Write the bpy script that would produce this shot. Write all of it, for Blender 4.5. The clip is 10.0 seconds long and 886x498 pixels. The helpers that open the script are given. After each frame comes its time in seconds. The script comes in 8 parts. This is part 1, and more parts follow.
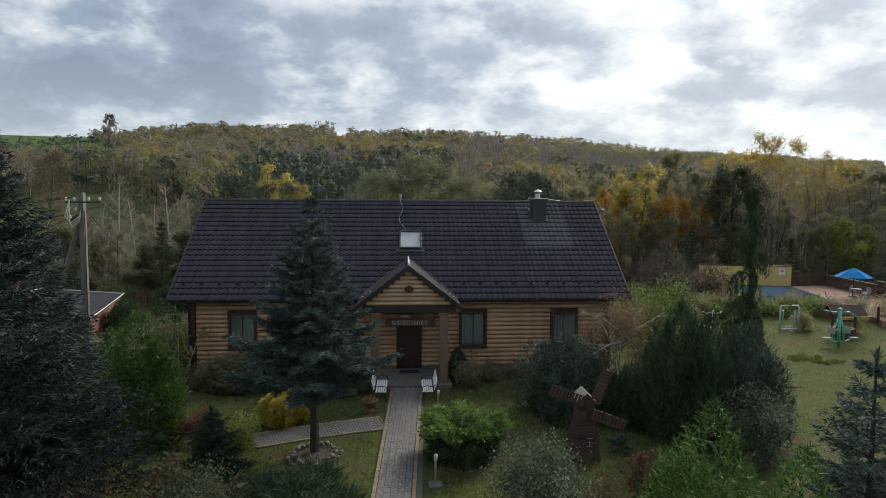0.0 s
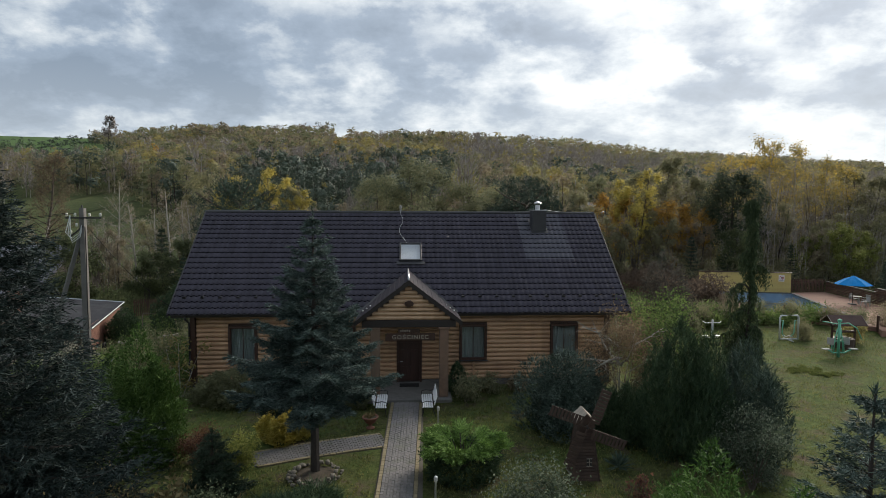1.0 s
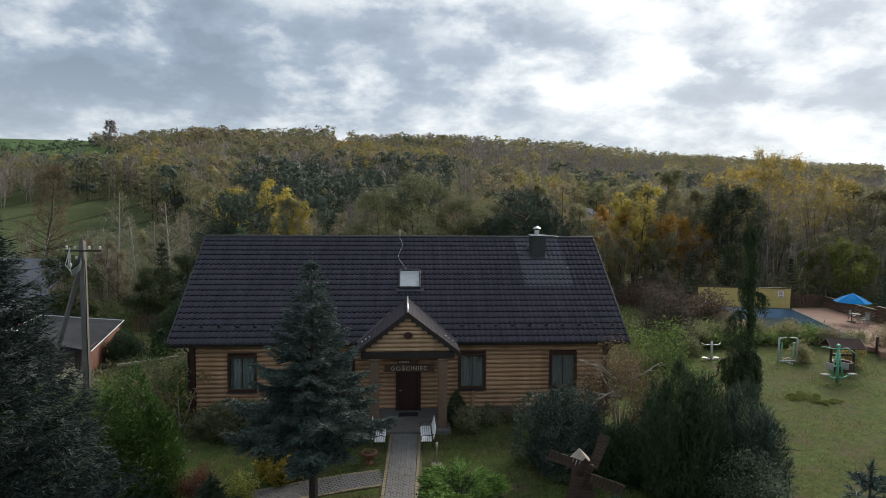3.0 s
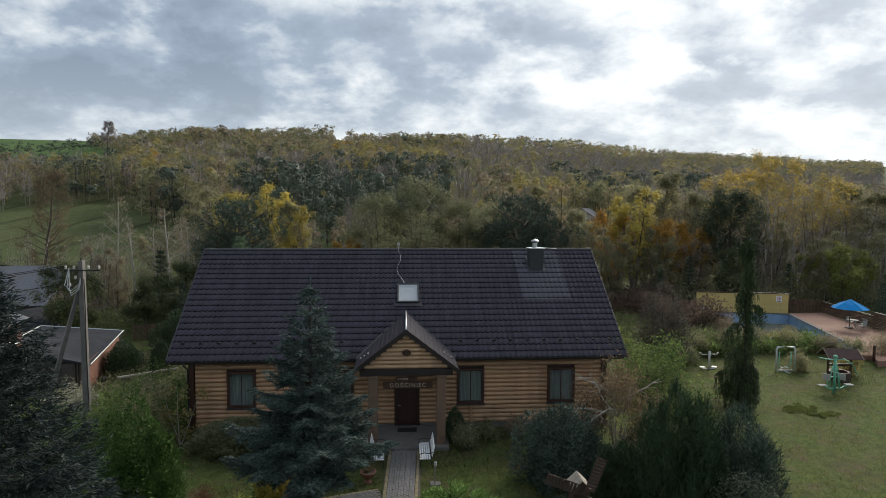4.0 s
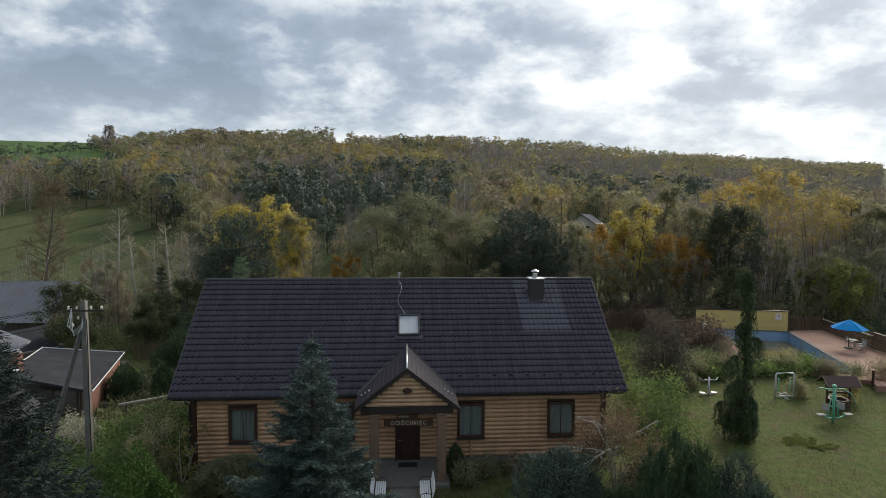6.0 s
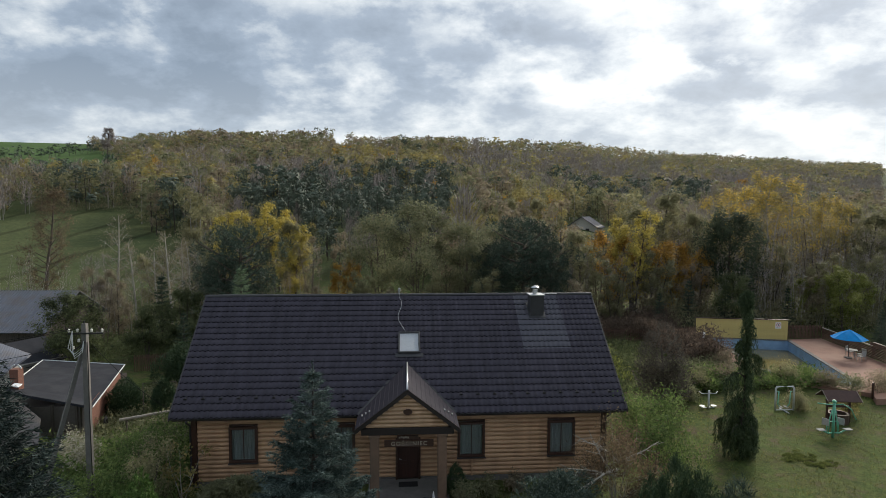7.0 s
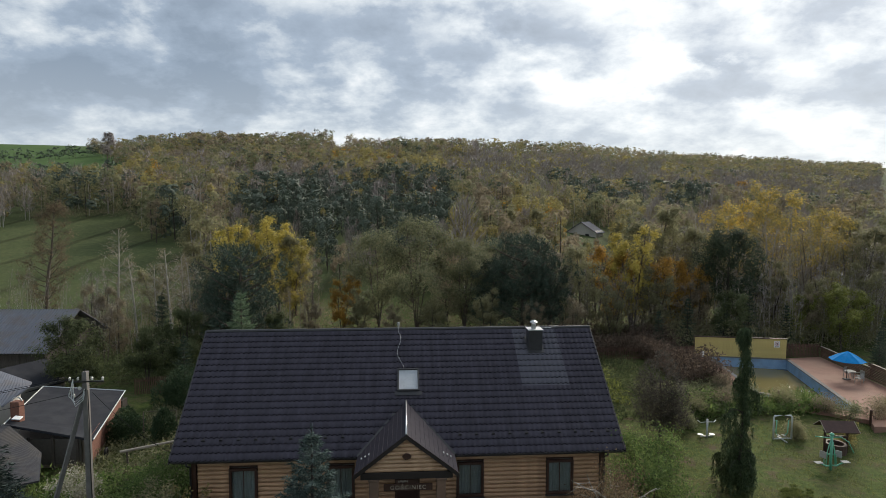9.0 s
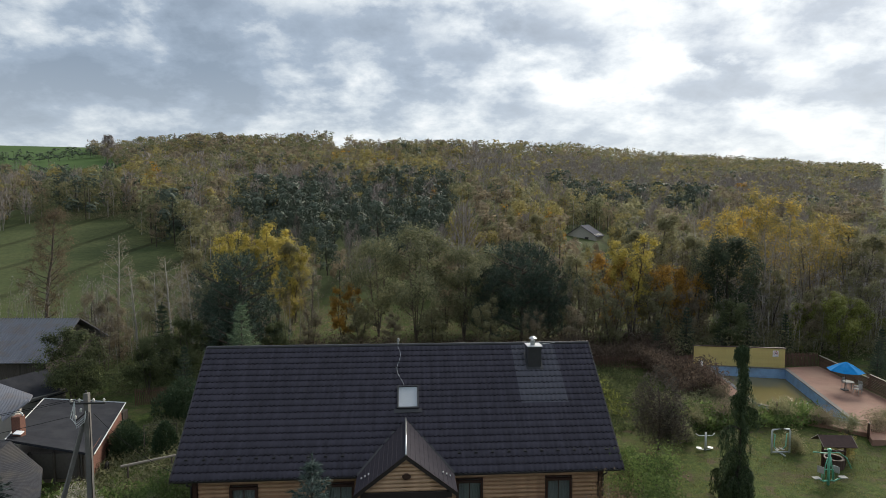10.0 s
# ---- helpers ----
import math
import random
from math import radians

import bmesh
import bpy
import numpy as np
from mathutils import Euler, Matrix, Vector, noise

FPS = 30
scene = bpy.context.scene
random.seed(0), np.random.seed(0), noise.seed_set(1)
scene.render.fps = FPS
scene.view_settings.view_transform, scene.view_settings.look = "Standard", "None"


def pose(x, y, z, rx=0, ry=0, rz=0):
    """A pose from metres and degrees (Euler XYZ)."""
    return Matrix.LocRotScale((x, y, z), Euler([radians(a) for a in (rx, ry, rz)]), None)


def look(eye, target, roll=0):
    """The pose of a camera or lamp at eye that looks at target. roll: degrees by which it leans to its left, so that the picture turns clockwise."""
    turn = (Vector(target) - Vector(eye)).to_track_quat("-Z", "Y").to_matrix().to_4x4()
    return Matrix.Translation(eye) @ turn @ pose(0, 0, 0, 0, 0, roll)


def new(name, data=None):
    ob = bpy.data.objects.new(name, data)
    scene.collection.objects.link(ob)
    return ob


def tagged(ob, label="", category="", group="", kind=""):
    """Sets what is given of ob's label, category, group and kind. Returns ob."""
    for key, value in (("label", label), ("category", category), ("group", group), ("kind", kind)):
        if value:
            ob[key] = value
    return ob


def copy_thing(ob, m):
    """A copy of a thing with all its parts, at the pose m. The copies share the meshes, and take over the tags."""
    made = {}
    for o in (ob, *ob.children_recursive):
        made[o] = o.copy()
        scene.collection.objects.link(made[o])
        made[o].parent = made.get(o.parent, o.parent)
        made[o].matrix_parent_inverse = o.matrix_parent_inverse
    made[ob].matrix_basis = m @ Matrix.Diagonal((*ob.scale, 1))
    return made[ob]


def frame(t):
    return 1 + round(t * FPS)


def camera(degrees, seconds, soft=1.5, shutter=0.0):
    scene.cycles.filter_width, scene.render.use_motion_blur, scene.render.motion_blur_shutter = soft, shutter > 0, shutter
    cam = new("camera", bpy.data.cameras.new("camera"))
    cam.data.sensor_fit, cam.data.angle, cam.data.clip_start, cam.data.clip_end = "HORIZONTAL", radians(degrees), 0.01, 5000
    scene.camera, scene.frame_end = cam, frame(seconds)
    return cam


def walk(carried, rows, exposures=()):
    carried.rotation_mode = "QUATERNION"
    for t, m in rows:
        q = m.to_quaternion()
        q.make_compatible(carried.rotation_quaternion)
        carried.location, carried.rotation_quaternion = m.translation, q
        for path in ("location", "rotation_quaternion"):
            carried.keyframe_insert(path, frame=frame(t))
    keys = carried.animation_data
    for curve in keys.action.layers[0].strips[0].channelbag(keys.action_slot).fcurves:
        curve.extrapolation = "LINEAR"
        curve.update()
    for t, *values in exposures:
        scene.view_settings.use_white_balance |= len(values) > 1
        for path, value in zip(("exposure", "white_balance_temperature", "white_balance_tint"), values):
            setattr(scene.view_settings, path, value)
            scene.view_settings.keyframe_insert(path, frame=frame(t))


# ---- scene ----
cam = camera(75.7, 10.0, soft=0.7)
PATH = [
    (0, (-0.122, -28.294, 8.132), (0.008, -26.303, 7.995), 0.3),
    (0.5, (-0.13, -28.299, 8.464), (0.0, -26.308, 8.327), 0.3),
    (1, (-0.128, -28.295, 8.794), (0.002, -26.304, 8.658), 0.3),
    (1.5, (-0.12, -28.292, 9.127), (0.011, -26.3, 8.991), 0.3),
    (2, (-0.129, -28.29, 9.463), (0.002, -26.299, 9.327), 0.3),
    (2.5, (-0.117, -28.252, 9.834), (0.014, -26.261, 9.698), 0.3),
    (2.7, (-0.103, -28.238, 9.923), (0.026, -26.246, 9.796), 0.4),
    (3.8, (-0.048, -28.306, 10.976), (0.086, -26.316, 10.833), 0.3),
    (4, (-0.031, -28.294, 11.065), (0.101, -26.303, 10.928), 0.2),
    (4.5, (-0.031, -28.273, 11.479), (0.101, -26.282, 11.343), 0.2),
    (5, (-0.012, -28.279, 11.924), (0.12, -26.288, 11.788), 0.3),
    (5.5, (-0.046, -28.308, 12.377), (0.086, -26.317, 12.241), 0.3),
    (7, (-0.099, -28.255, 13.834), (0.034, -26.264, 13.697), 0.2),
    (7.5, (-0.103, -28.231, 14.344), (0.03, -26.24, 14.207), 0.2),
    (8, (-0.107, -28.196, 14.896), (0.027, -26.205, 14.757), 0.2),
    (8.5, (-0.044, -28.209, 15.445), (0.089, -26.218, 15.305), 0.2),
    (9, (-0.035, -28.241, 15.984), (0.098, -26.25, 15.844), 0.1),
    (9.5, (-0.018, -28.28, 16.504), (0.115, -26.289, 16.363), 0.1),
    (10, (-0.03, -28.329, 16.976), (0.104, -26.339, 16.837), 0.1),
]
walk(cam, [(t, look(eye, target, roll)) for t, eye, target, roll in PATH])

# ---- light ----
world = bpy.data.worlds.new("sky")
scene.world = world
world.use_nodes = True
wn, wl = world.node_tree.nodes, world.node_tree.links
wn.clear()
SUN_EL, SUN_AZ = radians(29), radians(38)     # height, and bearing to the right of +y


def wnode(kind, **kw):
    n = wn.new(kind)
    for k, v in kw.items():
        if k == "op":
            n.operation = v
        elif k == "ins":
            for i, s in v.items():
                if isinstance(s, bpy.types.NodeSocket):
                    wl.new(s, n.inputs[i])
                else:
                    n.inputs[i].default_value = s
    return n


def wmath(op, a, b=0.0, c=0.0):
    return wnode("ShaderNodeMath", op=op, ins={0: a, 1: b, 2: c}).outputs[0]


sky = wn.new("ShaderNodeTexSky")
sky.sky_type, sky.sun_disc = "NISHITA", False
sky.sun_elevation, sky.sun_rotation = SUN_EL, SUN_AZ
sky.air_density, sky.dust_density = 1.0, 0.5
coord = wn.new("ShaderNodeTexCoord")
sep = wnode("ShaderNodeSeparateXYZ", ins={0: coord.outputs["Generated"]})
up = wmath("ADD", wmath("MAXIMUM", sep.outputs[2], 0.0), 0.25)
cx, cy = wmath("DIVIDE", sep.outputs[0], up), wmath("DIVIDE", sep.outputs[1], up)
flat = wnode("ShaderNodeCombineXYZ", ins={0: wmath("MULTIPLY", cx, 0.85), 1: wmath("MULTIPLY", cy, 1.0), 2: 5.2})
big = wnode("ShaderNodeTexNoise", ins={0: flat.outputs[0], "Scale": 2.1, "Detail": 12.0, "Roughness": 0.62, "Distortion": 0.0})
broad = wnode("ShaderNodeTexNoise", ins={0: flat.outputs[0], "Scale": 0.6, "Detail": 3.0, "Roughness": 0.5})
up2 = wmath("ADD", wmath("MAXIMUM", sep.outputs[2], 0.0), 0.45)
puff_at = wnode("ShaderNodeCombineXYZ", ins={0: wmath("DIVIDE", sep.outputs[0], up2), 1: wmath("DIVIDE", sep.outputs[1], up2), 2: 2.7})
puff = wnode("ShaderNodeTexNoise", ins={0: puff_at.outputs[0], "Scale": 6.0, "Detail": 10.0, "Roughness": 0.58, "Distortion": 0.1})
thick = wmath("ADD", wmath("MULTIPLY", big.outputs[0], 0.38), wmath("ADD", wmath("MULTIPLY", broad.outputs[0], 0.20), wmath("MULTIPLY", puff.outputs[0], 0.52)))
# breaks and banks in the cloud cover: bearing, height, widths, depth of the break
fore = wmath("MAXIMUM", sep.outputs[1], 0.05)
ruffle = wmath("MULTIPLY", wmath("SUBTRACT", puff.outputs[0], 0.5), 0.16)
bear_u = wmath("ADD", wmath("DIVIDE", sep.outputs[0], fore), ruffle)
bear_v = wmath("ADD", wmath("DIVIDE", sep.outputs[2], fore), wmath("MULTIPLY", ruffle, 0.45))
for u0, v0, ru, rv, deep in ((0.11, 0.308, 0.075, 0.034, 0.10), (-0.11, 0.345, 0.08, 0.026, 0.09), (-0.60, 0.28, 0.14, 0.028, 0.06), (0.46, 0.355, 0.17, 0.032, 0.07), (0.77, 0.318, 0.15, 0.042, 0.05),
                             (0.31, 0.195, 0.10, 0.032, 0.05), (0.48, 0.252, 0.08, 0.024, 0.06), (-0.36, 0.232, 0.30, 0.045, -0.06), (0.57, 0.276, 0.08, 0.014, -0.09), (0.70, 0.212, 0.16, 0.024, -0.07), (-0.34, 0.335, 0.14, 0.04, -0.06), (0.23, 0.31, 0.045, 0.05, -0.06)):
    du, dv = wmath("DIVIDE", wmath("SUBTRACT", bear_u, u0), ru), wmath("DIVIDE", wmath("SUBTRACT", bear_v, v0), rv)
    fall = wmath("EXPONENT", wmath("MULTIPLY", wmath("ADD", wmath("MULTIPLY", du, du), wmath("MULTIPLY", dv, dv)), -1.0))
    thick = wmath("SUBTRACT", thick, wmath("MULTIPLY", fall, deep))
sundir = Vector((math.sin(SUN_AZ) * math.cos(SUN_EL), math.cos(SUN_AZ) * math.cos(SUN_EL), math.sin(SUN_EL)))
dot = wnode("ShaderNodeVectorMath", op="DOT_PRODUCT", ins={0: coord.outputs["Generated"], 1: sundir}).outputs["Value"]
near_sun = wmath("POWER", wmath("MAXIMUM", dot, 0.0), 5.0)
thin = wnode("ShaderNodeMapRange", ins={0: wmath("SUBTRACT", thick, wmath("MULTIPLY", near_sun, 0.035)), 1: 0.43, 2: 0.665, 3: 1.0, 4: 0.0})
ramp = wnode("ShaderNodeValToRGB", ins={0: thin.outputs[0]})
el = ramp.color_ramp.elements
el[0].position, el[0].color = 0.0, (0.315, 0.395, 0.50, 1)
el[1].position, el[1].color = 1.0, (1.16, 1.18, 1.19, 1)
e2 = el.new(0.35)
e2.color = (0.42, 0.515, 0.64, 1)
e3 = el.new(0.7)
e3.color = (0.80, 0.875, 0.94, 1)
low = wnode("ShaderNodeMapRange", ins={0: sep.outputs[2], 1: 0.02, 2: 0.22, 3: 0.55, 4: 0.0})
hazy = wnode("ShaderNodeMix", ins={0: low.outputs[0], 6: ramp.outputs[0], 7: (0.82, 0.88, 0.935, 1)})
hazy.data_type = "RGBA"
wl.new(low.outputs[0], hazy.inputs[0])
wl.new(ramp.outputs[0], hazy.inputs[6])
hazy.inputs[7].default_value = (0.82, 0.88, 0.935, 1)
glow = wnode("ShaderNodeMix")
glow.data_type, glow.blend_type = "RGBA", "ADD"
wl.new(near_sun, glow.inputs[0])
wl.new(hazy.outputs[2], glow.inputs[6])
glow.inputs[7].default_value = (0.30, 0.28, 0.25, 1)
bg_sky = wnode("ShaderNodeBackground", ins={0: sky.outputs[0], 1: 0.05})
bg_cloud = wnode("ShaderNodeBackground", ins={0: glow.outputs[2], 1: 0.80})
both = wnode("ShaderNodeMixShader", ins={0: 0.88, 1: bg_sky.outputs[0], 2: bg_cloud.outputs[0]})
out = wnode("ShaderNodeOutputWorld", ins={0: both.outputs[0]})

lamp = bpy.data.lights.new("sun", "SUN")
lamp.energy, lamp.angle, lamp.color = 4.5, radians(28), (1.0, 0.92, 0.79)
sun_ob = new("sun", lamp)
sun_ob.matrix_world = look((0, 0, 60), Vector((0, 0, 60)) - sundir)
scene.view_settings.exposure = 0.2


# ---- materials ----
def nt(name):
    m = bpy.data.materials.new(name)
    m.use_nodes = True
    t = m.node_tree
    return m, t, t.nodes["Principled BSDF"]


def mat(name, a, b=None, rough=0.8, metal=0.0, scale=6.0, bump=0.25, stretch=(1, 1, 1), grime=None, grime_scale=0.7, spread=0.0, spec=0.5, fine=45.0, bump_dist=0.01):
    """Two tones through fine grain and broad noise in object space, stains of a third tone, a spread by object, and relief."""
    m, t, p = nt(name)
    n, l = t.nodes, t.links
    b = b or tuple(c * 0.75 for c in a)
    co = n.new("ShaderNodeTexCoord")
    mp = n.new("ShaderNodeMapping")
    mp.inputs["Scale"].default_value = stretch
    l.new(co.outputs["Object"], mp.inputs[0])
    n1 = n.new("ShaderNodeTexNoise")
    n1.inputs["Scale"].default_value, n1.inputs["Detail"].default_value = scale, 6
    n2 = n.new("ShaderNodeTexNoise")
    n2.inputs["Scale"].default_value, n2.inputs["Detail"].default_value = fine, 3
    l.new(mp.outputs[0], n1.inputs[0])
    l.new(mp.outputs[0], n2.inputs[0])
    av = n.new("ShaderNodeMath")
    av.operation = "MULTIPLY_ADD"
    av.inputs[1].default_value = 0.45
    l.new(n2.outputs[0], av.inputs[0])
    sc = n.new("ShaderNodeMath")
    sc.operation = "MULTIPLY"
    sc.inputs[1].default_value = 0.55
    l.new(n1.outputs[0], sc.inputs[0])
    l.new(sc.outputs[0], av.inputs[2])
    r = n.new("ShaderNodeValToRGB")
    r.color_ramp.elements[0].position, r.color_ramp.elements[0].color = 0.36, (*b, 1)
    r.color_ramp.elements[1].position, r.color_ramp.elements[1].color = 0.64, (*a, 1)
    l.new(av.outputs[0], r.inputs[0])
    col = r.outputs[0]
    if grime:
        g = n.new("ShaderNodeTexNoise")
        g.inputs["Scale"].default_value, g.inputs["Detail"].default_value = grime_scale, 7
        l.new(co.outputs["Object"], g.inputs[0])
        gr = n.new("ShaderNodeMapRange")
        for i, v in ((1, 0.48), (2, 0.68), (3, 0.0), (4, 0.85)):
            gr.inputs[i].default_value = v
        l.new(g.outputs[0], gr.inputs[0])
        mx = n.new("ShaderNodeMix")
        mx.data_type = "RGBA"
        l.new(gr.outputs[0], mx.inputs[0])
        l.new(col, mx.inputs[6])
        mx.inputs[7].default_value = (*grime, 1)
        col = mx.outputs[2]
    if spread:
        oi = n.new("ShaderNodeObjectInfo")
        hs = n.new("ShaderNodeHueSaturation")
        mr = n.new("ShaderNodeMapRange")
        mr.inputs[3].default_value, mr.inputs[4].default_value = 1 - spread, 1 + spread
        l.new(oi.outputs["Random"], mr.inputs[0])
        l.new(mr.outputs[0], hs.inputs["Value"])
        l.new(col, hs.inputs["Color"])
        col = hs.outputs[0]
    l.new(col, p.inputs["Base Color"])
    p.inputs["Roughness"].default_value, p.inputs["Metallic"].default_value = rough, metal
    p.inputs["Specular IOR Level"].default_value = spec
    if bump:
        bp = n.new("ShaderNodeBump")
        bp.inputs["Strength"].default_value, bp.inputs["Distance"].default_value = bump, bump_dist
        l.new(av.outputs[0], bp.inputs["Height"])
        l.new(bp.outputs[0], p.inputs["Normal"])
    return m


def leafy(name, cols, rough=0.75, through_light=0.5, patch=0.35, patch_scale=0.35, obj=0.12, single=1.15):
    """Leaves: a tone for each leaf, a drift of tones over the crown, and light that passes through."""
    m, t, p = nt(name)
    n, l = t.nodes, t.links
    geo = n.new("ShaderNodeNewGeometry")
    co = n.new("ShaderNodeTexCoord")
    no = n.new("ShaderNodeTexNoise")
    no.inputs["Scale"].default_value, no.inputs["Detail"].default_value = patch_scale, 3
    l.new(geo.outputs["Position"], no.inputs[0])
    mr = n.new("ShaderNodeMapRange")
    mr.inputs[1].default_value, mr.inputs[2].default_value = 0.3, 0.7
    mr.inputs[3].default_value, mr.inputs[4].default_value = -patch, patch
    l.new(no.outputs[0], mr.inputs[0])
    ad = n.new("ShaderNodeMath")
    ad.operation = "ADD"
    ad.use_clamp = True
    one = n.new("ShaderNodeMapRange")
    one.inputs[3].default_value, one.inputs[4].default_value = 0.5 - single / 2, 0.5 + single / 2
    l.new(geo.outputs["Random Per Island"], one.inputs[0])
    l.new(one.outputs[0], ad.inputs[0])
    l.new(mr.outputs[0], ad.inputs[1])
    r = n.new("ShaderNodeValToRGB")
    els = r.color_ramp.elements
    for i, c in enumerate(cols):
        pos = i / max(1, len(cols) - 1)
        e = els[0] if i == 0 else els[-1] if i == len(cols) - 1 else els.new(pos)
        e.position, e.color = pos, (*c, 1)
    l.new(ad.outputs[0], r.inputs[0])
    oi = n.new("ShaderNodeObjectInfo")
    hs = n.new("ShaderNodeHueSaturation")
    mv = n.new("ShaderNodeMapRange")
    mv.inputs[3].default_value, mv.inputs[4].default_value = 1 - obj, 1 + obj
    l.new(oi.outputs["Random"], mv.inputs[0])
    l.new(mv.outputs[0], hs.inputs["Value"])
    l.new(r.outputs[0], hs.inputs["Color"])
    l.new(hs.outputs[0], p.inputs["Base Color"])
    p.inputs["Roughness"].default_value = rough
    p.inputs["Specular IOR Level"].default_value = 0.25
    tr = n.new("ShaderNodeBsdfTranslucent")
    l.new(hs.outputs[0], tr.inputs[0])
    mx = n.new("ShaderNodeMixShader")
    mx.inputs[0].default_value = through_light
    l.new(p.outputs[0], mx.inputs[1])
    l.new(tr.outputs[0], mx.inputs[2])
    l.new(mx.outputs[0], n["Material Output"].inputs[0])
    return m


def roofing(name, base, pale):
    """Coated sheet tiles with rain streaks down the slope, and one paler field of newer sheets round the chimney."""
    m, t, p = nt(name)
    n, l = t.nodes, t.links
    co = n.new("ShaderNodeTexCoord")
    sp = n.new("ShaderNodeSeparateXYZ")
    l.new(co.outputs["Object"], sp.inputs[0])
    no = n.new("ShaderNodeTexNoise")
    no.inputs["Scale"].default_value, no.inputs["Detail"].default_value = 1.3, 7
    mp = n.new("ShaderNodeMapping")
    mp.inputs["Scale"].default_value = (2.2, 0.35, 0.35)
    l.new(co.outputs["Object"], mp.inputs[0])
    l.new(mp.outputs[0], no.inputs[0])
    r = n.new("ShaderNodeValToRGB")
    r.color_ramp.elements[0].position, r.color_ramp.elements[0].color = 0.35, (*[c * 0.8 for c in base], 1)
    r.color_ramp.elements[1].position, r.color_ramp.elements[1].color = 0.7, (*[c * 1.25 for c in base], 1)
    l.new(no.outputs[0], r.inputs[0])

    def gate(sock, lo, hi):
        a = n.new("ShaderNodeMath")
        a.operation = "GREATER_THAN"
        a.inputs[1].default_value = lo
        l.new(sock, a.inputs[0])
        b = n.new("ShaderNodeMath")
        b.operation = "LESS_THAN"
        b.inputs[1].default_value = hi
        l.new(sock, b.inputs[0])
        c = n.new("ShaderNodeMath")
        c.operation = "MULTIPLY"
        l.new(a.outputs[0], c.inputs[0])
        l.new(b.outputs[0], c.inputs[1])
        return c.outputs[0]
    both_ = n.new("ShaderNodeMath")
    both_.operation = "MULTIPLY"
    l.new(gate(sp.outputs[0], 6.52, 9.2), both_.inputs[0])
    l.new(gate(sp.outputs[2], 6.13, 9.0), both_.inputs[1])
    mx = n.new("ShaderNodeMix")
    mx.data_type = "RGBA"
    l.new(both_.outputs[0], mx.inputs[0])
    l.new(r.outputs[0], mx.inputs[6])
    mx.inputs[7].default_value = (*pale, 1)
    l.new(mx.outputs[2], p.inputs["Base Color"])
    rr = n.new("ShaderNodeMapRange")
    rr.inputs[3].default_value, rr.inputs[4].default_value = 0.5, 0.64
    p.inputs["Specular IOR Level"].default_value = 0.25
    l.new(no.outputs[0], rr.inputs[0])
    l.new(rr.outputs[0], p.inputs["Roughness"])
    return m


def glassy(name, tint, rough=0.05):
    m, t, p = nt(name)
    p.inputs["Base Color"].default_value = (*tint, 1)
    p.inputs["Roughness"].default_value = rough
    p.inputs["Transmission Weight"].default_value = 1.0
    p.inputs["IOR"].default_value = 1.35
    return m


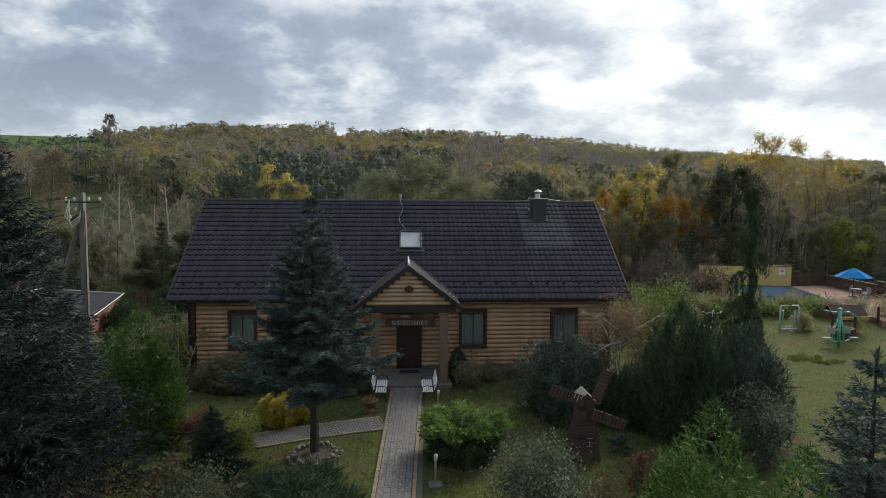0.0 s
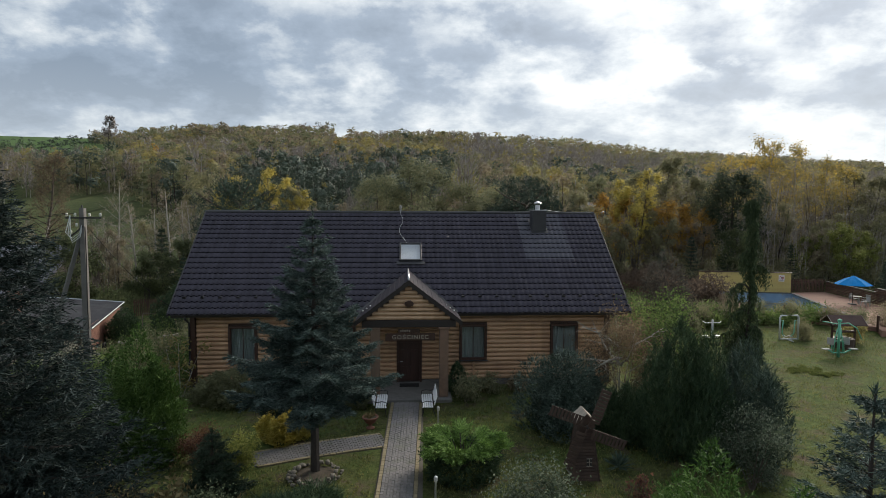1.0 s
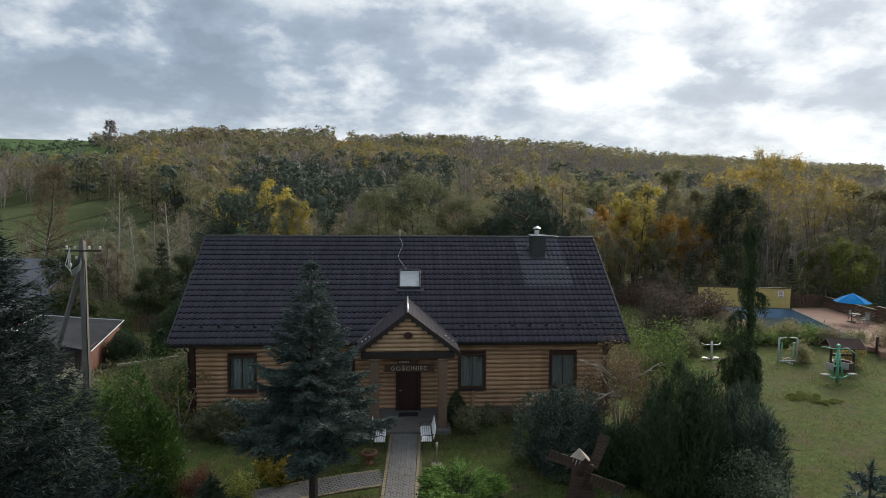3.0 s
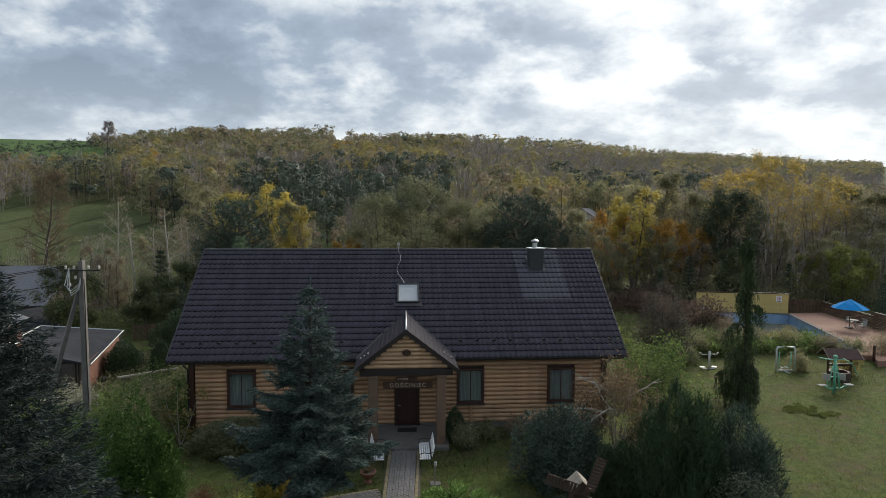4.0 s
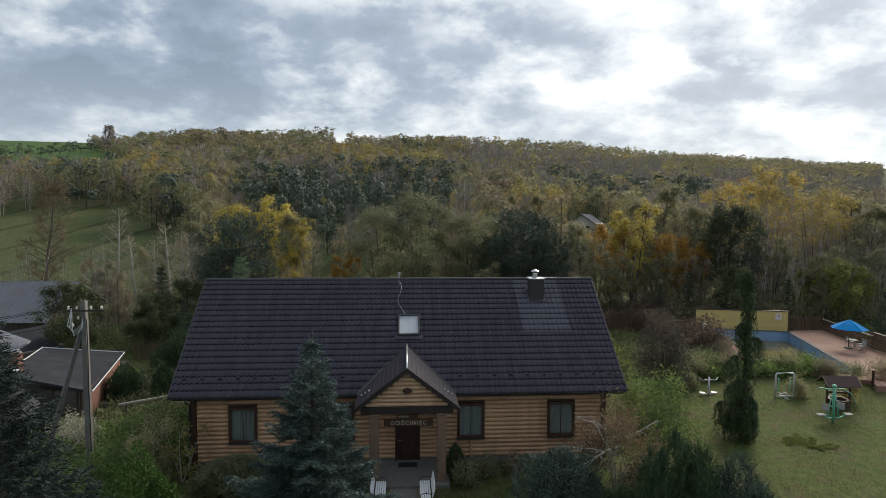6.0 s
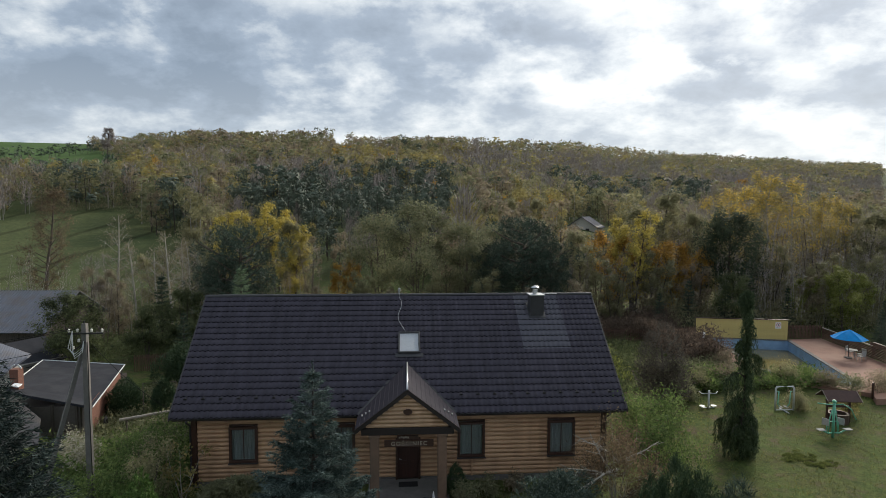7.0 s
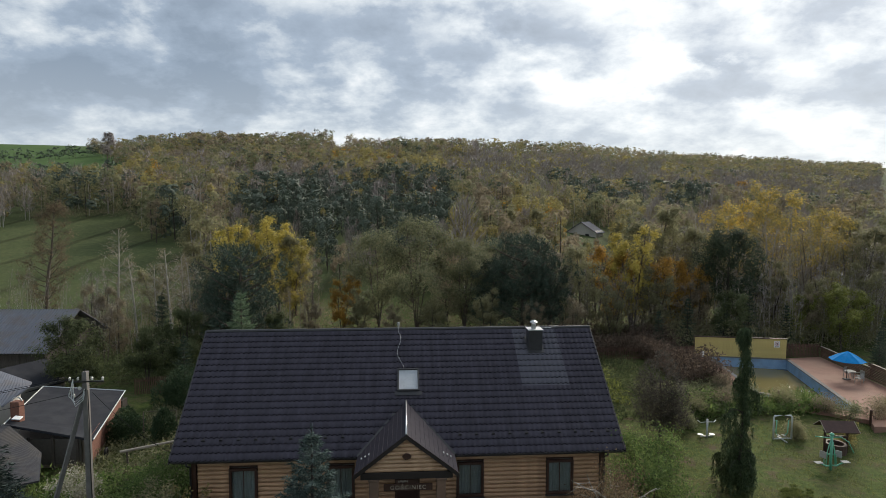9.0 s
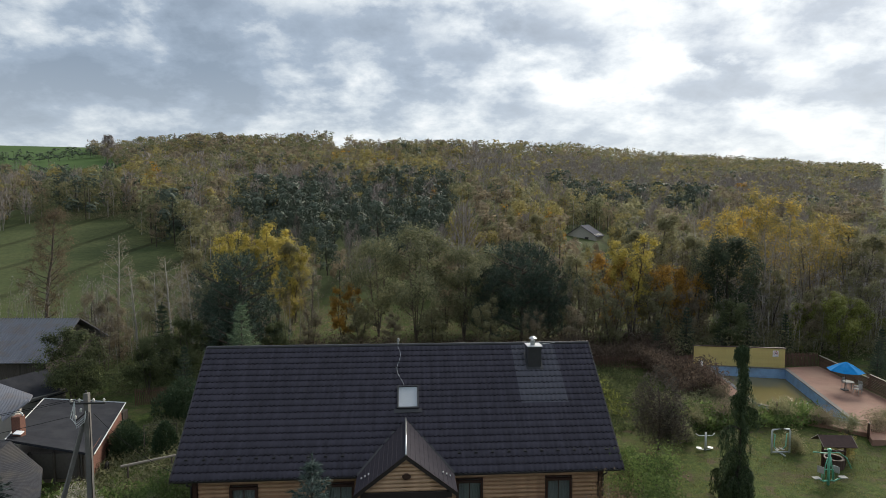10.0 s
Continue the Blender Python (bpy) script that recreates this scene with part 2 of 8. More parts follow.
M = {
    "roof": roofing("dark_sheet_tiles", (0.041, 0.037, 0.051), (0.082, 0.081, 0.099)),
    # near-black: the shadow line below each tile row, put in as colour
    "lip_shade": mat("roof_lip_shade", (0.010, 0.009, 0.012), rough=0.95, spec=0.05),
    "slate": mat("grey_blue_roofing", (0.085, 0.092, 0.115), (0.065, 0.07, 0.09), rough=0.95, spec=0.1, scale=1.0),
    "dark_metal": mat("dark_sheet_metal", (0.030, 0.030, 0.034), (0.02, 0.02, 0.022), rough=0.45, scale=3),
    "porch_sheet": mat("matt_dark_sheet", (0.036, 0.032, 0.042), (0.026, 0.024, 0.032), rough=0.85, spec=0.12, scale=3),
    "black": mat("black_iron", (0.012, 0.012, 0.013), (0.02, 0.018, 0.016), rough=0.5, scale=20),
    "log": mat("stained_log", (0.54, 0.335, 0.195), (0.37, 0.222, 0.125), rough=0.5, scale=2.2, stretch=(0.35, 4, 6), fine=14, grime=(0.30, 0.175, 0.098), grime_scale=1.1, spread=0.10, bump_dist=0.006),
    "log_pale": mat("pale_stained_log", (0.56, 0.37, 0.225), (0.40, 0.255, 0.15), rough=0.5, scale=2.2, stretch=(0.35, 4, 6), fine=14, grime=(0.33, 0.20, 0.11), grime_scale=1.1, spread=0.10, bump_dist=0.006),
    "timber": mat("dark_timber", (0.060, 0.026, 0.016), (0.035, 0.015, 0.010), rough=0.5, scale=3, stretch=(3, 3, 0.5), fine=20),
    "dark_board": mat("black_brown_board", (0.022, 0.015, 0.013), (0.014, 0.010, 0.009), rough=0.6, scale=3, stretch=(0.5, 3, 3), fine=20),
    "door": mat("dark_door", (0.055, 0.020, 0.013), (0.03, 0.012, 0.009), rough=0.45, scale=3, stretch=(5, 5, 0.5), fine=20),
    "plaster": mat("brown_plaster", (0.20, 0.125, 0.085), (0.15, 0.095, 0.065), rough=0.9, scale=5, grime=(0.12, 0.085, 0.06)),
    "inside": mat("room_dark", (0.10, 0.09, 0.08), rough=0.9),
    "curtain": mat("grey_green_curtain", (0.30, 0.345, 0.335), (0.20, 0.24, 0.235), rough=0.9, scale=5, stretch=(8, 8, 0.4)),
    "glass": glassy("window_glass", (0.95, 0.97, 0.97), 0.02),
    "concrete": mat("grey_concrete", (0.165, 0.155, 0.145), (0.11, 0.105, 0.10), rough=0.9, scale=4, grime=(0.11, 0.11, 0.10)),
    "plinth": mat("plinth_stone", (0.15, 0.14, 0.135), (0.10, 0.095, 0.09), rough=0.9, scale=4),
    "paver": mat("grey_paver", (0.18, 0.17, 0.168), (0.12, 0.114, 0.115), rough=0.9, scale=7, spread=0.17, grime=(0.12, 0.12, 0.10), grime_scale=1.5),
    "paver_edge": mat("yellow_paver", (0.27, 0.22, 0.13), (0.19, 0.155, 0.09), rough=0.9, scale=7, spread=0.15, grime=(0.17, 0.15, 0.09), grime_scale=2.0),
    "sand": mat("joint_sand", (0.12, 0.105, 0.085), (0.08, 0.075, 0.06), rough=1.0, scale=20),
    "white_paint": mat("white_paint", (0.78, 0.79, 0.80), (0.66, 0.67, 0.68), rough=0.5, scale=6, fine=30),
    # pale grey that paints the sky's reflection in the roof window
    "blind": mat("reflected_sky_grey", (0.50, 0.52, 0.56), (0.44, 0.46, 0.50), rough=0.7, scale=2),
    "old_sheet": mat("worn_grey_sheet", (0.060, 0.060, 0.066), (0.040, 0.040, 0.045), rough=0.85, spec=0.2, scale=2.0, stretch=(3, 0.6, 0.6), grime=(0.075, 0.068, 0.062)),
    "cable": mat("black_cable_sheath", (0.02, 0.02, 0.022), rough=0.9, spec=0.1),
    "steel": mat("bare_steel", (0.55, 0.56, 0.57), (0.42, 0.43, 0.44), rough=0.35, metal=0.9, scale=8),
    "grey_paint": mat("grey_enamel", (0.50, 0.53, 0.53), (0.42, 0.44, 0.45), rough=0.4, scale=8),
    "green_paint": mat("mint_green_enamel", (0.14, 0.42, 0.30), (0.10, 0.33, 0.23), rough=0.4, scale=8),
    "bark": mat("grey_bark", (0.13, 0.105, 0.085), (0.06, 0.048, 0.04), rough=1.0, scale=5, stretch=(3, 3, 0.7), bump=0.6, bump_dist=0.02),
    "bark_dark": mat("dark_bark", (0.065, 0.052, 0.045), (0.03, 0.025, 0.022), rough=1.0, scale=5, stretch=(3, 3, 0.7), bump=0.6, bump_dist=0.02),
    "bark_pale": mat("pale_birch_bark", (0.46, 0.43, 0.38), (0.20, 0.18, 0.16), rough=0.9, scale=3, stretch=(1, 1, 3), bump=0.3),
    "soil": mat("dark_garden_soil", (0.075, 0.058, 0.04), (0.035, 0.028, 0.02), rough=1.0, scale=9, bump=0.8, bump_dist=0.04),
    "stone": mat("field_stone", (0.20, 0.18, 0.15), (0.11, 0.10, 0.085), rough=0.9, scale=4, spread=0.25),
    "clay": mat("terracotta", (0.22, 0.09, 0.06), (0.15, 0.065, 0.045), rough=0.8, scale=9),
    "brick": mat("red_brick", (0.19, 0.085, 0.058), (0.13, 0.058, 0.042), rough=0.9, scale=8, spread=0.2),
    "mortar": mat("brick_mortar", (0.24, 0.20, 0.17), (0.18, 0.15, 0.13), rough=1.0, scale=15),
    "felt": mat("dark_roof_felt", (0.025, 0.027, 0.034), (0.017, 0.018, 0.023), rough=0.9, spec=0.2, scale=2.5, grime=(0.034, 0.036, 0.042)),
    "corrugated": mat("grey_corrugated_sheet", (0.115, 0.124, 0.152), (0.080, 0.088, 0.112), rough=0.55, scale=1.0, stretch=(3, 0.4, 0.4), grime=(0.10, 0.085, 0.08)),
    "old_wood": mat("weathered_boards", (0.10, 0.085, 0.072), (0.055, 0.046, 0.04), rough=0.95, scale=3, stretch=(4, 4, 0.5), spread=0.25),
    "fence": mat("brown_fence_boards", (0.115, 0.06, 0.04), (0.07, 0.036, 0.025), rough=0.8, scale=3, stretch=(4, 4, 0.6), spread=0.22),
    "mill": mat("brown_mill_boards", (0.066, 0.039, 0.028), (0.037, 0.021, 0.015), rough=0.75, scale=4, spread=0.2),
    "mill_roof": mat("bleached_boards", (0.34, 0.30, 0.25), (0.24, 0.21, 0.18), rough=0.9, scale=5, spread=0.15),
    "yellow_wall": mat("pale_yellow_cladding", (0.58, 0.46, 0.17), (0.50, 0.39, 0.14), rough=0.6, scale=1.2, fine=20, grime=(0.45, 0.36, 0.15), grime_scale=0.9),
    "pool_blue": mat("blue_pool_paint", (0.24, 0.38, 0.56), (0.17, 0.29, 0.46), rough=0.6, scale=1.5, grime=(0.17, 0.24, 0.33), grime_scale=0.8),
    "deck": mat("red_brown_paving", (0.25, 0.135, 0.098), (0.19, 0.10, 0.075), rough=0.9, scale=1.5, fine=12, grime=(0.25, 0.15, 0.11), grime_scale=0.35),
    "blue_cloth": mat("bright_blue_canvas", (0.008, 0.22, 0.55), (0.006, 0.18, 0.46), spec=0.15, rough=0.9, scale=3),
    "plastic": mat("white_plastic", (0.36, 0.36, 0.35), (0.28, 0.28, 0.27), rough=0.85, spec=0.2, scale=8),
    "porcelain": mat("white_porcelain", (0.72, 0.70, 0.64), rough=0.3, scale=12),
    "sign_black": mat("black_ink", (0.02, 0.02, 0.02), rough=0.6),
    "sign_red": mat("red_ink", (0.5, 0.03, 0.03), rough=0.6),
    "letters": mat("pale_letters", (0.42, 0.38, 0.31), (0.33, 0.30, 0.24), rough=0.6, scale=20),
    "well_roof": mat("dark_brown_felt_shingle", (0.075, 0.042, 0.036), (0.05, 0.028, 0.025), rough=0.85, scale=3, fine=14),
    "rubber": mat("dark_rubber_mat", (0.012, 0.012, 0.012), rough=0.95, scale=30),
    "render": mat("pale_render", (0.52, 0.49, 0.44), (0.44, 0.42, 0.38), rough=0.9, scale=2),
}

# a still pool, brown with leaf litter
m_water, _t, _p = nt("brown_pool_water")
_p.inputs["Base Color"].default_value = (0.17, 0.14, 0.055, 1)
_p.inputs["Roughness"].default_value = 0.12
_p.inputs["Specular IOR Level"].default_value = 0.4
_n = _t.nodes.new("ShaderNodeTexNoise")
_n.inputs["Scale"].default_value = 1.4
_b = _t.nodes.new("ShaderNodeBump")
_b.inputs["Strength"].default_value, _b.inputs["Distance"].default_value = 0.08, 0.02
_t.links.new(_n.outputs[0], _b.inputs["Height"])
_t.links.new(_b.outputs[0], _p.inputs["Normal"])
M["water"] = m_water

M.update({
    "spruce_blue": leafy("blue_spruce_needles", [(0.026, 0.046, 0.038), (0.062, 0.096, 0.083), (0.165, 0.215, 0.20)], patch=0.3, patch_scale=1.2, through_light=0.08),
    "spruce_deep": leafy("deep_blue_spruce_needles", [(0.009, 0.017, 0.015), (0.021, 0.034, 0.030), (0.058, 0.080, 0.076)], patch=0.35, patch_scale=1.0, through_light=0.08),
    "spruce_dark": leafy("dark_spruce_needles", [(0.022, 0.040, 0.024), (0.036, 0.060, 0.036), (0.060, 0.088, 0.055)], patch=0.3, patch_scale=1.0, through_light=0.08),
    # paler than pine_near: distance haze is mixed into the needle colour
    "pine": leafy("hazed_pine_needles", [(0.060, 0.082, 0.060), (0.084, 0.108, 0.080), (0.112, 0.136, 0.104)], patch=0.3, patch_scale=0.4, through_light=0.08, single=1.1),
    "pine_near": leafy("dark_pine_needles", [(0.028, 0.045, 0.033), (0.050, 0.076, 0.055), (0.095, 0.128, 0.095)], patch=0.35, patch_scale=0.5, through_light=0.08),
    "pine_light": leafy("young_pine_needles", [(0.07, 0.11, 0.06), (0.13, 0.185, 0.11), (0.21, 0.27, 0.16)], patch=0.3, patch_scale=0.8, through_light=0.1),
    "thuja": leafy("bright_thuja", [(0.05, 0.09, 0.025), (0.095, 0.155, 0.042), (0.17, 0.25, 0.075)], patch=0.3, patch_scale=1.3, through_light=0.15),
    "thuja_mid": leafy("mid_green_thuja", [(0.028, 0.064, 0.012), (0.064, 0.128, 0.025), (0.125, 0.215, 0.052)], patch=0.3, patch_scale=1.3, through_light=0.12),
    "grey_green": leafy("grey_green_leaves", [(0.065, 0.084, 0.048), (0.115, 0.142, 0.080), (0.20, 0.235, 0.145)], patch=0.3, patch_scale=1.2),
    "thuja_dark": leafy("deep_green_thuja", [(0.022, 0.045, 0.022), (0.04, 0.07, 0.033), (0.065, 0.10, 0.045)], patch=0.3, patch_scale=1.2, through_light=0.1),
    "juniper": leafy("vivid_green_juniper", [(0.06, 0.115, 0.025), (0.115, 0.20, 0.04), (0.21, 0.33, 0.085)], patch=0.25, patch_scale=1.6, through_light=0.15),
    "juniper_grey": leafy("grey_green_juniper", [(0.026, 0.044, 0.032), (0.05, 0.078, 0.058), (0.10, 0.14, 0.11)], patch=0.3, patch_scale=1.3, through_light=0.1),
    "juniper_dark": leafy("dark_juniper", [(0.018, 0.032, 0.024), (0.038, 0.06, 0.046), (0.115, 0.155, 0.13)], patch=0.35, patch_scale=2.2, through_light=0.08),
    "olive_brown": leafy("olive_brown_leaves", [(0.07, 0.050, 0.033), (0.12, 0.088, 0.055), (0.19, 0.142, 0.088)], patch=0.35, patch_scale=1.0),
    "weeping": leafy("olive_hanging_needles", [(0.026, 0.044, 0.019), (0.050, 0.076, 0.033), (0.095, 0.13, 0.06)], patch=0.3, patch_scale=1.5, through_light=0.1),
    "bright_yellow": leafy("bright_yellow_leaves", [(0.31, 0.26, 0.065), (0.46, 0.385, 0.09), (0.60, 0.49, 0.13)], patch=0.35, patch_scale=0.3),
    "gold": leafy("golden_foliage", [(0.30, 0.24, 0.05), (0.46, 0.38, 0.08), (0.60, 0.52, 0.16)], patch=0.2, patch_scale=1.5),
    "lime": leafy("yellow_green_foliage", [(0.11, 0.13, 0.03), (0.19, 0.21, 0.05), (0.29, 0.31, 0.10)], patch=0.3, patch_scale=1.2),
    "red_brown": leafy("red_brown_foliage", [(0.07, 0.035, 0.028), (0.12, 0.06, 0.042), (0.19, 0.10, 0.06)], patch=0.3, patch_scale=1.2),
    "vine": leafy("brown_vine_stems", [(0.055, 0.040, 0.031), (0.10, 0.075, 0.057), (0.165, 0.125, 0.096)], patch=0.3, patch_scale=0.9),
    "plum": leafy("dark_plum_leaves", [(0.038, 0.034, 0.030), (0.068, 0.062, 0.053), (0.135, 0.128, 0.112)], patch=0.3, patch_scale=0.9),
    "silver": leafy("silver_green_leaves", [(0.05, 0.07, 0.045), (0.085, 0.112, 0.075), (0.18, 0.21, 0.155)], patch=0.25, patch_scale=1.5),
    "green": leafy("fresh_green_leaves", [(0.06, 0.10, 0.03), (0.11, 0.165, 0.05), (0.19, 0.25, 0.085)], patch=0.35, patch_scale=0.8),
    "dull_green": leafy("dull_green_leaves", [(0.115, 0.125, 0.07), (0.175, 0.182, 0.10), (0.25, 0.255, 0.15)], patch=0.35, patch_scale=0.25, single=1.1),
    "orchard": leafy("dark_orchard_leaves", [(0.055, 0.070, 0.032), (0.095, 0.115, 0.050), (0.15, 0.17, 0.08)], patch=0.35, patch_scale=0.5),
    "oak": leafy("deep_green_oak_leaves", [(0.028, 0.042, 0.026), (0.050, 0.070, 0.042), (0.090, 0.115, 0.070)], patch=0.35, patch_scale=0.5),
    "golden_birch": leafy("golden_birch_leaves", [(0.20, 0.18, 0.09), (0.36, 0.29, 0.09), (0.60, 0.42, 0.08)], patch=0.35, patch_scale=0.25),
    # leaf tones shared with the far woods, muted to carry distance haze
    "yellow": leafy("hazed_yellow_leaves", [(0.20, 0.175, 0.075), (0.29, 0.25, 0.10), (0.39, 0.335, 0.13)], patch=0.3, patch_scale=0.12, single=1.1),
    "yellow_green": leafy("hazed_yellowing_leaves", [(0.165, 0.16, 0.09), (0.23, 0.22, 0.122), (0.30, 0.285, 0.16)], patch=0.3, patch_scale=0.12, single=1.1),
    "orange": leafy("orange_autumn_leaves", [(0.25, 0.145, 0.035), (0.40, 0.235, 0.05), (0.54, 0.34, 0.075)], patch=0.35, patch_scale=0.3, single=1.1),
    "brown": leafy("brown_autumn_leaves", [(0.175, 0.145, 0.10), (0.24, 0.20, 0.14), (0.32, 0.27, 0.185)], patch=0.35, patch_scale=0.2, single=1.1),
    "twig": leafy("grey_brown_twigs", [(0.20, 0.17, 0.155), (0.28, 0.245, 0.225), (0.37, 0.33, 0.305)], patch=0.3, patch_scale=0.1, through_light=0.0, single=1.1),
    "white_flower": leafy("white_blossom", [(0.22, 0.22, 0.14), (0.34, 0.33, 0.25), (0.5, 0.48, 0.42)], patch=0.2, patch_scale=1.0),
    "grass": leafy("lawn_blades", [(0.10, 0.115, 0.04), (0.15, 0.165, 0.055), (0.22, 0.215, 0.085)], patch=0.35, patch_scale=0.35),
    "moss": leafy("moss_tufts", [(0.08, 0.105, 0.03), (0.12, 0.145, 0.045), (0.17, 0.19, 0.065)], patch=0.3, patch_scale=1.0),
    "dry": leafy("dry_stems", [(0.13, 0.105, 0.05), (0.22, 0.175, 0.085), (0.33, 0.27, 0.14)], patch=0.3, patch_scale=0.8),
})


# ---- mesh tools ----
class Shape:
    """Collects corners and faces of one mesh."""

    def __init__(self):
        self.v, self.f, self.k = [], [], 0

    def add(self, verts, faces):
        verts = np.asarray(verts, float).reshape(-1, 3)
        self.f += [tuple(i + self.k for i in f) for f in faces]
        self.v.append(verts)
        self.k += len(verts)
        return self

    def box(self, c, s, ch=0.01, m=None):
        """A box about c with sides s and chamfered edges; m turns it about c."""
        h = np.array(s, float) / 2
        ch = min(ch, *(h * 0.49))
        pts, idx = [], {}
        for sx in (-1, 1):
            for sy in (-1, 1):
                for sz in (-1, 1):
                    for a in range(3):
                        p = np.array([sx, sy, sz]) * (h - ch)
                        p[a] = (sx, sy, sz)[a] * h[a]
                        idx[sx, sy, sz, a] = len(pts)
                        pts.append(p)
        faces = []
        for a in range(3):
            b, c2 = (a + 1) % 3, (a + 2) % 3
            for s1 in (-1, 1):
                ring = []
                for u, w in ((-1, -1), (1, -1), (1, 1), (-1, 1)):
                    q = [0, 0, 0]
                    q[a], q[b], q[c2] = s1, u, w
                    ring.append(idx[(*q, a)])
                faces.append(tuple(ring if s1 > 0 else ring[::-1]))
            for u in (-1, 1):
                for w in (-1, 1):
                    q0, q1 = [0, 0, 0], [0, 0, 0]
                    q0[a], q1[a] = -1, 1
                    q0[b] = q1[b] = u
                    q0[c2] = q1[c2] = w
                    r = (idx[(*q0, b)], idx[(*q1, b)], idx[(*q1, c2)], idx[(*q0, c2)])
                    faces.append(r if u * w > 0 else r[::-1])
        for sx in (-1, 1):
            for sy in (-1, 1):
                for sz in (-1, 1):
                    r = tuple(idx[sx, sy, sz, a] for a in range(3))
                    faces.append(r if sx * sy * sz > 0 else r[::-1])
        p = np.array(pts)
        if m is not None:
            p = p @ np.array(m.to_3x3()).T
        return self.add(p + np.array(c, float), faces)

    def tube(self, pts, radii, n=6, caps=True):
        pts = np.asarray(pts, float)
        if np.isscalar(radii):
            radii = [radii] * len(pts)
        d = np.gradient(pts, axis=0)
        d /= np.linalg.norm(d, axis=1)[:, None] + 1e-9
        ref = np.array([0.0, 0.0, 1.0]) if abs(d[0][2]) < 0.9 else np.array([1.0, 0.0, 0.0])
        a = np.arange(n) * 2 * math.pi / n
        vs = []
        for p, t, r in zip(pts, d, radii):
            u = np.cross(t, ref)
            u /= np.linalg.norm(u) + 1e-9
            w = np.cross(t, u)
            vs.append(p + r * (np.cos(a)[:, None] * u + np.sin(a)[:, None] * w))
        fs = []
        for i in range(len(pts) - 1):
            for j in range(n):
                k = (j + 1) % n
                fs.append((i * n + j, (i + 1) * n + j, (i + 1) * n + k, i * n + k))
        if caps:
            fs.append(tuple(range(n)))
            fs.append(tuple((len(pts) - 1) * n + j for j in reversed(range(n))))
        return self.add(np.concatenate(vs), fs)

    def prism(self, poly, p, axis_u, axis_v, depth):
        """The polygon poly in the plane (p, u, v), thickened by the vector depth."""
        u, v, d, p = (np.array(q, float) for q in (axis_u, axis_v, depth, p))
        a = np.array([p + x * u + y * v for x, y in poly])
        n = len(poly)
        fs = [tuple(range(n)), tuple(2 * n - 1 - i for i in range(n))]
        fs += [(i, i + n, (i + 1) % n + n, (i + 1) % n) for i in range(n)]
        return self.add(np.concatenate([a, a + d]), fs)

    def lathe(self, prof, c=(0, 0, 0), n=16):
        a = np.arange(n) * 2 * math.pi / n
        vs = np.concatenate([np.stack([r * np.cos(a), r * np.sin(a), np.full(n, z)], 1) for r, z in prof]) + np.array(c, float)
        fs = [(i * n + j, i * n + (j + 1) % n, (i + 1) * n + (j + 1) % n, (i + 1) * n + j) for i in range(len(prof) - 1) for j in range(n)]
        fs += [tuple(reversed(range(n))), tuple((len(prof) - 1) * n + j for j in range(n))]
        return self.add(vs, fs)

    def mesh(self, name, mate, smooth=False):
        me = bpy.data.meshes.new(name)
        me.from_pydata(np.concatenate(self.v).tolist() if self.v else [], [], self.f)
        me.materials.append(mate)
        if smooth:
            me.polygons.foreach_set("use_smooth", [True] * len(me.polygons))
        me.update()
        return me


def fast_mesh(name, verts, faces, mate, smooth=False):
    """A mesh from arrays, all faces with the same number of corners."""
    me = bpy.data.meshes.new(name)
    nf, k = faces.shape
    me.vertices.add(len(verts))
    me.vertices.foreach_set("co", np.ascontiguousarray(verts, np.float32).ravel())
    me.loops.add(nf * k)
    me.loops.foreach_set("vertex_index", np.ascontiguousarray(faces, np.int32).ravel())
    me.polygons.add(nf)
    me.polygons.foreach_set("loop_start", np.arange(nf, dtype=np.int32) * k)
    if smooth:
        me.polygons.foreach_set("use_smooth", np.ones(nf, bool))
    me.materials.append(mate)
    me.update(calc_edges=True)
    return me


def part(name, shape, mate, parent, label="", smooth=False):
    me = shape.mesh(name, mate, smooth) if isinstance(shape, Shape) else shape
    ob = new(name, me)
    ob.parent = parent
    return tagged(ob, label)


def thing(name, label, category, group="", kind="", at=(0, 0, 0), rz=0.0):
    ob = new(name)
    ob.empty_display_size = 0.2
    ob.matrix_basis = pose(*at, 0, 0, rz)
    return tagged(ob, label, category, group, kind)


def solid(name, shape, mate, label, category="", group="", kind="", smooth=False):
    return tagged(new(name, shape.mesh(name, mate, smooth)), label, category, group, kind)


# ---- terrain ----
def step(e0, e1, x):
    t = np.clip((np.asarray(x, float) - e0) / (e1 - e0), 0, 1)
    return t * t * (3 - 2 * t)


BEAR = [-1.2, -0.62, -0.1, 0.0, 0.12, 0.20, 0.30, 0.45, 0.8, 1.4]
FAR = [520, 540, 525, 525, 525, 614, 760, 990, 1050, 1050]
HIGH = [76, 76, 73.5, 73.5, 72, 82, 97, 111, 100, 92]


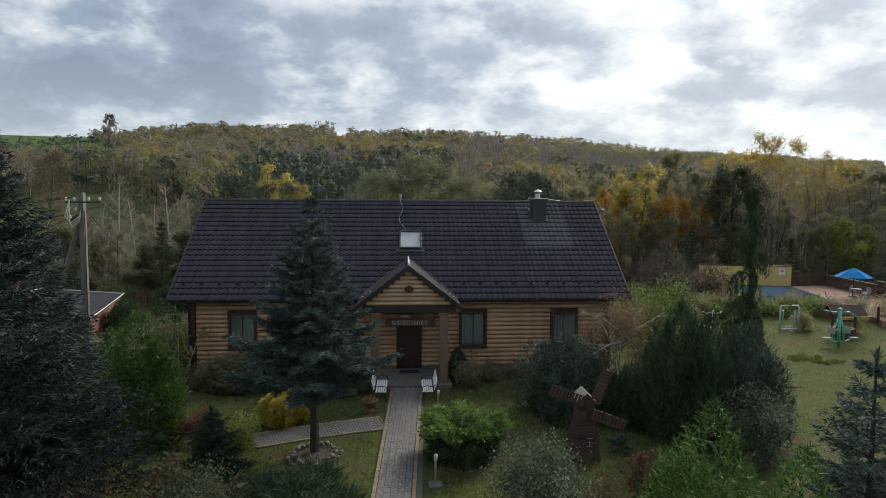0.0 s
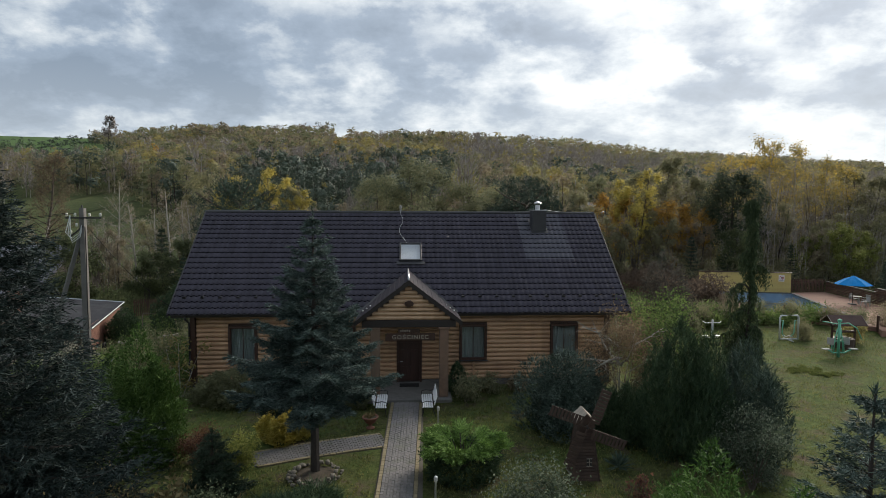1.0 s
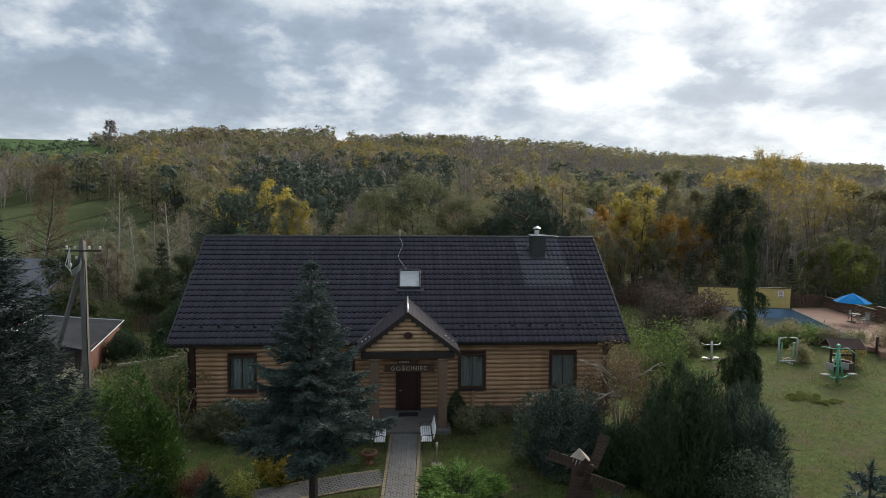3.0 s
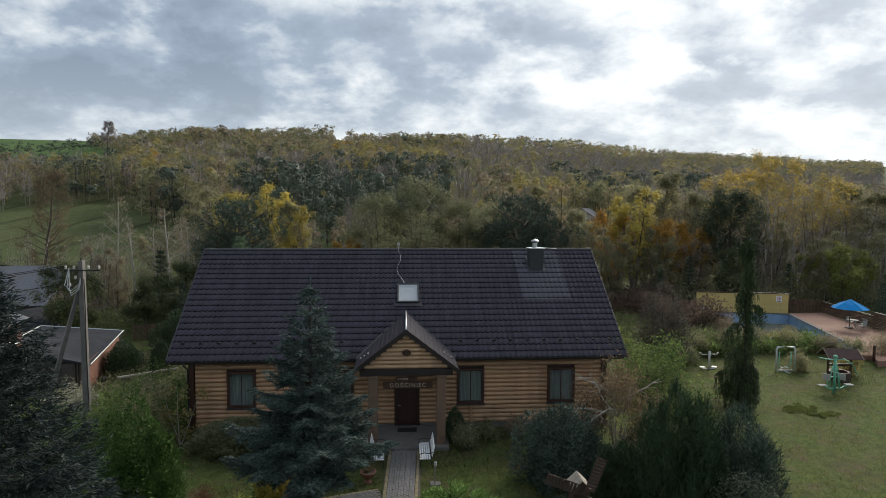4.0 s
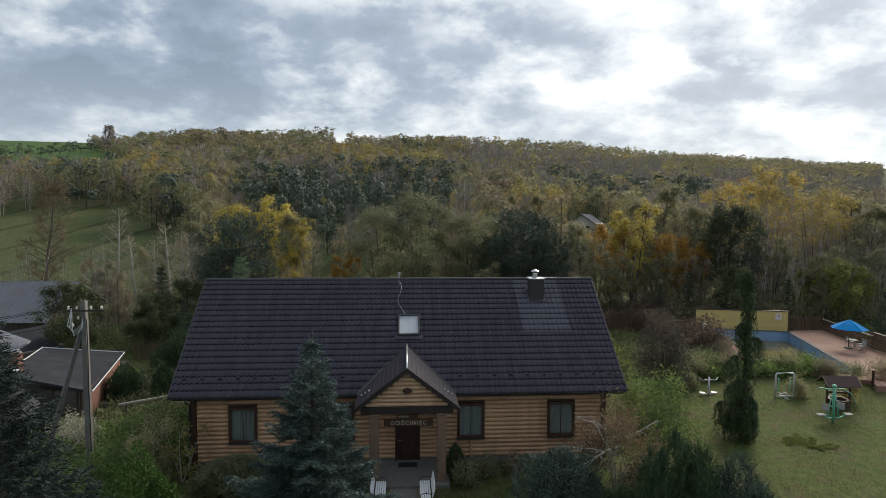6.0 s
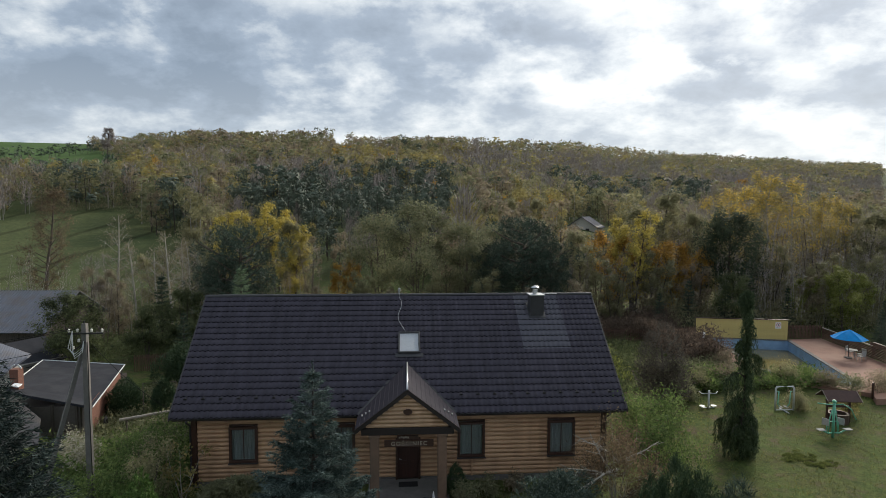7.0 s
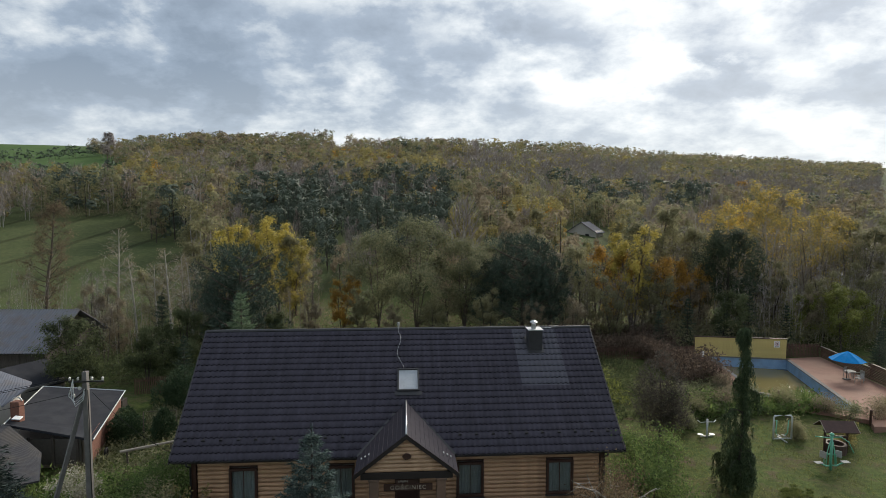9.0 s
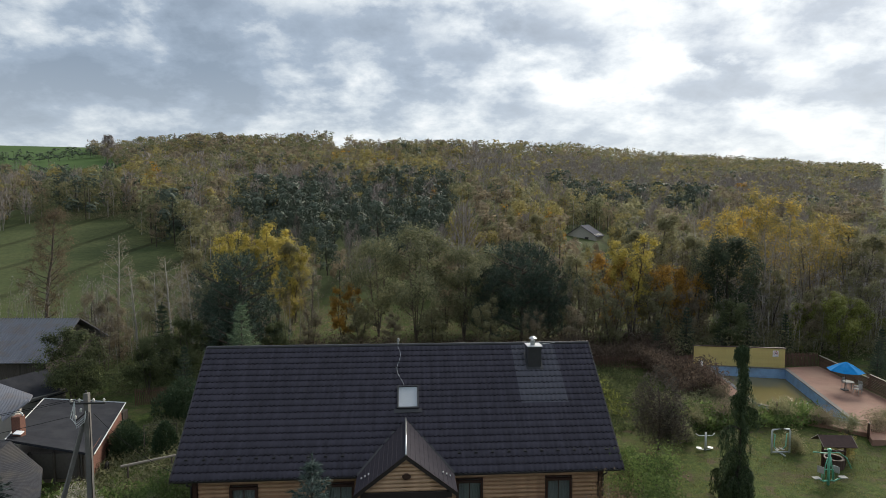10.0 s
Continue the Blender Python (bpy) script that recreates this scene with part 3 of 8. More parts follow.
def ground(x, y):
    x, y = np.asarray(x, float), np.asarray(y, float)
    b = x / np.maximum(y + 28, 30.0)
    far, high = np.interp(b, BEAR, FAR), np.interp(b, BEAR, HIGH)
    s = y / far
    z = high * np.clip((s - 0.1) / 0.9, 0, 1) ** 1.25
    z = z - np.clip(s - 1.03, 0, 2) * high * 0.25
    z = z + step(60, 200, y) * (1.6 * np.sin(x / 37.0 + 1) * np.sin(y / 53.0) + 0.9 * np.sin(x / 13.0) * np.sin(y / 17.0 + 2))
    z = z + 0.3 * step(8, 17, y) * step(20, 30, x)
    z = z - 0.8 * step(-12, -19, x) * step(90, 40, y) - 1.2 * step(-24, -36, x) * step(140, 60, y)
    z = z - 1.5 * step(-16, -40, y)
    near = step(80, 30, y)
    return z + near * (0.05 - 0.04 * step(9, 5, np.abs(x)) * step(0, -3, y)) * (np.sin(x * 0.9) * np.sin(y * 0.8 + 1) + 0.5 * np.sin(x * 2.3 + 2) * np.sin(y * 2.1))


def gz(x, y):
    return float(ground(x, y))


POOL = [(30.0, 17.6), (32.2, 29.4), (39.5, 27.5), (34.9, 12.4)]      # near left, far left, far right, near right


def ground_mesh():
    xs = np.unique(np.concatenate([np.linspace(-2500, -260, 18), np.linspace(-260, -50, 30), np.linspace(-50, 60, 110), np.linspace(60, 300, 34), np.linspace(300, 3000, 24)]))
    ys = np.unique(np.concatenate([np.linspace(-1200, -40, 12), np.linspace(-40, 50, 90), np.linspace(50, 250, 50), np.linspace(250, 1300, 42), np.linspace(1300, 4200, 12)]))
    gx, gy = np.meshgrid(xs, ys)
    gzz = ground(gx, gy)
    # the pit under the pool
    pit = np.ones_like(gx, bool)
    for (x0, y0), (x1, y1) in zip(POOL, POOL[1:] + POOL[:1]):
        pit &= ((x1 - x0) * (gy - y0) - (y1 - y0) * (gx - x0)) / math.hypot(x1 - x0, y1 - y0) < 0.5
    gzz = np.where(pit, -6.0, gzz)
    n, m = gx.shape
    i = np.arange(n * m).reshape(n, m)
    f = np.stack([i[:-1, :-1], i[:-1, 1:], i[1:, 1:], i[1:, :-1]], -1).reshape(-1, 4)
    return np.stack([gx, gy, gzz], -1).reshape(-1, 3), f


def turf():
    m, t, p = nt("lawn_and_soil")
    n, l = t.nodes, t.links
    geo = n.new("ShaderNodeNewGeometry")

    def noise_(scale, detail=6, rough=0.6):
        k = n.new("ShaderNodeTexNoise")
        k.inputs["Scale"].default_value, k.inputs["Detail"].default_value, k.inputs["Roughness"].default_value = scale, detail, rough
        l.new(geo.outputs["Position"], k.inputs[0])
        return k.outputs[0]

    def ramp_(sock, stops):
        r = n.new("ShaderNodeValToRGB")
        e = r.color_ramp.elements
        for i, (q, c) in enumerate(stops):
            k = e[i] if i < 2 else e.new(q)
            k.position, k.color = q, (*c, 1)
        l.new(sock, r.inputs[0])
        return r.outputs[0]
    fine = ramp_(noise_(2.2, 12, 0.86), [(0.42, (0.022, 0.034, 0.011)), (0.58, (0.108, 0.128, 0.040))])
    broad = ramp_(noise_(0.45, 7, 0.7), [(0.36, (0.080, 0.066, 0.034)), (0.58, (0.055, 0.092, 0.022))])
    soil = ramp_(noise_(5, 8), [(0.3, (0.06, 0.048, 0.034)), (0.7, (0.125, 0.098, 0.062))])
    mx = n.new("ShaderNodeMix")
    mx.data_type = "RGBA"
    mx.inputs[0].default_value = 0.4
    l.new(fine, mx.inputs[6])
    l.new(broad, mx.inputs[7])
    bare = n.new("ShaderNodeMapRange")
    bare.inputs[1].default_value, bare.inputs[2].default_value = 0.52, 0.66
    l.new(noise_(0.8, 7, 0.65), bare.inputs[0])
    m2 = n.new("ShaderNodeMix")
    m2.data_type = "RGBA"
    l.new(bare.outputs[0], m2.inputs[0])
    l.new(mx.outputs[2], m2.inputs[6])
    l.new(soil, m2.inputs[7])
    # fields: fresh green on the far rise and on the near meadow
    sp = n.new("ShaderNodeSeparateXYZ")
    l.new(geo.outputs["Position"], sp.inputs[0])
    far = n.new("ShaderNodeMapRange")
    far.inputs[1].default_value, far.inputs[2].default_value = 60, 80
    l.new(sp.outputs[1], far.inputs[0])
    green = ramp_(noise_(0.06, 5), [(0.35, (0.052, 0.072, 0.028)), (0.65, (0.085, 0.100, 0.042))])
    wave = n.new("ShaderNodeTexWave")
    wave.inputs["Scale"].default_value, wave.inputs["Distortion"].default_value, wave.inputs["Detail"].default_value = 0.0165, 2.2, 3.0
    wave.inputs["Detail Scale"].default_value = 0.6
    turn = n.new("ShaderNodeVectorRotate")
    turn.rotation_type = "Z_AXIS"
    turn.inputs["Angle"].default_value = 0.05
    l.new(geo.outputs["Position"], turn.inputs[0])
    l.new(turn.outputs[0], wave.inputs[0])
    rows_ = ramp_(wave.outputs[1], [(0.0, (0.5, 0.48, 0.45)), (0.07, (1, 1, 1))])
    tuft_ = ramp_(noise_(0.9, 8, 0.75), [(0.36, (0.62, 0.6, 0.6)), (0.62, (1.15, 1.15, 1.15))])
    for extra in (rows_, tuft_):
        mm = n.new("ShaderNodeMix")
        mm.data_type, mm.blend_type = "RGBA", "MULTIPLY"
        mm.inputs[0].default_value = 0.85
        l.new(green, mm.inputs[6])
        l.new(extra, mm.inputs[7])
        green = mm.outputs[2]
    crop = n.new("ShaderNodeMapRange")
    crop.inputs[1].default_value, crop.inputs[2].default_value = 330, 350
    l.new(sp.outputs[1], crop.inputs[0])
    west = n.new("ShaderNodeMapRange")
    west.inputs[1].default_value, west.inputs[2].default_value, west.inputs[3].default_value, west.inputs[4].default_value = -170, -140, 1.0, 0.0
    l.new(sp.outputs[0], west.inputs[0])
    there = n.new("ShaderNodeMath")
    there.operation = "MULTIPLY"
    l.new(crop.outputs[0], there.inputs[0])
    l.new(west.outputs[0], there.inputs[1])
    m4 = n.new("ShaderNodeMix")
    m4.data_type = "RGBA"
    l.new(there.outputs[0], m4.inputs[0])
    l.new(green, m4.inputs[6])
    l.new(ramp_(noise_(0.03, 4), [(0.3, (0.048, 0.088, 0.027)), (0.7, (0.070, 0.118, 0.038))]), m4.inputs[7])
    green = m4.outputs[2]
    m3 = n.new("ShaderNodeMix")
    m3.data_type = "RGBA"
    l.new(far.outputs[0], m3.inputs[0])
    l.new(m2.outputs[2], m3.inputs[6])
    l.new(green, m3.inputs[7])
    l.new(m3.outputs[2], p.inputs["Base Color"])
    p.inputs["Roughness"].default_value = 1.0
    p.inputs["Specular IOR Level"].default_value = 0.1
    b = n.new("ShaderNodeBump")
    b.inputs["Strength"].default_value, b.inputs["Distance"].default_value = 0.9, 0.09
    l.new(noise_(9, 8, 0.7), b.inputs["Height"])
    l.new(b.outputs[0], p.inputs["Normal"])
    return m


v_, f_ = ground_mesh()
tagged(new("ground", fast_mesh("ground", v_, f_, turf(), True)), "mown garden lawn with bare patches, rising to wooded hills", "ground", kind="structure")


# ---- plants ----
RNG = np.random.default_rng(7)


def unit(v):
    return v / (np.linalg.norm(v, axis=-1, keepdims=True) + 1e-9)


def blades(base, direc, length, width, rng, bend=0.0):
    """Narrow pointed leaves (four corners each) from base along direc."""
    n = len(base)
    length, width = np.broadcast_to(length, n)[:, None], np.broadcast_to(width, n)[:, None]
    side = unit(np.cross(direc, rng.normal(size=(n, 3))))
    mid = base + direc * length * 0.5
    tip = base + direc * length + np.array([0, 0, -1.0]) * length * bend
    v = np.stack([base, mid + side * width / 2, tip, mid - side * width / 2], 1).reshape(-1, 3)
    return v, np.arange(n * 4).reshape(n, 4)


def slivers(base, direc, length, width, rng):
    """Loose three-cornered leaf or needle faces."""
    n = len(base)
    length, width = np.broadcast_to(length, n)[:, None], np.broadcast_to(width, n)[:, None]
    side = unit(np.cross(direc, rng.normal(size=(n, 3)))) * width / 2
    return np.stack([base + side, base + direc * length, base - side], 1).reshape(-1, 3), np.arange(n * 3).reshape(n, 3)


def scales(base, nrm, length, width, rng):
    """Leaf faces that lie along a crown's surface and look outwards."""
    n = len(base)
    length, width = np.broadcast_to(length, n)[:, None], np.broadcast_to(width, n)[:, None]
    d = unit(np.cross(nrm, rng.normal(size=(n, 3))))
    side = np.cross(d, nrm) * width / 2
    return np.stack([base + side, base + d * length, base - side], 1).reshape(-1, 3), np.arange(n * 3).reshape(n, 3)


def join(chunks):
    vs, fs, k = [], [], 0
    for v, f in chunks:
        vs.append(v)
        fs.append(f + k)
        k += len(v)
    return np.concatenate(vs), np.concatenate(fs)


def quads(shape):
    """A tube shape as an array of quads (no caps)."""
    return np.concatenate(shape.v), np.array(shape.f)


def limb(p0, d0, length, r0, rng, segs=4, rise=0.25, wob=0.18):
    pts, d, p = [np.array(p0, float)], np.array(d0, float), np.array(p0, float)
    for _ in range(segs):
        d = d + np.array([0, 0, rise / segs]) + rng.normal(size=3) * wob / segs
        d /= np.linalg.norm(d)
        p = p + d * length / segs
        pts.append(p.copy())
    return np.array(pts), np.linspace(r0, r0 * 0.25, segs + 1)


def broadleaf(h, w, leaves, size, rng, base=0.25, stems=1, lean=0.0, droop=0.3, limbs=16, twigs=5, trunk_r=None, gap=0.0, tri=False):
    """Skeleton and leaves of a deciduous tree or shrub of height h and crown width w."""
    wood, tips = Shape(), []
    tr = trunk_r or h * 0.016
    for s in range(stems):
        a = s * 2 * math.pi / max(stems, 1) + rng.uniform(0, 1)
        out_ = 0.0 if stems == 1 else rng.uniform(0.08, 0.24) if tri else rng.uniform(0.15, 0.4)
        d0 = np.array([math.cos(a) * out_ + lean, math.sin(a) * out_, 1.0])
        hh = h * (0.95 if stems == 1 and tri else 0.9 if stems == 1 else rng.uniform(0.85, 1.0) if tri else rng.uniform(0.7, 0.92))
        tp, trd = limb((0, 0, -0.15), unit(d0), hh, tr / math.sqrt(stems), rng, 7, 0.3, 0.25)
        wood.tube(tp, np.linspace(tr, tr * 0.2, len(tp)) / math.sqrt(stems), 6, False)
        for i in range(max(3, limbs // stems)):
            q = base + (0.97 - base) * (i + rng.uniform(0, 1)) / max(3, limbs // stems)
            k = q * (len(tp) - 1)
            j = min(int(k), len(tp) - 2)
            p = tp[j] + (tp[j + 1] - tp[j]) * (k - j)
            az = i * 2.4 + rng.uniform(-0.5, 0.5)
            reach = w / 2 * math.sin(math.pi * min(1, (0.25 + 0.75 * (1 - q) / (1 - base)) * 0.62 + 0.12)) * rng.uniform(0.75, 1.1) / (1.0 if stems == 1 else 1.4)
            if tri:
                f_up = (q - base) / (1 - base)
                reach = w / 2 * min(1.0, 0.55 + 1.4 * f_up) * (1 - 0.78 * f_up ** 2.2) * rng.uniform(0.75, 1.1) / (1.0 if stems == 1 else 1.3)
            d = unit(np.array([math.cos(az), math.sin(az), rng.uniform(0.25, 0.8)]))
            lp, lr = limb(p, d, reach * 1.1, tr * 0.38 * (1.1 - q), rng, 4, 0.35, 0.3)
            wood.tube(lp, lr, 4, False)
            for t_ in range(twigs):
                u = rng.uniform(0.35, 1.0) * (len(lp) - 1)
                jj = min(int(u), len(lp) - 2)
                pp = lp[jj] + (lp[jj + 1] - lp[jj]) * (u - jj)
                dd = unit(d + rng.normal(size=3) * 0.7)
                q2, r2 = limb(pp, dd, reach * rng.uniform(0.25, 0.5), tr * 0.09, rng, 2, 0.2, 0.3)
                wood.tube(q2, r2, 3, False)
                tips.append(q2[1])
                tips.append(q2[2])
        tips.append(tp[-1])
    tips = np.array(tips)
    if gap:
        tips = tips[rng.uniform(size=len(tips)) > gap]
    n = leaves
    c = tips[rng.integers(0, len(tips), n)]
    pos = c + rng.normal(size=(n, 3)) * (w * 0.065 + 0.04)
    d = unit(rng.normal(size=(n, 3)) + np.array([0, 0, -droop]))
    if tri:
        pos = c + (pos - c) * 0.62
        mid = np.array([0, 0, h * (0.45 + 0.4 * base)])
        nrm = unit(0.8 * unit(pos - mid) + 0.9 * unit(pos - c + 1e-6) + [0, 0, 0.45] + rng.normal(size=(n, 3)) * 0.35)
        return wood, scales(pos, nrm, size * rng.uniform(0.6, 1.3, n), size * 0.66 * rng.uniform(0.7, 1.2, n), rng)
    lv = blades(pos, d, size * rng.uniform(0.6, 1.3, n), size * 0.62 * rng.uniform(0.7, 1.2, n), rng)
    return wood, lv


def spruce(h, w, rng, base=0.18, tuft=0.22, dens=1.0, droop=0.35, whorls=None, per=9, taper=0.9):
    """A conifer of whorled, flat, drooping boughs; each side shoot carries a brush of needles."""
    wood = Shape()
    wood.tube([(0, 0, -0.2), (0, 0, h * 0.5), (0, 0, h * 0.98)], [h * 0.016 + 0.02, h * 0.009 + 0.01, 0.012], 7, False)
    whorls = whorls or int(h * 2.4)
    B, D = [], []
    for i in range(whorls):
        q = (i + 0.3) / whorls
        reach = w / 2 * (1 - q) ** taper * rng.uniform(0.86, 1.1) + 0.08
        nb = max(4, int(5 + 4 * (1 - q)))
        for j in range(nb):
            az = (j + rng.uniform(-0.3, 0.3)) * 2 * math.pi / nb + i * 1.1
            z = h * (base + (0.965 - base) * (q + rng.uniform(-0.25, 0.25) / whorls))
            L = reach * rng.uniform(0.7, 1.15)
            up0 = 0.75 * q - 0.05
            o = np.array([math.cos(az), math.sin(az), 0])
            side = np.array([-o[1], o[0], 0])
            ss = np.linspace(0, 1, 6)
            pts = np.array([o * L * s for s in ss]) + np.array([0, 0, z])
            pts[:, 2] += L * (up0 * ss - droop * ss + droop * 0.85 * ss ** 3)
            if L > 0.35:
                wood.tube(pts[::2] if L < 1 else pts, np.linspace(0.012 + 0.012 * L, 0.006, 3 if L < 1 else 6), 3, False)
            ns = max(4, int(L * 9 * dens))
            for s in np.linspace(0.18, 1.0, ns):
                k = s * 5
                jj = min(int(k), 4)
                p = pts[jj] + (pts[jj + 1] - pts[jj]) * (k - jj)
                for sg in ((-1, 1) if s < 0.97 else (0,)):
                    T = (0.10 + 0.40 * L * (1.05 - s) * min(1, s * 2.2)) * rng.uniform(0.7, 1.2)
                    d = o * 0.75 + side * sg * 0.85 + np.array([0, 0, rng.uniform(-0.28, 0.05)])
                    d /= np.linalg.norm(d)
                    m = max(2, int(T / tuft * 2.4))
                    t = np.linspace(0.1, 1.0, m)[:, None]
                    c = p + d * T * t + np.array([0, 0, -0.12 * T]) * t * t
                    B.append(c)
                    D.append(np.tile(d, (m, 1)))
    B, D = np.concatenate(B), np.concatenate(D)
    ch = []
    for r in range(per):
        jit = unit(D * 0.9 + rng.normal(size=D.shape) * [0.5, 0.5, 0.38] + [0, 0, 0.10])
        ch.append(slivers(B + rng.normal(size=D.shape) * tuft * 0.12, jit, tuft * rng.uniform(0.6, 1.15, len(B)), tuft * 0.165, rng))
    top = np.repeat([[0, 0, h * 0.955]], 40, 0) + rng.uniform(-1, 1, (40, 3)) * [0.02, 0.02, h * 0.03]
    ch.append(slivers(top, unit(rng.normal(size=(40, 3)) * 0.45 + [0, 0, 1]), 0.2, 0.035, rng))
    return wood, join(ch)


def bush(prof, n, size, rng, up=0.6, narrow=0.35, rough=0.16, depth=0.3, lobes=5, squash=(1, 1), plumes=0):
    """A dense evergreen: feathery sprays on a lobed body whose radius over height is prof = [(z, r), ...]; plumes adds that many lesser peaks."""
    z0 = np.array([p[0] for p in prof], float)
    r0 = np.array([p[1] for p in prof], float)
    hgt, rmax = z0[-1], r0.max()
    bodies = [(0.0, 0.0, 1.0, 1.0)]
    for i in range(plumes):
        a = i * 2.4 + rng.uniform(-0.4, 0.4)
        q = rng.uniform(0.35, 0.75)
        bodies.append((math.cos(a) * rmax * q, math.sin(a) * rmax * q, rng.uniform(0.55, 0.93), rng.uniform(0.36, 0.58)))
    if plumes:
        bodies[0] = (0.0, 0.0, 1.0, 0.72)
    wt = np.array([hz_ * rr_ for _, _, hz_, rr_ in bodies])
    ch = []
    for (bx, by, hz_, rr_), wk in zip(bodies, wt / wt.sum()):
        m = int(n * wk)
        zz = rng.uniform(z0[0], z0[-1], m * 3)
        rr = np.interp(zz, z0, r0)
        keep = rng.uniform(0, rmax, m * 3) < rr + 0.12 * rmax
        zz, rr = zz[keep][:m], rr[keep][:m]
        m = len(zz)
        az = rng.uniform(0, 2 * math.pi, m)
        ph = rng.uniform(0, 6.28, 4)
        lump = 1 + rough * (np.sin(lobes * az + ph[0] + 2.2 * zz / hgt) * np.sin(9 * zz / hgt + ph[1]) + 0.7 * np.sin((lobes * 2 + 1) * az + ph[2] - 7 * zz / hgt) * np.sin(15 * zz / hgt + ph[3]))
        rad = rr * rr_ * lump * (1 - depth * rng.uniform(0, 1, m) ** 2)
        p = np.stack([rad * np.cos(az) * squash[0] + bx, rad * np.sin(az) * squash[1] + by, zz * hz_], 1)
        o = np.stack([np.cos(az), np.sin(az), np.zeros(m)], 1)
        lead = unit(o * (1 - up) + np.array([0, 0, up]) + rng.normal(size=(m, 3)) * 0.28)
        sz = size * rng.uniform(0.6, 1.4, m)
        for r in range(5):
            t = rng.uniform(-0.4, 0.7, m)[:, None]
            d = unit(lead + rng.normal(size=(m, 3)) * 0.45)
            ch.append(slivers(p + lead * sz[:, None] * t, d, sz * 0.75, size * narrow * 0.75, rng))
    return join(ch)


def plant(name, label, category, wood, leaf, wood_mat, leaf_mat, x, y, rz=0.0, group="", sink=0.0, leaf_name="crown"):
    ob = thing(name, label, category, group, at=(x, y, gz(x, y) - sink), rz=rz)
    if wood is not None and wood.f:
        part("trunk", wood, M[wood_mat], ob)
    part(leaf_name, fast_mesh(leaf_name, *leaf, M[leaf_mat]), M[leaf_mat], ob)
    return ob


# ---- house ----
EAVE_Y, EAVE_Z, RIDGE_Y, RIDGE_Z = -0.66, 3.78, 6.36, 8.63
XL, XR = -10.6, 10.25
house = thing("house", "long log-clad guest house under a dark sheet-tile roof with a porch", "house")
SL = (RIDGE_Z - EAVE_Z) / (RIDGE_Y - EAVE_Y)


def roof_slope(rows=20, wave=0.27, back=False):
    """One roof slope of pressed sheet tiles, waved across: the sheet of each row, and the step at its lower lip."""
    n = int(23.0 / wave)
    u = np.linspace(0, 1, n * 6 + 1)
    ln = math.hypot(RIDGE_Y - EAVE_Y, RIDGE_Z - EAVE_Z)
    ny, nz = -SL / math.hypot(1, SL), 1 / math.hypot(1, SL)
    wob = (0.5 * (1 + np.cos(u * n * 2 * math.pi))) ** 0.8
    vs = []
    for i in range(rows + 1):
        for hgt in (0.0, 0.044):
            s = i / rows - (0.085 * wob / ln if i < rows else 0)
            x0, x1 = -11.43 + (-11.9 + 11.43) * s, 11.11 + (11.43 - 11.11) * s
            y, z = EAVE_Y + (RIDGE_Y - EAVE_Y) * s, EAVE_Z + (RIDGE_Z - EAVE_Z) * s
            off = 0.015 * wob + hgt
            vs.append(np.stack([x0 + (x1 - x0) * u, y + off * ny, z + off * nz], 1))
    v = np.concatenate(vs)
    m, k = len(vs), len(u)
    i = np.arange(m * k).reshape(m, k)
    f = np.stack([i[:-1, :-1], i[:-1, 1:], i[1:, 1:], i[1:, :-1]], -1)
    if back:
        v = v.copy()
        v[:, 1] = 2 * RIDGE_Y - v[:, 1]
        f = f[..., ::-1]
    return v, f[1::2].reshape(-1, 4), f[:-1:2].reshape(-1, 4)


roof = part("roof", Shape().prism([(-11.40, EAVE_Y + 0.02), (11.08, EAVE_Y + 0.02), (11.40, RIDGE_Y - 0.01), (-11.87, RIDGE_Y - 0.01)], (0, 0, EAVE_Z - SL * EAVE_Y - 0.09), (1, 0, 0), (0, 1, SL), (0, 0, 0.05)), M["dark_board"], house, "dark sheet-metal tile roof on a boarded slope")
v_, sheet_, lip_ = roof_slope()
per_ = len(sheet_) // 20
for i in range(20):
    mine = np.concatenate([lip_[i * per_:(i + 1) * per_], sheet_[i * per_:(i + 1) * per_]])
    lo_ = mine.min()
    me = fast_mesh("roof_sheet", v_[lo_:mine.max() + 1], mine - lo_, M["roof"])
    # lip faces get the near-black tone that paints the overlap's shadow
    me.materials.append(M["lip_shade"])
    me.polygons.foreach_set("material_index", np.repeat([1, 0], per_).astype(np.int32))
    part("roof_sheet", me, M["roof"], roof, "dark waved roof sheet with a black stepped lip" if i == 0 else "")
v_, sheet_, lip_ = roof_slope(10, 0.8, True)
part("roof", fast_mesh("roof", v_, np.concatenate([sheet_, lip_]), M["roof"]), M["roof"], house)
# underside and body
GABLE = [(0.16, 0.0), (2 * RIDGE_Y - 0.16, 0.0), (2 * RIDGE_Y - 0.16, 4.0), (RIDGE_Y, RIDGE_Z - 0.28), (0.16, 4.0)]
for x in (XL, XR - 0.12):
    part("gable_wall", Shape().prism(GABLE, (x, 0, 0), (0, 1, 0), (0, 0, 1), (0.12, 0, 0)), M["log"], house)
part("back_wall", Shape().box((0, 2 * RIDGE_Y - 0.2, 1.9), (XR - XL - 0.3, 0.2, 3.8), 0.01), M["log"], house)
part("soffit", Shape().prism([(-11.2, EAVE_Y + 0.05), (10.9, EAVE_Y + 0.05), (10.9, 0.3), (-11.2, 0.3)], (0, 0, EAVE_Z - 0.18), (1, 0, 0), (0, 1, 0), (0, 0, 0.05)), M["dark_board"], house, "dark boarded eaves")
part("fascia", Shape().box((-0.16, EAVE_Y + 0.06, EAVE_Z - 0.08), (22.3, 0.04, 0.2), 0.008), M["dark_board"], house)
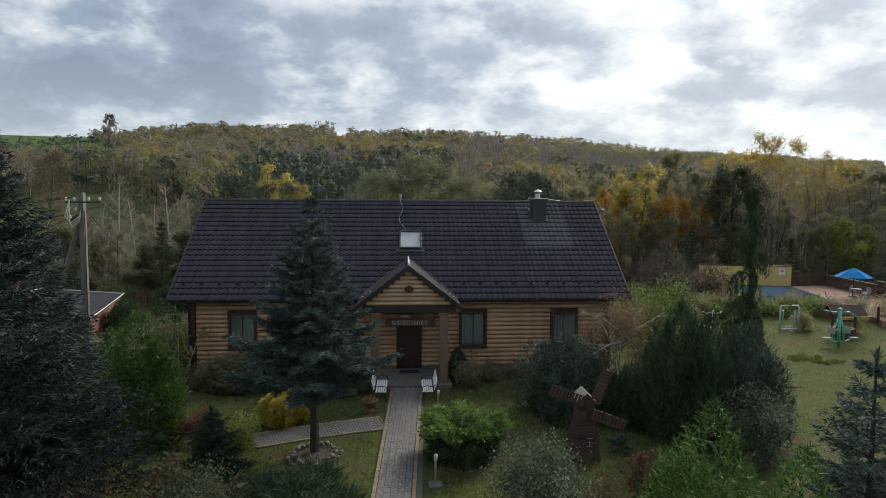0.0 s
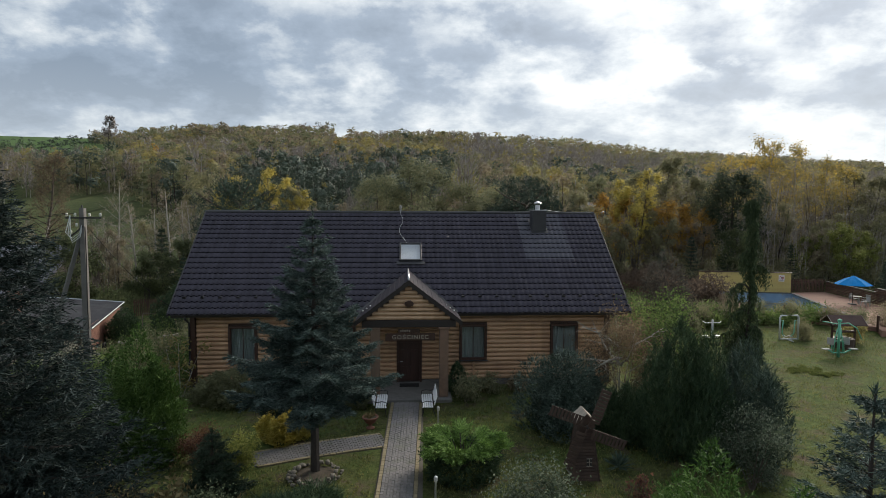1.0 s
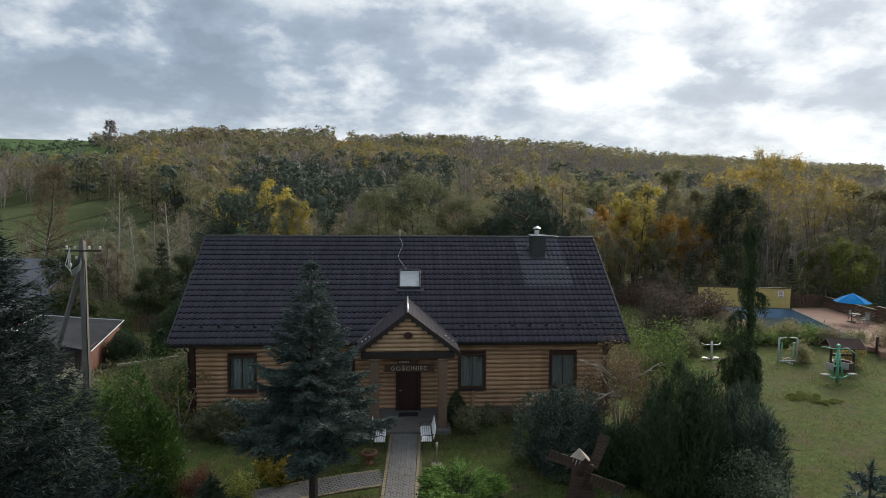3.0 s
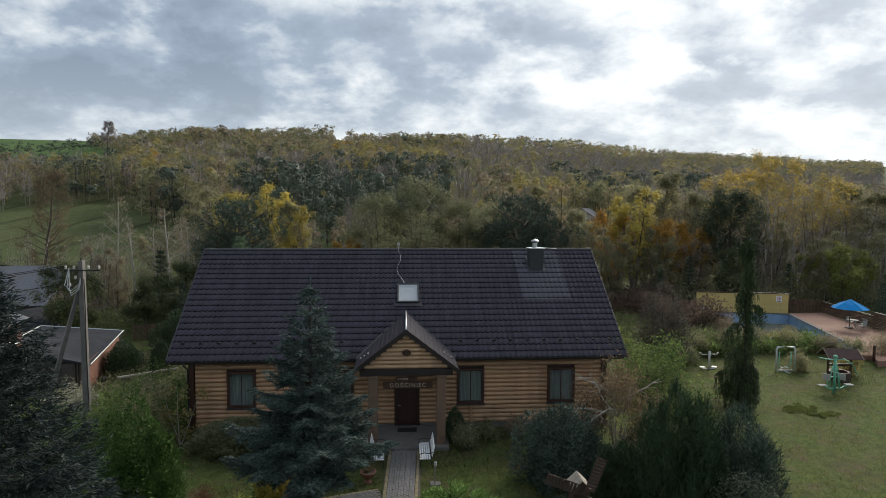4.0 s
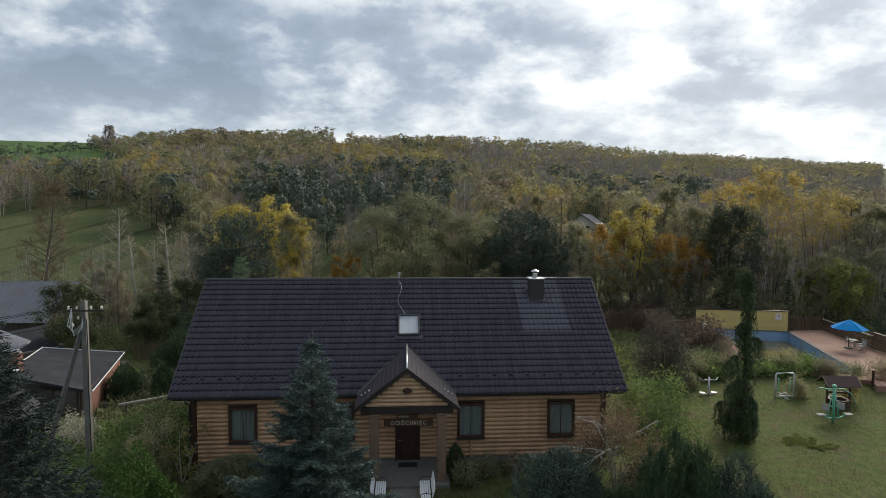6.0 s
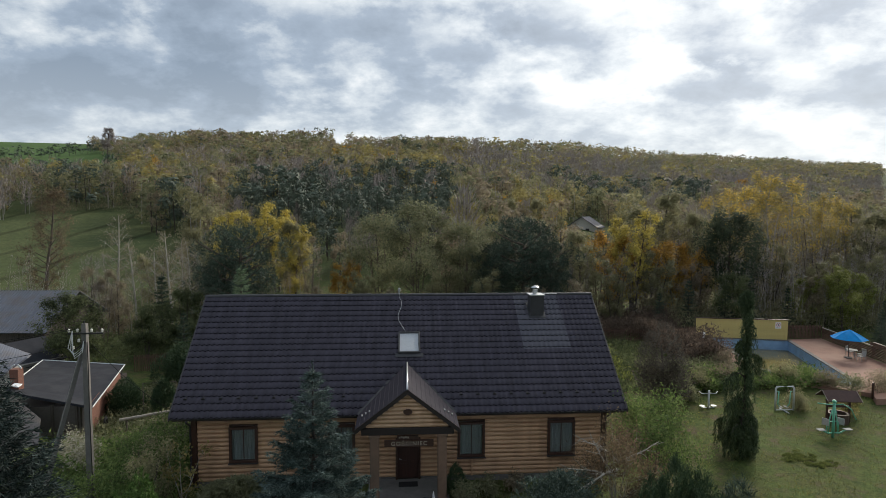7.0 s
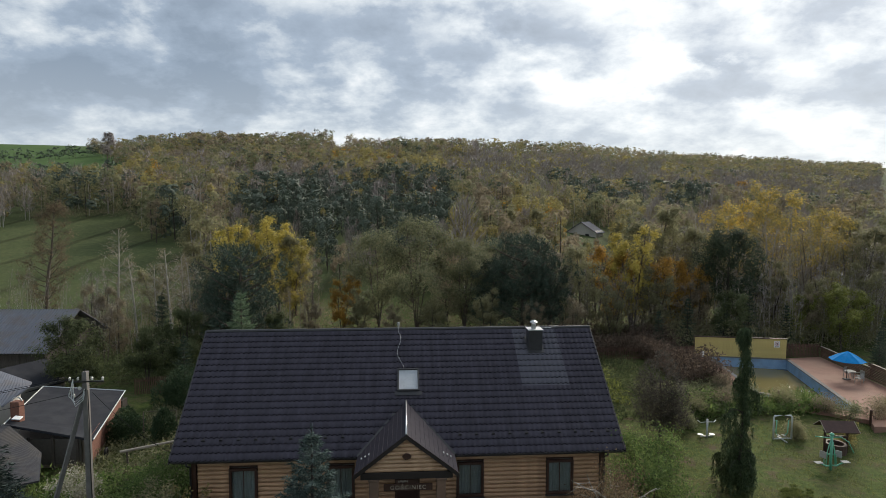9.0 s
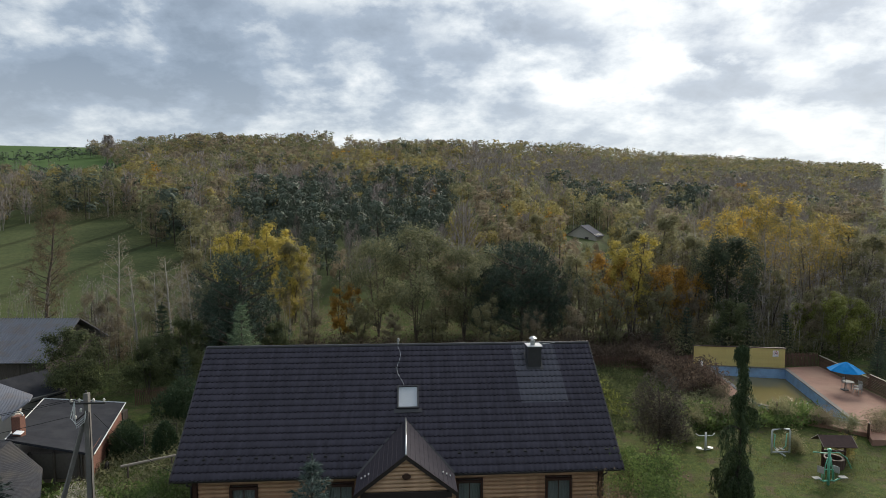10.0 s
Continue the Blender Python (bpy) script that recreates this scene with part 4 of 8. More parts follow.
for i in range(12):
    x = -11.9 + 23.33 * i / 12
    part("ridge_cap", Shape().tube([(x, RIDGE_Y, RIDGE_Z - 0.01), (x + 23.33 / 12 + 0.03, RIDGE_Y, RIDGE_Z)], [0.105, 0.118], 10), M["dark_metal"], house)
for xa, xb in ((-11.43, -11.9), (11.11, 11.43)):
    sg = -1 if xa < 0 else 1
    part("verge_trim", Shape().prism([(0, -0.16), (0, 0.07), (1, 0.07), (1, -0.16)], (xa + sg * 0.01, EAVE_Y, EAVE_Z), (xb - xa, RIDGE_Y - EAVE_Y, RIDGE_Z - EAVE_Z), (0, 0, 1), (sg * 0.05, 0, 0)), M["dark_metal"], house)

OPEN = [(-8.81, -7.42, 1.25, 3.08), (-3.98, -2.62, 1.25, 3.08), (-0.58, 0.67, 0.15, 2.33), (2.57, 3.96, 1.25, 3.08), (7.21, 8.63, 1.25, 3.08)]
WALL_T, WALL_B = 3.66, 0.26
wall = Shape()
edge = XL + 0.12
for x0, x1, z0, z1 in OPEN:
    wall.box(((edge + x0) / 2, 0.16, (WALL_T + WALL_B) / 2), (x0 - edge, 0.24, WALL_T - WALL_B), 0.004)
    wall.box(((x0 + x1) / 2, 0.16, (z1 + WALL_T) / 2), (x1 - x0, 0.24, WALL_T - z1), 0.004)
    if z0 > 0.3:
        wall.box(((x0 + x1) / 2, 0.16, (z0 + WALL_B) / 2), (x1 - x0, 0.24, z0 - WALL_B), 0.004)
    edge = x1
wall.box(((edge + XR - 0.12) / 2, 0.16, (WALL_T + WALL_B) / 2), (XR - 0.12 - edge, 0.24, WALL_T - WALL_B), 0.004)
front = part("front_wall", wall, M["timber"], house)
part("plinth", Shape().box((-5.6, 0.12, 0.0), (10.0, 0.30, 0.52), 0.02), M["plinth"], house)
part("plinth", Shape().box((5.5, 0.12, 0.0), (9.6, 0.30, 0.52), 0.02), M["plinth"], house)
part("ceiling", Shape().box((0, 6.2, 3.6), (20.4, 12.0, 0.06), 0.005), M["inside"], house)
part("floor", Shape().box((0, 6.2, 0.1), (20.4, 12.0, 0.08), 0.005), M["inside"], house)
for x0, x1 in ((XL, XL + 0.22), (XR - 0.22, XR)):
    part("corner_post", Shape().box(((x0 + x1) / 2, -0.06, 1.93), (0.24, 0.24, 3.45), 0.02), M["timber"], house)

rc = random.Random(5)
for i, (x0, x1, z0, z1) in enumerate(OPEN):
    if i == 2:
        continue
    fr = Shape()
    w = 0.13
    for c, s in ((((x0 + x1) / 2, -0.07, z1 - w / 2), (x1 - x0, 0.16, w)), (((x0 + x1) / 2, -0.07, z0 + w / 2), (x1 - x0, 0.16, w)),
                 ((x0 + w / 2, -0.07, (z0 + z1) / 2), (w, 0.16, z1 - z0 - 2 * w)), ((x1 - w / 2, -0.07, (z0 + z1) / 2), (w, 0.16, z1 - z0 - 2 * w))):
        fr.box(c, s, 0.012)
    win = part("window", fr, M["timber"], house, "dark brown framed window with drawn curtains")
    part("window_sill", Shape().box(((x0 + x1) / 2, -0.15, z0 - 0.02), (x1 - x0 + 0.08, 0.14, 0.04), 0.008), M["dark_metal"], win)
    part("sash", Shape().box(((x0 + x1) / 2, -0.03, (z0 + z1) / 2), (0.04, 0.05, z1 - z0 - 2 * w), 0.008), M["timber"], win)
    for a, b in ((x0 + w, (x0 + x1) / 2 - 0.02), ((x0 + x1) / 2 + 0.02, x1 - w)):
        pane = part("pane", Shape().box(((a + b) / 2, -0.015, (z0 + z1) / 2), (b - a, 0.012, z1 - z0 - 2 * w), 0.002), M["glass"], win)
        pane.visible_shadow = False
    n = 44
    xs = np.linspace(x0 + 0.05, x1 - 0.05, n)
    fold = 0.035 * np.sin(xs * 42 + i) + 0.02 * np.sin(xs * 71 + 2 * i)
    cv = np.concatenate([np.stack([xs, 0.16 + fold, np.full(n, z)], 1) for z in (z0 + 0.05, z1 - 0.02)])
    k = np.arange(n - 1)
    part("curtain", fast_mesh("curtain", cv, np.stack([k, k + 1, k + 1 + n, k + n], 1), M["curtain"], True), M["curtain"], win, "grey-green gathered curtain")

x0, x1, z0, z1 = OPEN[2]
door = part("door", Shape().box(((x0 + x1) / 2, 0.06, (z0 + z1) / 2), (x1 - x0 - 0.16, 0.07, z1 - z0 - 0.08), 0.012), M["door"], house, "dark brown panelled wooden door")
for a, b in ((x0, x0 + 0.09), (x1 - 0.09, x1)):
    part("door_frame", Shape().box(((a + b) / 2, -0.02, (z0 + z1) / 2), (0.09, 0.18, z1 - z0), 0.012), M["timber"], door)
part("door_frame", Shape().box(((x0 + x1) / 2, -0.02, z1 - 0.04), (x1 - x0 - 0.18, 0.18, 0.09), 0.012), M["timber"], door)
for zc, hh in ((0.62, 0.62), (1.42, 0.68), (2.0, 0.28)):
    for xc in (-0.2, 0.29):
        part("door_panel", Shape().box((xc, 0.022, zc + 0.02), (0.36, 0.03, hh), 0.014), M["door"], door)
part("handle", Shape().tube([(-0.40, 0.02, 1.2), (-0.40, -0.05, 1.2), (-0.28, -0.055, 1.2)], 0.012, 8), M["steel"], door, "steel lever handle")

# gutters, downpipes, snow guards, ridge fittings
for a, b in ((-11.45, -2.5), (2.5, 11.13)):
    g = Shape()
    ang = np.linspace(math.pi, 2 * math.pi, 9)
    prof = [(0.075 * math.cos(q), 0.07 * math.sin(q)) for q in ang] + [(0.068 * math.cos(q), 0.062 * math.sin(q)) for q in ang[::-1]]
    g.prism(prof, (a, EAVE_Y - 0.075, EAVE_Z - 0.005), (0, 1, 0), (0, 0, 1), (b - a, 0, 0))
    part("gutter", g, M["dark_metal"], house, "dark half-round gutter")
for x in (-10.62, 10.22):
    part("downpipe", Shape().tube([(x, EAVE_Y - 0.07, 3.66), (x, EAVE_Y - 0.05, 3.55), (x, -0.22, 3.25), (x, -0.22, 0.3), (x, -0.32, 0.15)], 0.045, 10), M["dark_metal"], house, "dark round downpipe", True)
guard = Shape()
guard.prism([(-0.09, 0), (0.09, 0), (0.075, 0.09), (-0.075, 0.09)], (0, 0, 0.02), (1, 0, 0), (0, -0.35, 0.94), (0, 0.012, 0.006)).box((0, 0.10, 0.075), (0.05, 0.2, 0.012), 0.003, pose(0, 0, 0, math.degrees(math.atan(SL))))
guard_me = guard.mesh("snow_guard", M["black"])
for x in list(np.arange(-10.95, -2.6, 0.86)) + list(np.arange(2.75, 11.0, 0.86)):
    ob = new("snow_guard", guard_me)
    ob.parent, ob.location = house, (x, 0.10, EAVE_Z + SL * 0.76 + 0.085)
part("vent_pipe", Shape().lathe([(0.05, 0), (0.05, 0.22), (0.085, 0.22), (0.085, 0.36), (0.03, 0.40)], (-0.45, RIDGE_Y - 0.05, RIDGE_Z + 0.05), 12), M["plastic"], house, "pale vent cowl on the ridge")
wire = [(-0.45, RIDGE_Y - 0.15, RIDGE_Z + 0.05)]
for q in np.linspace(0.04, 1, 14):
    y = RIDGE_Y - 0.15 - q * 2.45
    wire.append((-0.52 + 0.28 * q + 0.16 * math.sin(q * 7.5), y, EAVE_Z + SL * (y - EAVE_Y) + 0.10))
part("cable", Shape().tube(wire, 0.008, 5), M["grey_paint"], house, "thin pale cable")

# chimney
ch = Shape().prism([(4.73, 7.2), (5.55, 7.2), (5.55, 8.79), (4.73, 8.79)], (7.30, 0, 0), (0, 1, 0), (0, 0, 1), (0.80, 0, 0))
chim = part("chimney", ch, M["dark_metal"], house, "dark sheet-clad chimney with a steel cowl")
part("cap_plate", Shape().box((7.70, 5.14, 8.82), (0.92, 0.96, 0.05), 0.012), M["steel"], chim)
part("cowl", Shape().lathe([(0.15, 8.84), (0.14, 9.12), (0.15, 9.12)], (7.66, 5.14, 0), 16), M["steel"], chim, smooth=False)
part("cowl_hat", Shape().lathe([(0.24, 9.22), (0.20, 9.27), (0.03, 9.36)], (7.66, 5.14, 0), 16), M["steel"], chim)
for a in range(3):
    part("strut", Shape().tube([(7.66 + 0.14 * math.cos(a * 2.1), 5.14 + 0.14 * math.sin(a * 2.1), 9.08), (7.66 + 0.17 * math.cos(a * 2.1), 5.14 + 0.17 * math.sin(a * 2.1), 9.24)], 0.01, 5), M["steel"], chim)
part("flashing", Shape().prism([(7.2, 4.6), (8.2, 4.6), (8.2, 5.7), (7.2, 5.7)], (0, 0, EAVE_Z - SL * EAVE_Y + 0.075), (1, 0, 0), (0, 1, SL), (0, 0, 0.02)), M["dark_metal"], chim)
part("lightning_rod", Shape().tube([(8.1, 5.2, 8.85), (8.6, 5.6, 8.78), (9.25, 6.1, 8.72)], 0.014, 5), M["grey_paint"], chim)

# roof window
rw = pose(0.125, 3.02, EAVE_Z + SL * (3.02 - EAVE_Y) + 0.17, math.degrees(math.atan(SL)))
hl = 1.46 / 2
fr = Shape()
for c, s in (((0, hl, 0), (1.2, 0.09, 0.12)), ((0, -hl, 0), (1.2, 0.09, 0.12)), ((-0.56, 0, 0), (0.09, 1.38, 0.12)), ((0.56, 0, 0), (0.09, 1.38, 0.12))):
    fr.box(c, s, 0.01)
sky_win = part("roof_window", fr, M["dark_metal"], house, "roof window with a pale blind behind the glass")
sky_win.matrix_basis = rw
part("pane", Shape().box((0, 0, 0.02), (1.04, 1.38, 0.012), 0.002), M["glass"], sky_win).visible_shadow = False
# added panel under the pane; its colour stands for reflected sky
part("blind", Shape().box((0, 0, -0.03), (1.04, 1.38, 0.01), 0.002), M["blind"], sky_win)
part("apron", Shape().box((0, -hl - 0.16, -0.035), (1.5, 0.26, 0.02), 0.004), M["dark_metal"], sky_win)

# porch
PF, PA, PE, PX = -2.6, 5.62, 3.76, 2.42
for sg in (-1, 1):
    ny = np.array([0, 0, -0.07])
    a, b, c, d = (0, PF, PA), (sg * PX, PF, PE), (sg * PX, EAVE_Y - 0.04 + (PE - EAVE_Z) / SL, PE), (0, EAVE_Y + (PA - EAVE_Z) / SL + 0.05, PA)
    v = np.array([a, b, c, d], float)
    rows_ = 11
    vs, up_ = [], np.array([sg * 0.61, 0, 0.79])
    uu = np.linspace(0, 1, 22 * 5 + 1)
    crest = 0.5 + 0.5 * np.cos(uu * 22 * 2 * math.pi)
    for i in range(rows_):
        for q, o in ((i / rows_, 0.0), ((i + 0.97) / rows_, 0.022)):
            q = 1 - q
            e0, e1 = v[0] * (1 - q) + v[1] * q, v[3] * (1 - q) + v[2] * q
            vs.append(e0 + (e1 - e0) * uu[:, None] + up_ * (o * 0.6 + 0.0004 * crest)[:, None])
    vs = np.concatenate(vs)
    k = np.arange(rows_ * 2 * len(uu)).reshape(rows_ * 2, len(uu))
    f = np.stack([k[:-1, :-1], k[:-1, 1:], k[1:, 1:], k[1:, :-1]], -1).reshape(-1, 4)
    if sg > 0:
        f = f[:, ::-1]
    sh = Shape().add(vs, [tuple(q) for q in f])
    sh.prism([(0, 0), (1, 0), (1, 1), (0, 1)], np.array(a) + ny, np.array(b) - np.array(a), (0, 0, 0.05), (0, 0.03, 0))
    pr = part("porch_roof", sh, M["porch_sheet"], house, "dark sheet-metal porch roof slope")
    part("barge_board", Shape().prism([(0, -0.2), (1.02, -0.2), (1.02, 0.02), (0, 0.02)], (0, PF - 0.005, PA - 0.03), (sg * PX, 0, PE - PA), (0, 0, 1), (0, 0.045, 0)), M["dark_board"], pr)
    for i in range(3):
        q = 0.74 + 0.075 * i
        ob = part("snow_guard", Shape().box((0, 0, 0), (0.07, 0.16, 0.05), 0.01), M["steel"], pr)
        ob.location = (sg * PX * q, PF + 0.95 + 0.32 * i * 0.3, PA + (PE - PA) * q + 0.06)
    part("valley_flashing", Shape().prism([(0, -0.06), (1, -0.06), (1, 0.06), (0, 0.06)], (0, d[1], PA + 0.03), (sg * PX, c[1] - d[1], PE - PA + 0.02), (0.3 * sg, 0.85, 0.6), (0, 0, 0.015)), M["dark_metal"], pr)
part("porch_ridge_cap", Shape().tube([(0, PF - 0.03, PA + 0.02), (0, EAVE_Y + (PA - EAVE_Z) / SL, PA + 0.03)], 0.045, 8), M["steel"], house, "pale grey ridge cap of the porch", True)
part("porch_beam", Shape().box((0.02, -2.35, 3.59), (4.3, 0.2, 0.32), 0.015), M["dark_board"], house, "dark timber porch beam")
for sg in (-1, 1):
    part("porch_beam", Shape().box((sg * 1.75, -1.15, 3.56), (0.2, 2.2, 0.26), 0.015), M["dark_board"], house)
part("porch_ceiling", Shape().box((0, -1.15, 3.70), (3.3, 2.2, 0.04), 0.008), M["dark_board"], house)
for xa, xb in ((-1.74, -1.31), (1.42, 1.84)):
    part("porch_column", Shape().box(((xa + xb) / 2, -2.25, 1.79), (xb - xa, 0.40, 3.28), 0.03).box(((xa + xb) / 2, -2.25, 3.38), (xb - xa + 0.1, 0.48, 0.09), 0.02), M["plaster"], house, "square brown plastered porch column")
part("gable_backing", Shape().prism([(-2.1, 3.75), (2.1, 3.75), (0, 5.38)], (0, -2.33, 0), (1, 0, 0), (0, 0, 1), (0, 0.05, 0)), M["timber"], house)
em = Shape()
for a in range(10):
    em.box((0.02 + 0.15 * math.cos(a * 0.628), -2.47, 4.52 + 0.10 * math.sin(a * 0.628)), (0.12, 0.05, 0.09), 0.02, pose(0, 0, 0, 0, 40 * a, 0))
em.lathe([(0.1, -0.03), (0.11, 0.0), (0.06, 0.03)], (0, 0, 0), 10)
em.v[-1] = em.v[-1][:, [0, 2, 1]] * [1, 1, 0.7] + [0.02, -2.47, 4.52]
part("carved_emblem", em, M["timber"], house, "small carved dark wooden emblem")
sign = part("sign_board", Shape().box((0.08, -2.2, 2.93), (2.3, 0.05, 0.34), 0.015), M["timber"], house, "dark board with pale raised letters")
cu = bpy.data.curves.new("letters", "FONT")
cu.body, cu.size, cu.extrude, cu.align_x, cu.align_y, cu.space_character = "GOŚCINIEC", 0.27, 0.012, "CENTER", "CENTER", 1.22
cu.materials.append(M["letters"])
tx = new("letters", cu)
tx.parent, tx.matrix_basis = sign, pose(0.08, -2.24, 2.92, 90)
part("plaque", Shape().box((0.02, -2.22, 3.22), (1.0, 0.04, 0.2), 0.02), M["timber"], house)
for i in range(5):
    part("carving", Shape().box((-0.36 + 0.1 * i, -2.245, 3.22 + 0.02 * (i % 2)), (0.07, 0.02, 0.09), 0.012), M["mill_roof"], house)
solid("porch_floor", Shape().box((0.05, -1.4, 0.06), (3.9, 2.8, 0.2), 0.02), M["concrete"], "grey concrete porch floor with a low step", "porch floor", kind="structure")
solid("doormat", Shape().box((0.05, -0.62, 0.172), (0.95, 0.5, 0.022), 0.008), M["rubber"], "black rubber doormat lying on the porch floor", "doormat")


# ---- garden plants ----
def seed(n):
    return np.random.default_rng(n)


w_, l_ = spruce(10.9, 7.8, seed(1), base=0.03, tuft=0.19, dens=1.0, droop=0.38, whorls=19, per=7)
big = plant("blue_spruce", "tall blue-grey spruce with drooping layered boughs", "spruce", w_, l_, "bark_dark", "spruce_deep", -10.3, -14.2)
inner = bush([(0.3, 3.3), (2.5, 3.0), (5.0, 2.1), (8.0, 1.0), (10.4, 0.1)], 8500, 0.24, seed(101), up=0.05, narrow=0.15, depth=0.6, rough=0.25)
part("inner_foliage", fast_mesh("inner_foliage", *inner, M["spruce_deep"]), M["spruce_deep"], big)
w_, l_ = spruce(8.9, 5.5, seed(2), base=0.31, tuft=0.17, dens=1.3, droop=0.30, whorls=17, per=10, taper=1.15)
plant("blue_spruce", "slender blue-green spruce on a bare trunk inside a stone ring", "spruce", w_, l_, "bark_dark", "spruce_blue", -3.15, -9.5)
w_, l_ = spruce(5.8, 3.5, seed(3), base=0.06, tuft=0.15, dens=1.1, droop=0.22, whorls=13, per=11)
plant("young_spruce", "young open-branched spruce at the lawn's edge", "spruce", w_, l_, "bark_dark", "spruce_blue", 8.45, -18.6)
w_, l_ = spruce(2.1, 2.0, seed(4), base=0.04, tuft=0.12, dens=1.5, droop=0.2, whorls=10, per=9)
plant("small_spruce", "small dark spruce beside the side path", "spruce", w_, l_, "bark_dark", "spruce_dark", -6.0, -11.0)


def evergreen(name, label, category, prof, n, size, leaf, x, y, s, **kw):
    wood = Shape().tube([(0, 0, -0.2), (0, 0, prof[-1][0] * 0.55)], [0.06 + 0.02 * prof[-1][0], 0.03], 6, False)
    return plant(name, label, category, wood, bush(prof, n, size, seed(s), **kw), "bark_dark", leaf, x, y, leaf_name="foliage")


def cone(h, r, belly=0.25):
    return [(0.0, r * 0.72), (h * belly, r), (h * 0.55, r * 0.8), (h * 0.82, r * 0.42), (h, 0.04)]


def dome(h, r):
    return [(0.0, r * 0.8), (h * 0.3, r), (h * 0.65, r * 0.82), (h * 0.9, r * 0.45), (h, 0.1)]


evergreen("thuja", "mid-green broad thuja bush with rounded sprays", "thuja", cone(4.8, 1.4, 0.4), 11000, 0.17, "thuja_mid", -9.3, -8.4, 11, up=0.6, narrow=0.24, lobes=4, rough=0.24, plumes=9)
evergreen("thuja", "bright green feathery thuja with ragged tips", "thuja", cone(5.1, 1.75, 0.45), 15000, 0.14, "thuja_mid", 4.85, -19.6, 12, up=0.5, narrow=0.24, lobes=5, rough=0.22, plumes=9)
evergreen("thuja", "dark green dense thuja with several peaks", "thuja", cone(4.9, 1.55), 8500, 0.27, "thuja_dark", 9.7, -8.8, 13, up=0.88, narrow=0.13, lobes=3, rough=0.36, plumes=6)
evergreen("thuja", "dark green dense thuja with several peaks", "thuja", cone(2.2, 1.1), 3200, 0.24, "thuja_dark", 8.3, -7.6, 14, up=0.8, narrow=0.15, lobes=3, rough=0.3, plumes=5)
evergreen("mountain_pine", "grey-green bushy young pine", "pine", dome(4.1, 1.15), 4200, 0.34, "juniper_grey", 11.9, -9.2, 15, up=0.75, narrow=0.10, lobes=4, rough=0.22, plumes=6)
evergreen("juniper", "rounded grey-green juniper beside the house", "juniper", dome(3.2, 1.75), 9000, 0.19, "juniper_dark", 6.3, -6.0, 16, up=0.45, narrow=0.2, lobes=5, rough=0.26, plumes=12)
def spreading_juniper(h, r, arms, rng):
    """Arching arms that fan out into flat feathery sprays."""
    wood, B, D = Shape(), [], []
    for i in range(arms):
        az = i * 2.4 + rng.uniform(-0.3, 0.3)
        L = r * rng.uniform(0.55, 1.12)
        o = np.array([math.cos(az), math.sin(az), 0])
        sd = np.array([-o[1], o[0], 0])
        top = h * rng.uniform(0.62, 1.0)
        q = np.linspace(0, 1, 9)[:, None]
        pts = o * L * q + [0, 0, 1] * (0.15 + (top - 0.15) * np.sin(q * 1.75) - 0.1 * q ** 3)
        wood.tube(pts[::2], np.linspace(0.03, 0.006, 5), 4, False)
        for s_ in np.linspace(0.4, 1.0, 11):
            k = min(int(s_ * 8), 7)
            p = pts[k] + (pts[k + 1] - pts[k]) * (s_ * 8 - k)
            for sg in (-1, 0, 1):
                d = unit(o + sd * sg * 0.75 + np.array([0, 0, rng.uniform(0.0, 0.45)]))
                n = 5
                B.append(p + d * np.linspace(0.02, 0.32 * rng.uniform(0.6, 1.2), n)[:, None])
                D.append(np.tile(d, (n, 1)))
    B, D = np.concatenate(B), np.concatenate(D)
    return wood, join([slivers(B + rng.normal(size=B.shape) * 0.015, unit(D + rng.normal(size=D.shape) * 0.38), 0.13 * rng.uniform(0.7, 1.3, len(B)), 0.032, rng) for _ in range(5)])


w_, l_ = spreading_juniper(1.45, 1.22, 44, seed(17))
jun = plant("juniper", "vivid green spreading juniper beside the path", "juniper", w_, l_, "bark_dark", "juniper", 1.75, -9.9, leaf_name="foliage")
# inner sprays in a darker green: shade below the fans, put into colour
inner = bush([(0, 0.95), (0.4, 1.15), (0.8, 1.2), (1.05, 0.6)], 1500, 0.2, seed(171), up=0.2, narrow=0.25)
part("inner_foliage", fast_mesh("inner_foliage", *inner, M["thuja_dark"]), M["thuja_dark"], jun, "dark inner foliage")
evergreen("juniper", "low dark green spreading juniper", "juniper", [(0, 1.5), (0.35, 1.7), (0.62, 1.2), (0.85, 0.3)], 5000, 0.30, "thuja_dark", -3.1, -13.3, 18, up=0.4, narrow=0.13, lobes=6, rough=0.22, plumes=7)
evergreen("golden_bush", "clipped golden-yellow bush on the lawn", "bush", dome(1.25, 0.95), 3600, 0.13, "gold", -4.75, -6.5, 19, up=0.4, lobes=4, rough=0.16, narrow=0.5, plumes=6)
evergreen("dwarf_conifer", "small conical dark conifer by the porch", "conifer", cone(1.5, 0.5), 1200, 0.14, "thuja_dark", 2.35, -1.5, 20, up=0.7, narrow=0.2)
evergreen("low_hedge", "low dark shrub under the house windows", "shrub", dome(1.5, 1.5), 4200, 0.15, "dull_green", -7.6, -2.4, 21, up=0.4, narrow=0.5, squash=(1.4, 0.8))
evergreen("low_hedge", "low dark shrub under the house windows", "shrub", dome(1.2, 1.2), 3000, 0.15, "thuja_dark", -5.6, -2.2, 22, up=0.4, narrow=0.5, squash=(1.2, 0.8))
evergreen("low_hedge", "low dark shrub under the house windows", "shrub", dome(1.05, 1.1), 2600, 0.14, "dull_green", -3.3, -3.2, 23, up=0.4, narrow=0.5, squash=(1.3, 0.8))
evergreen("conical_conifer", "small conical dark conifer on the back lawn", "conifer", cone(2.3, 0.85), 1600, 0.2, "thuja_dark", -17.4, 13.2, 24, up=0.7)


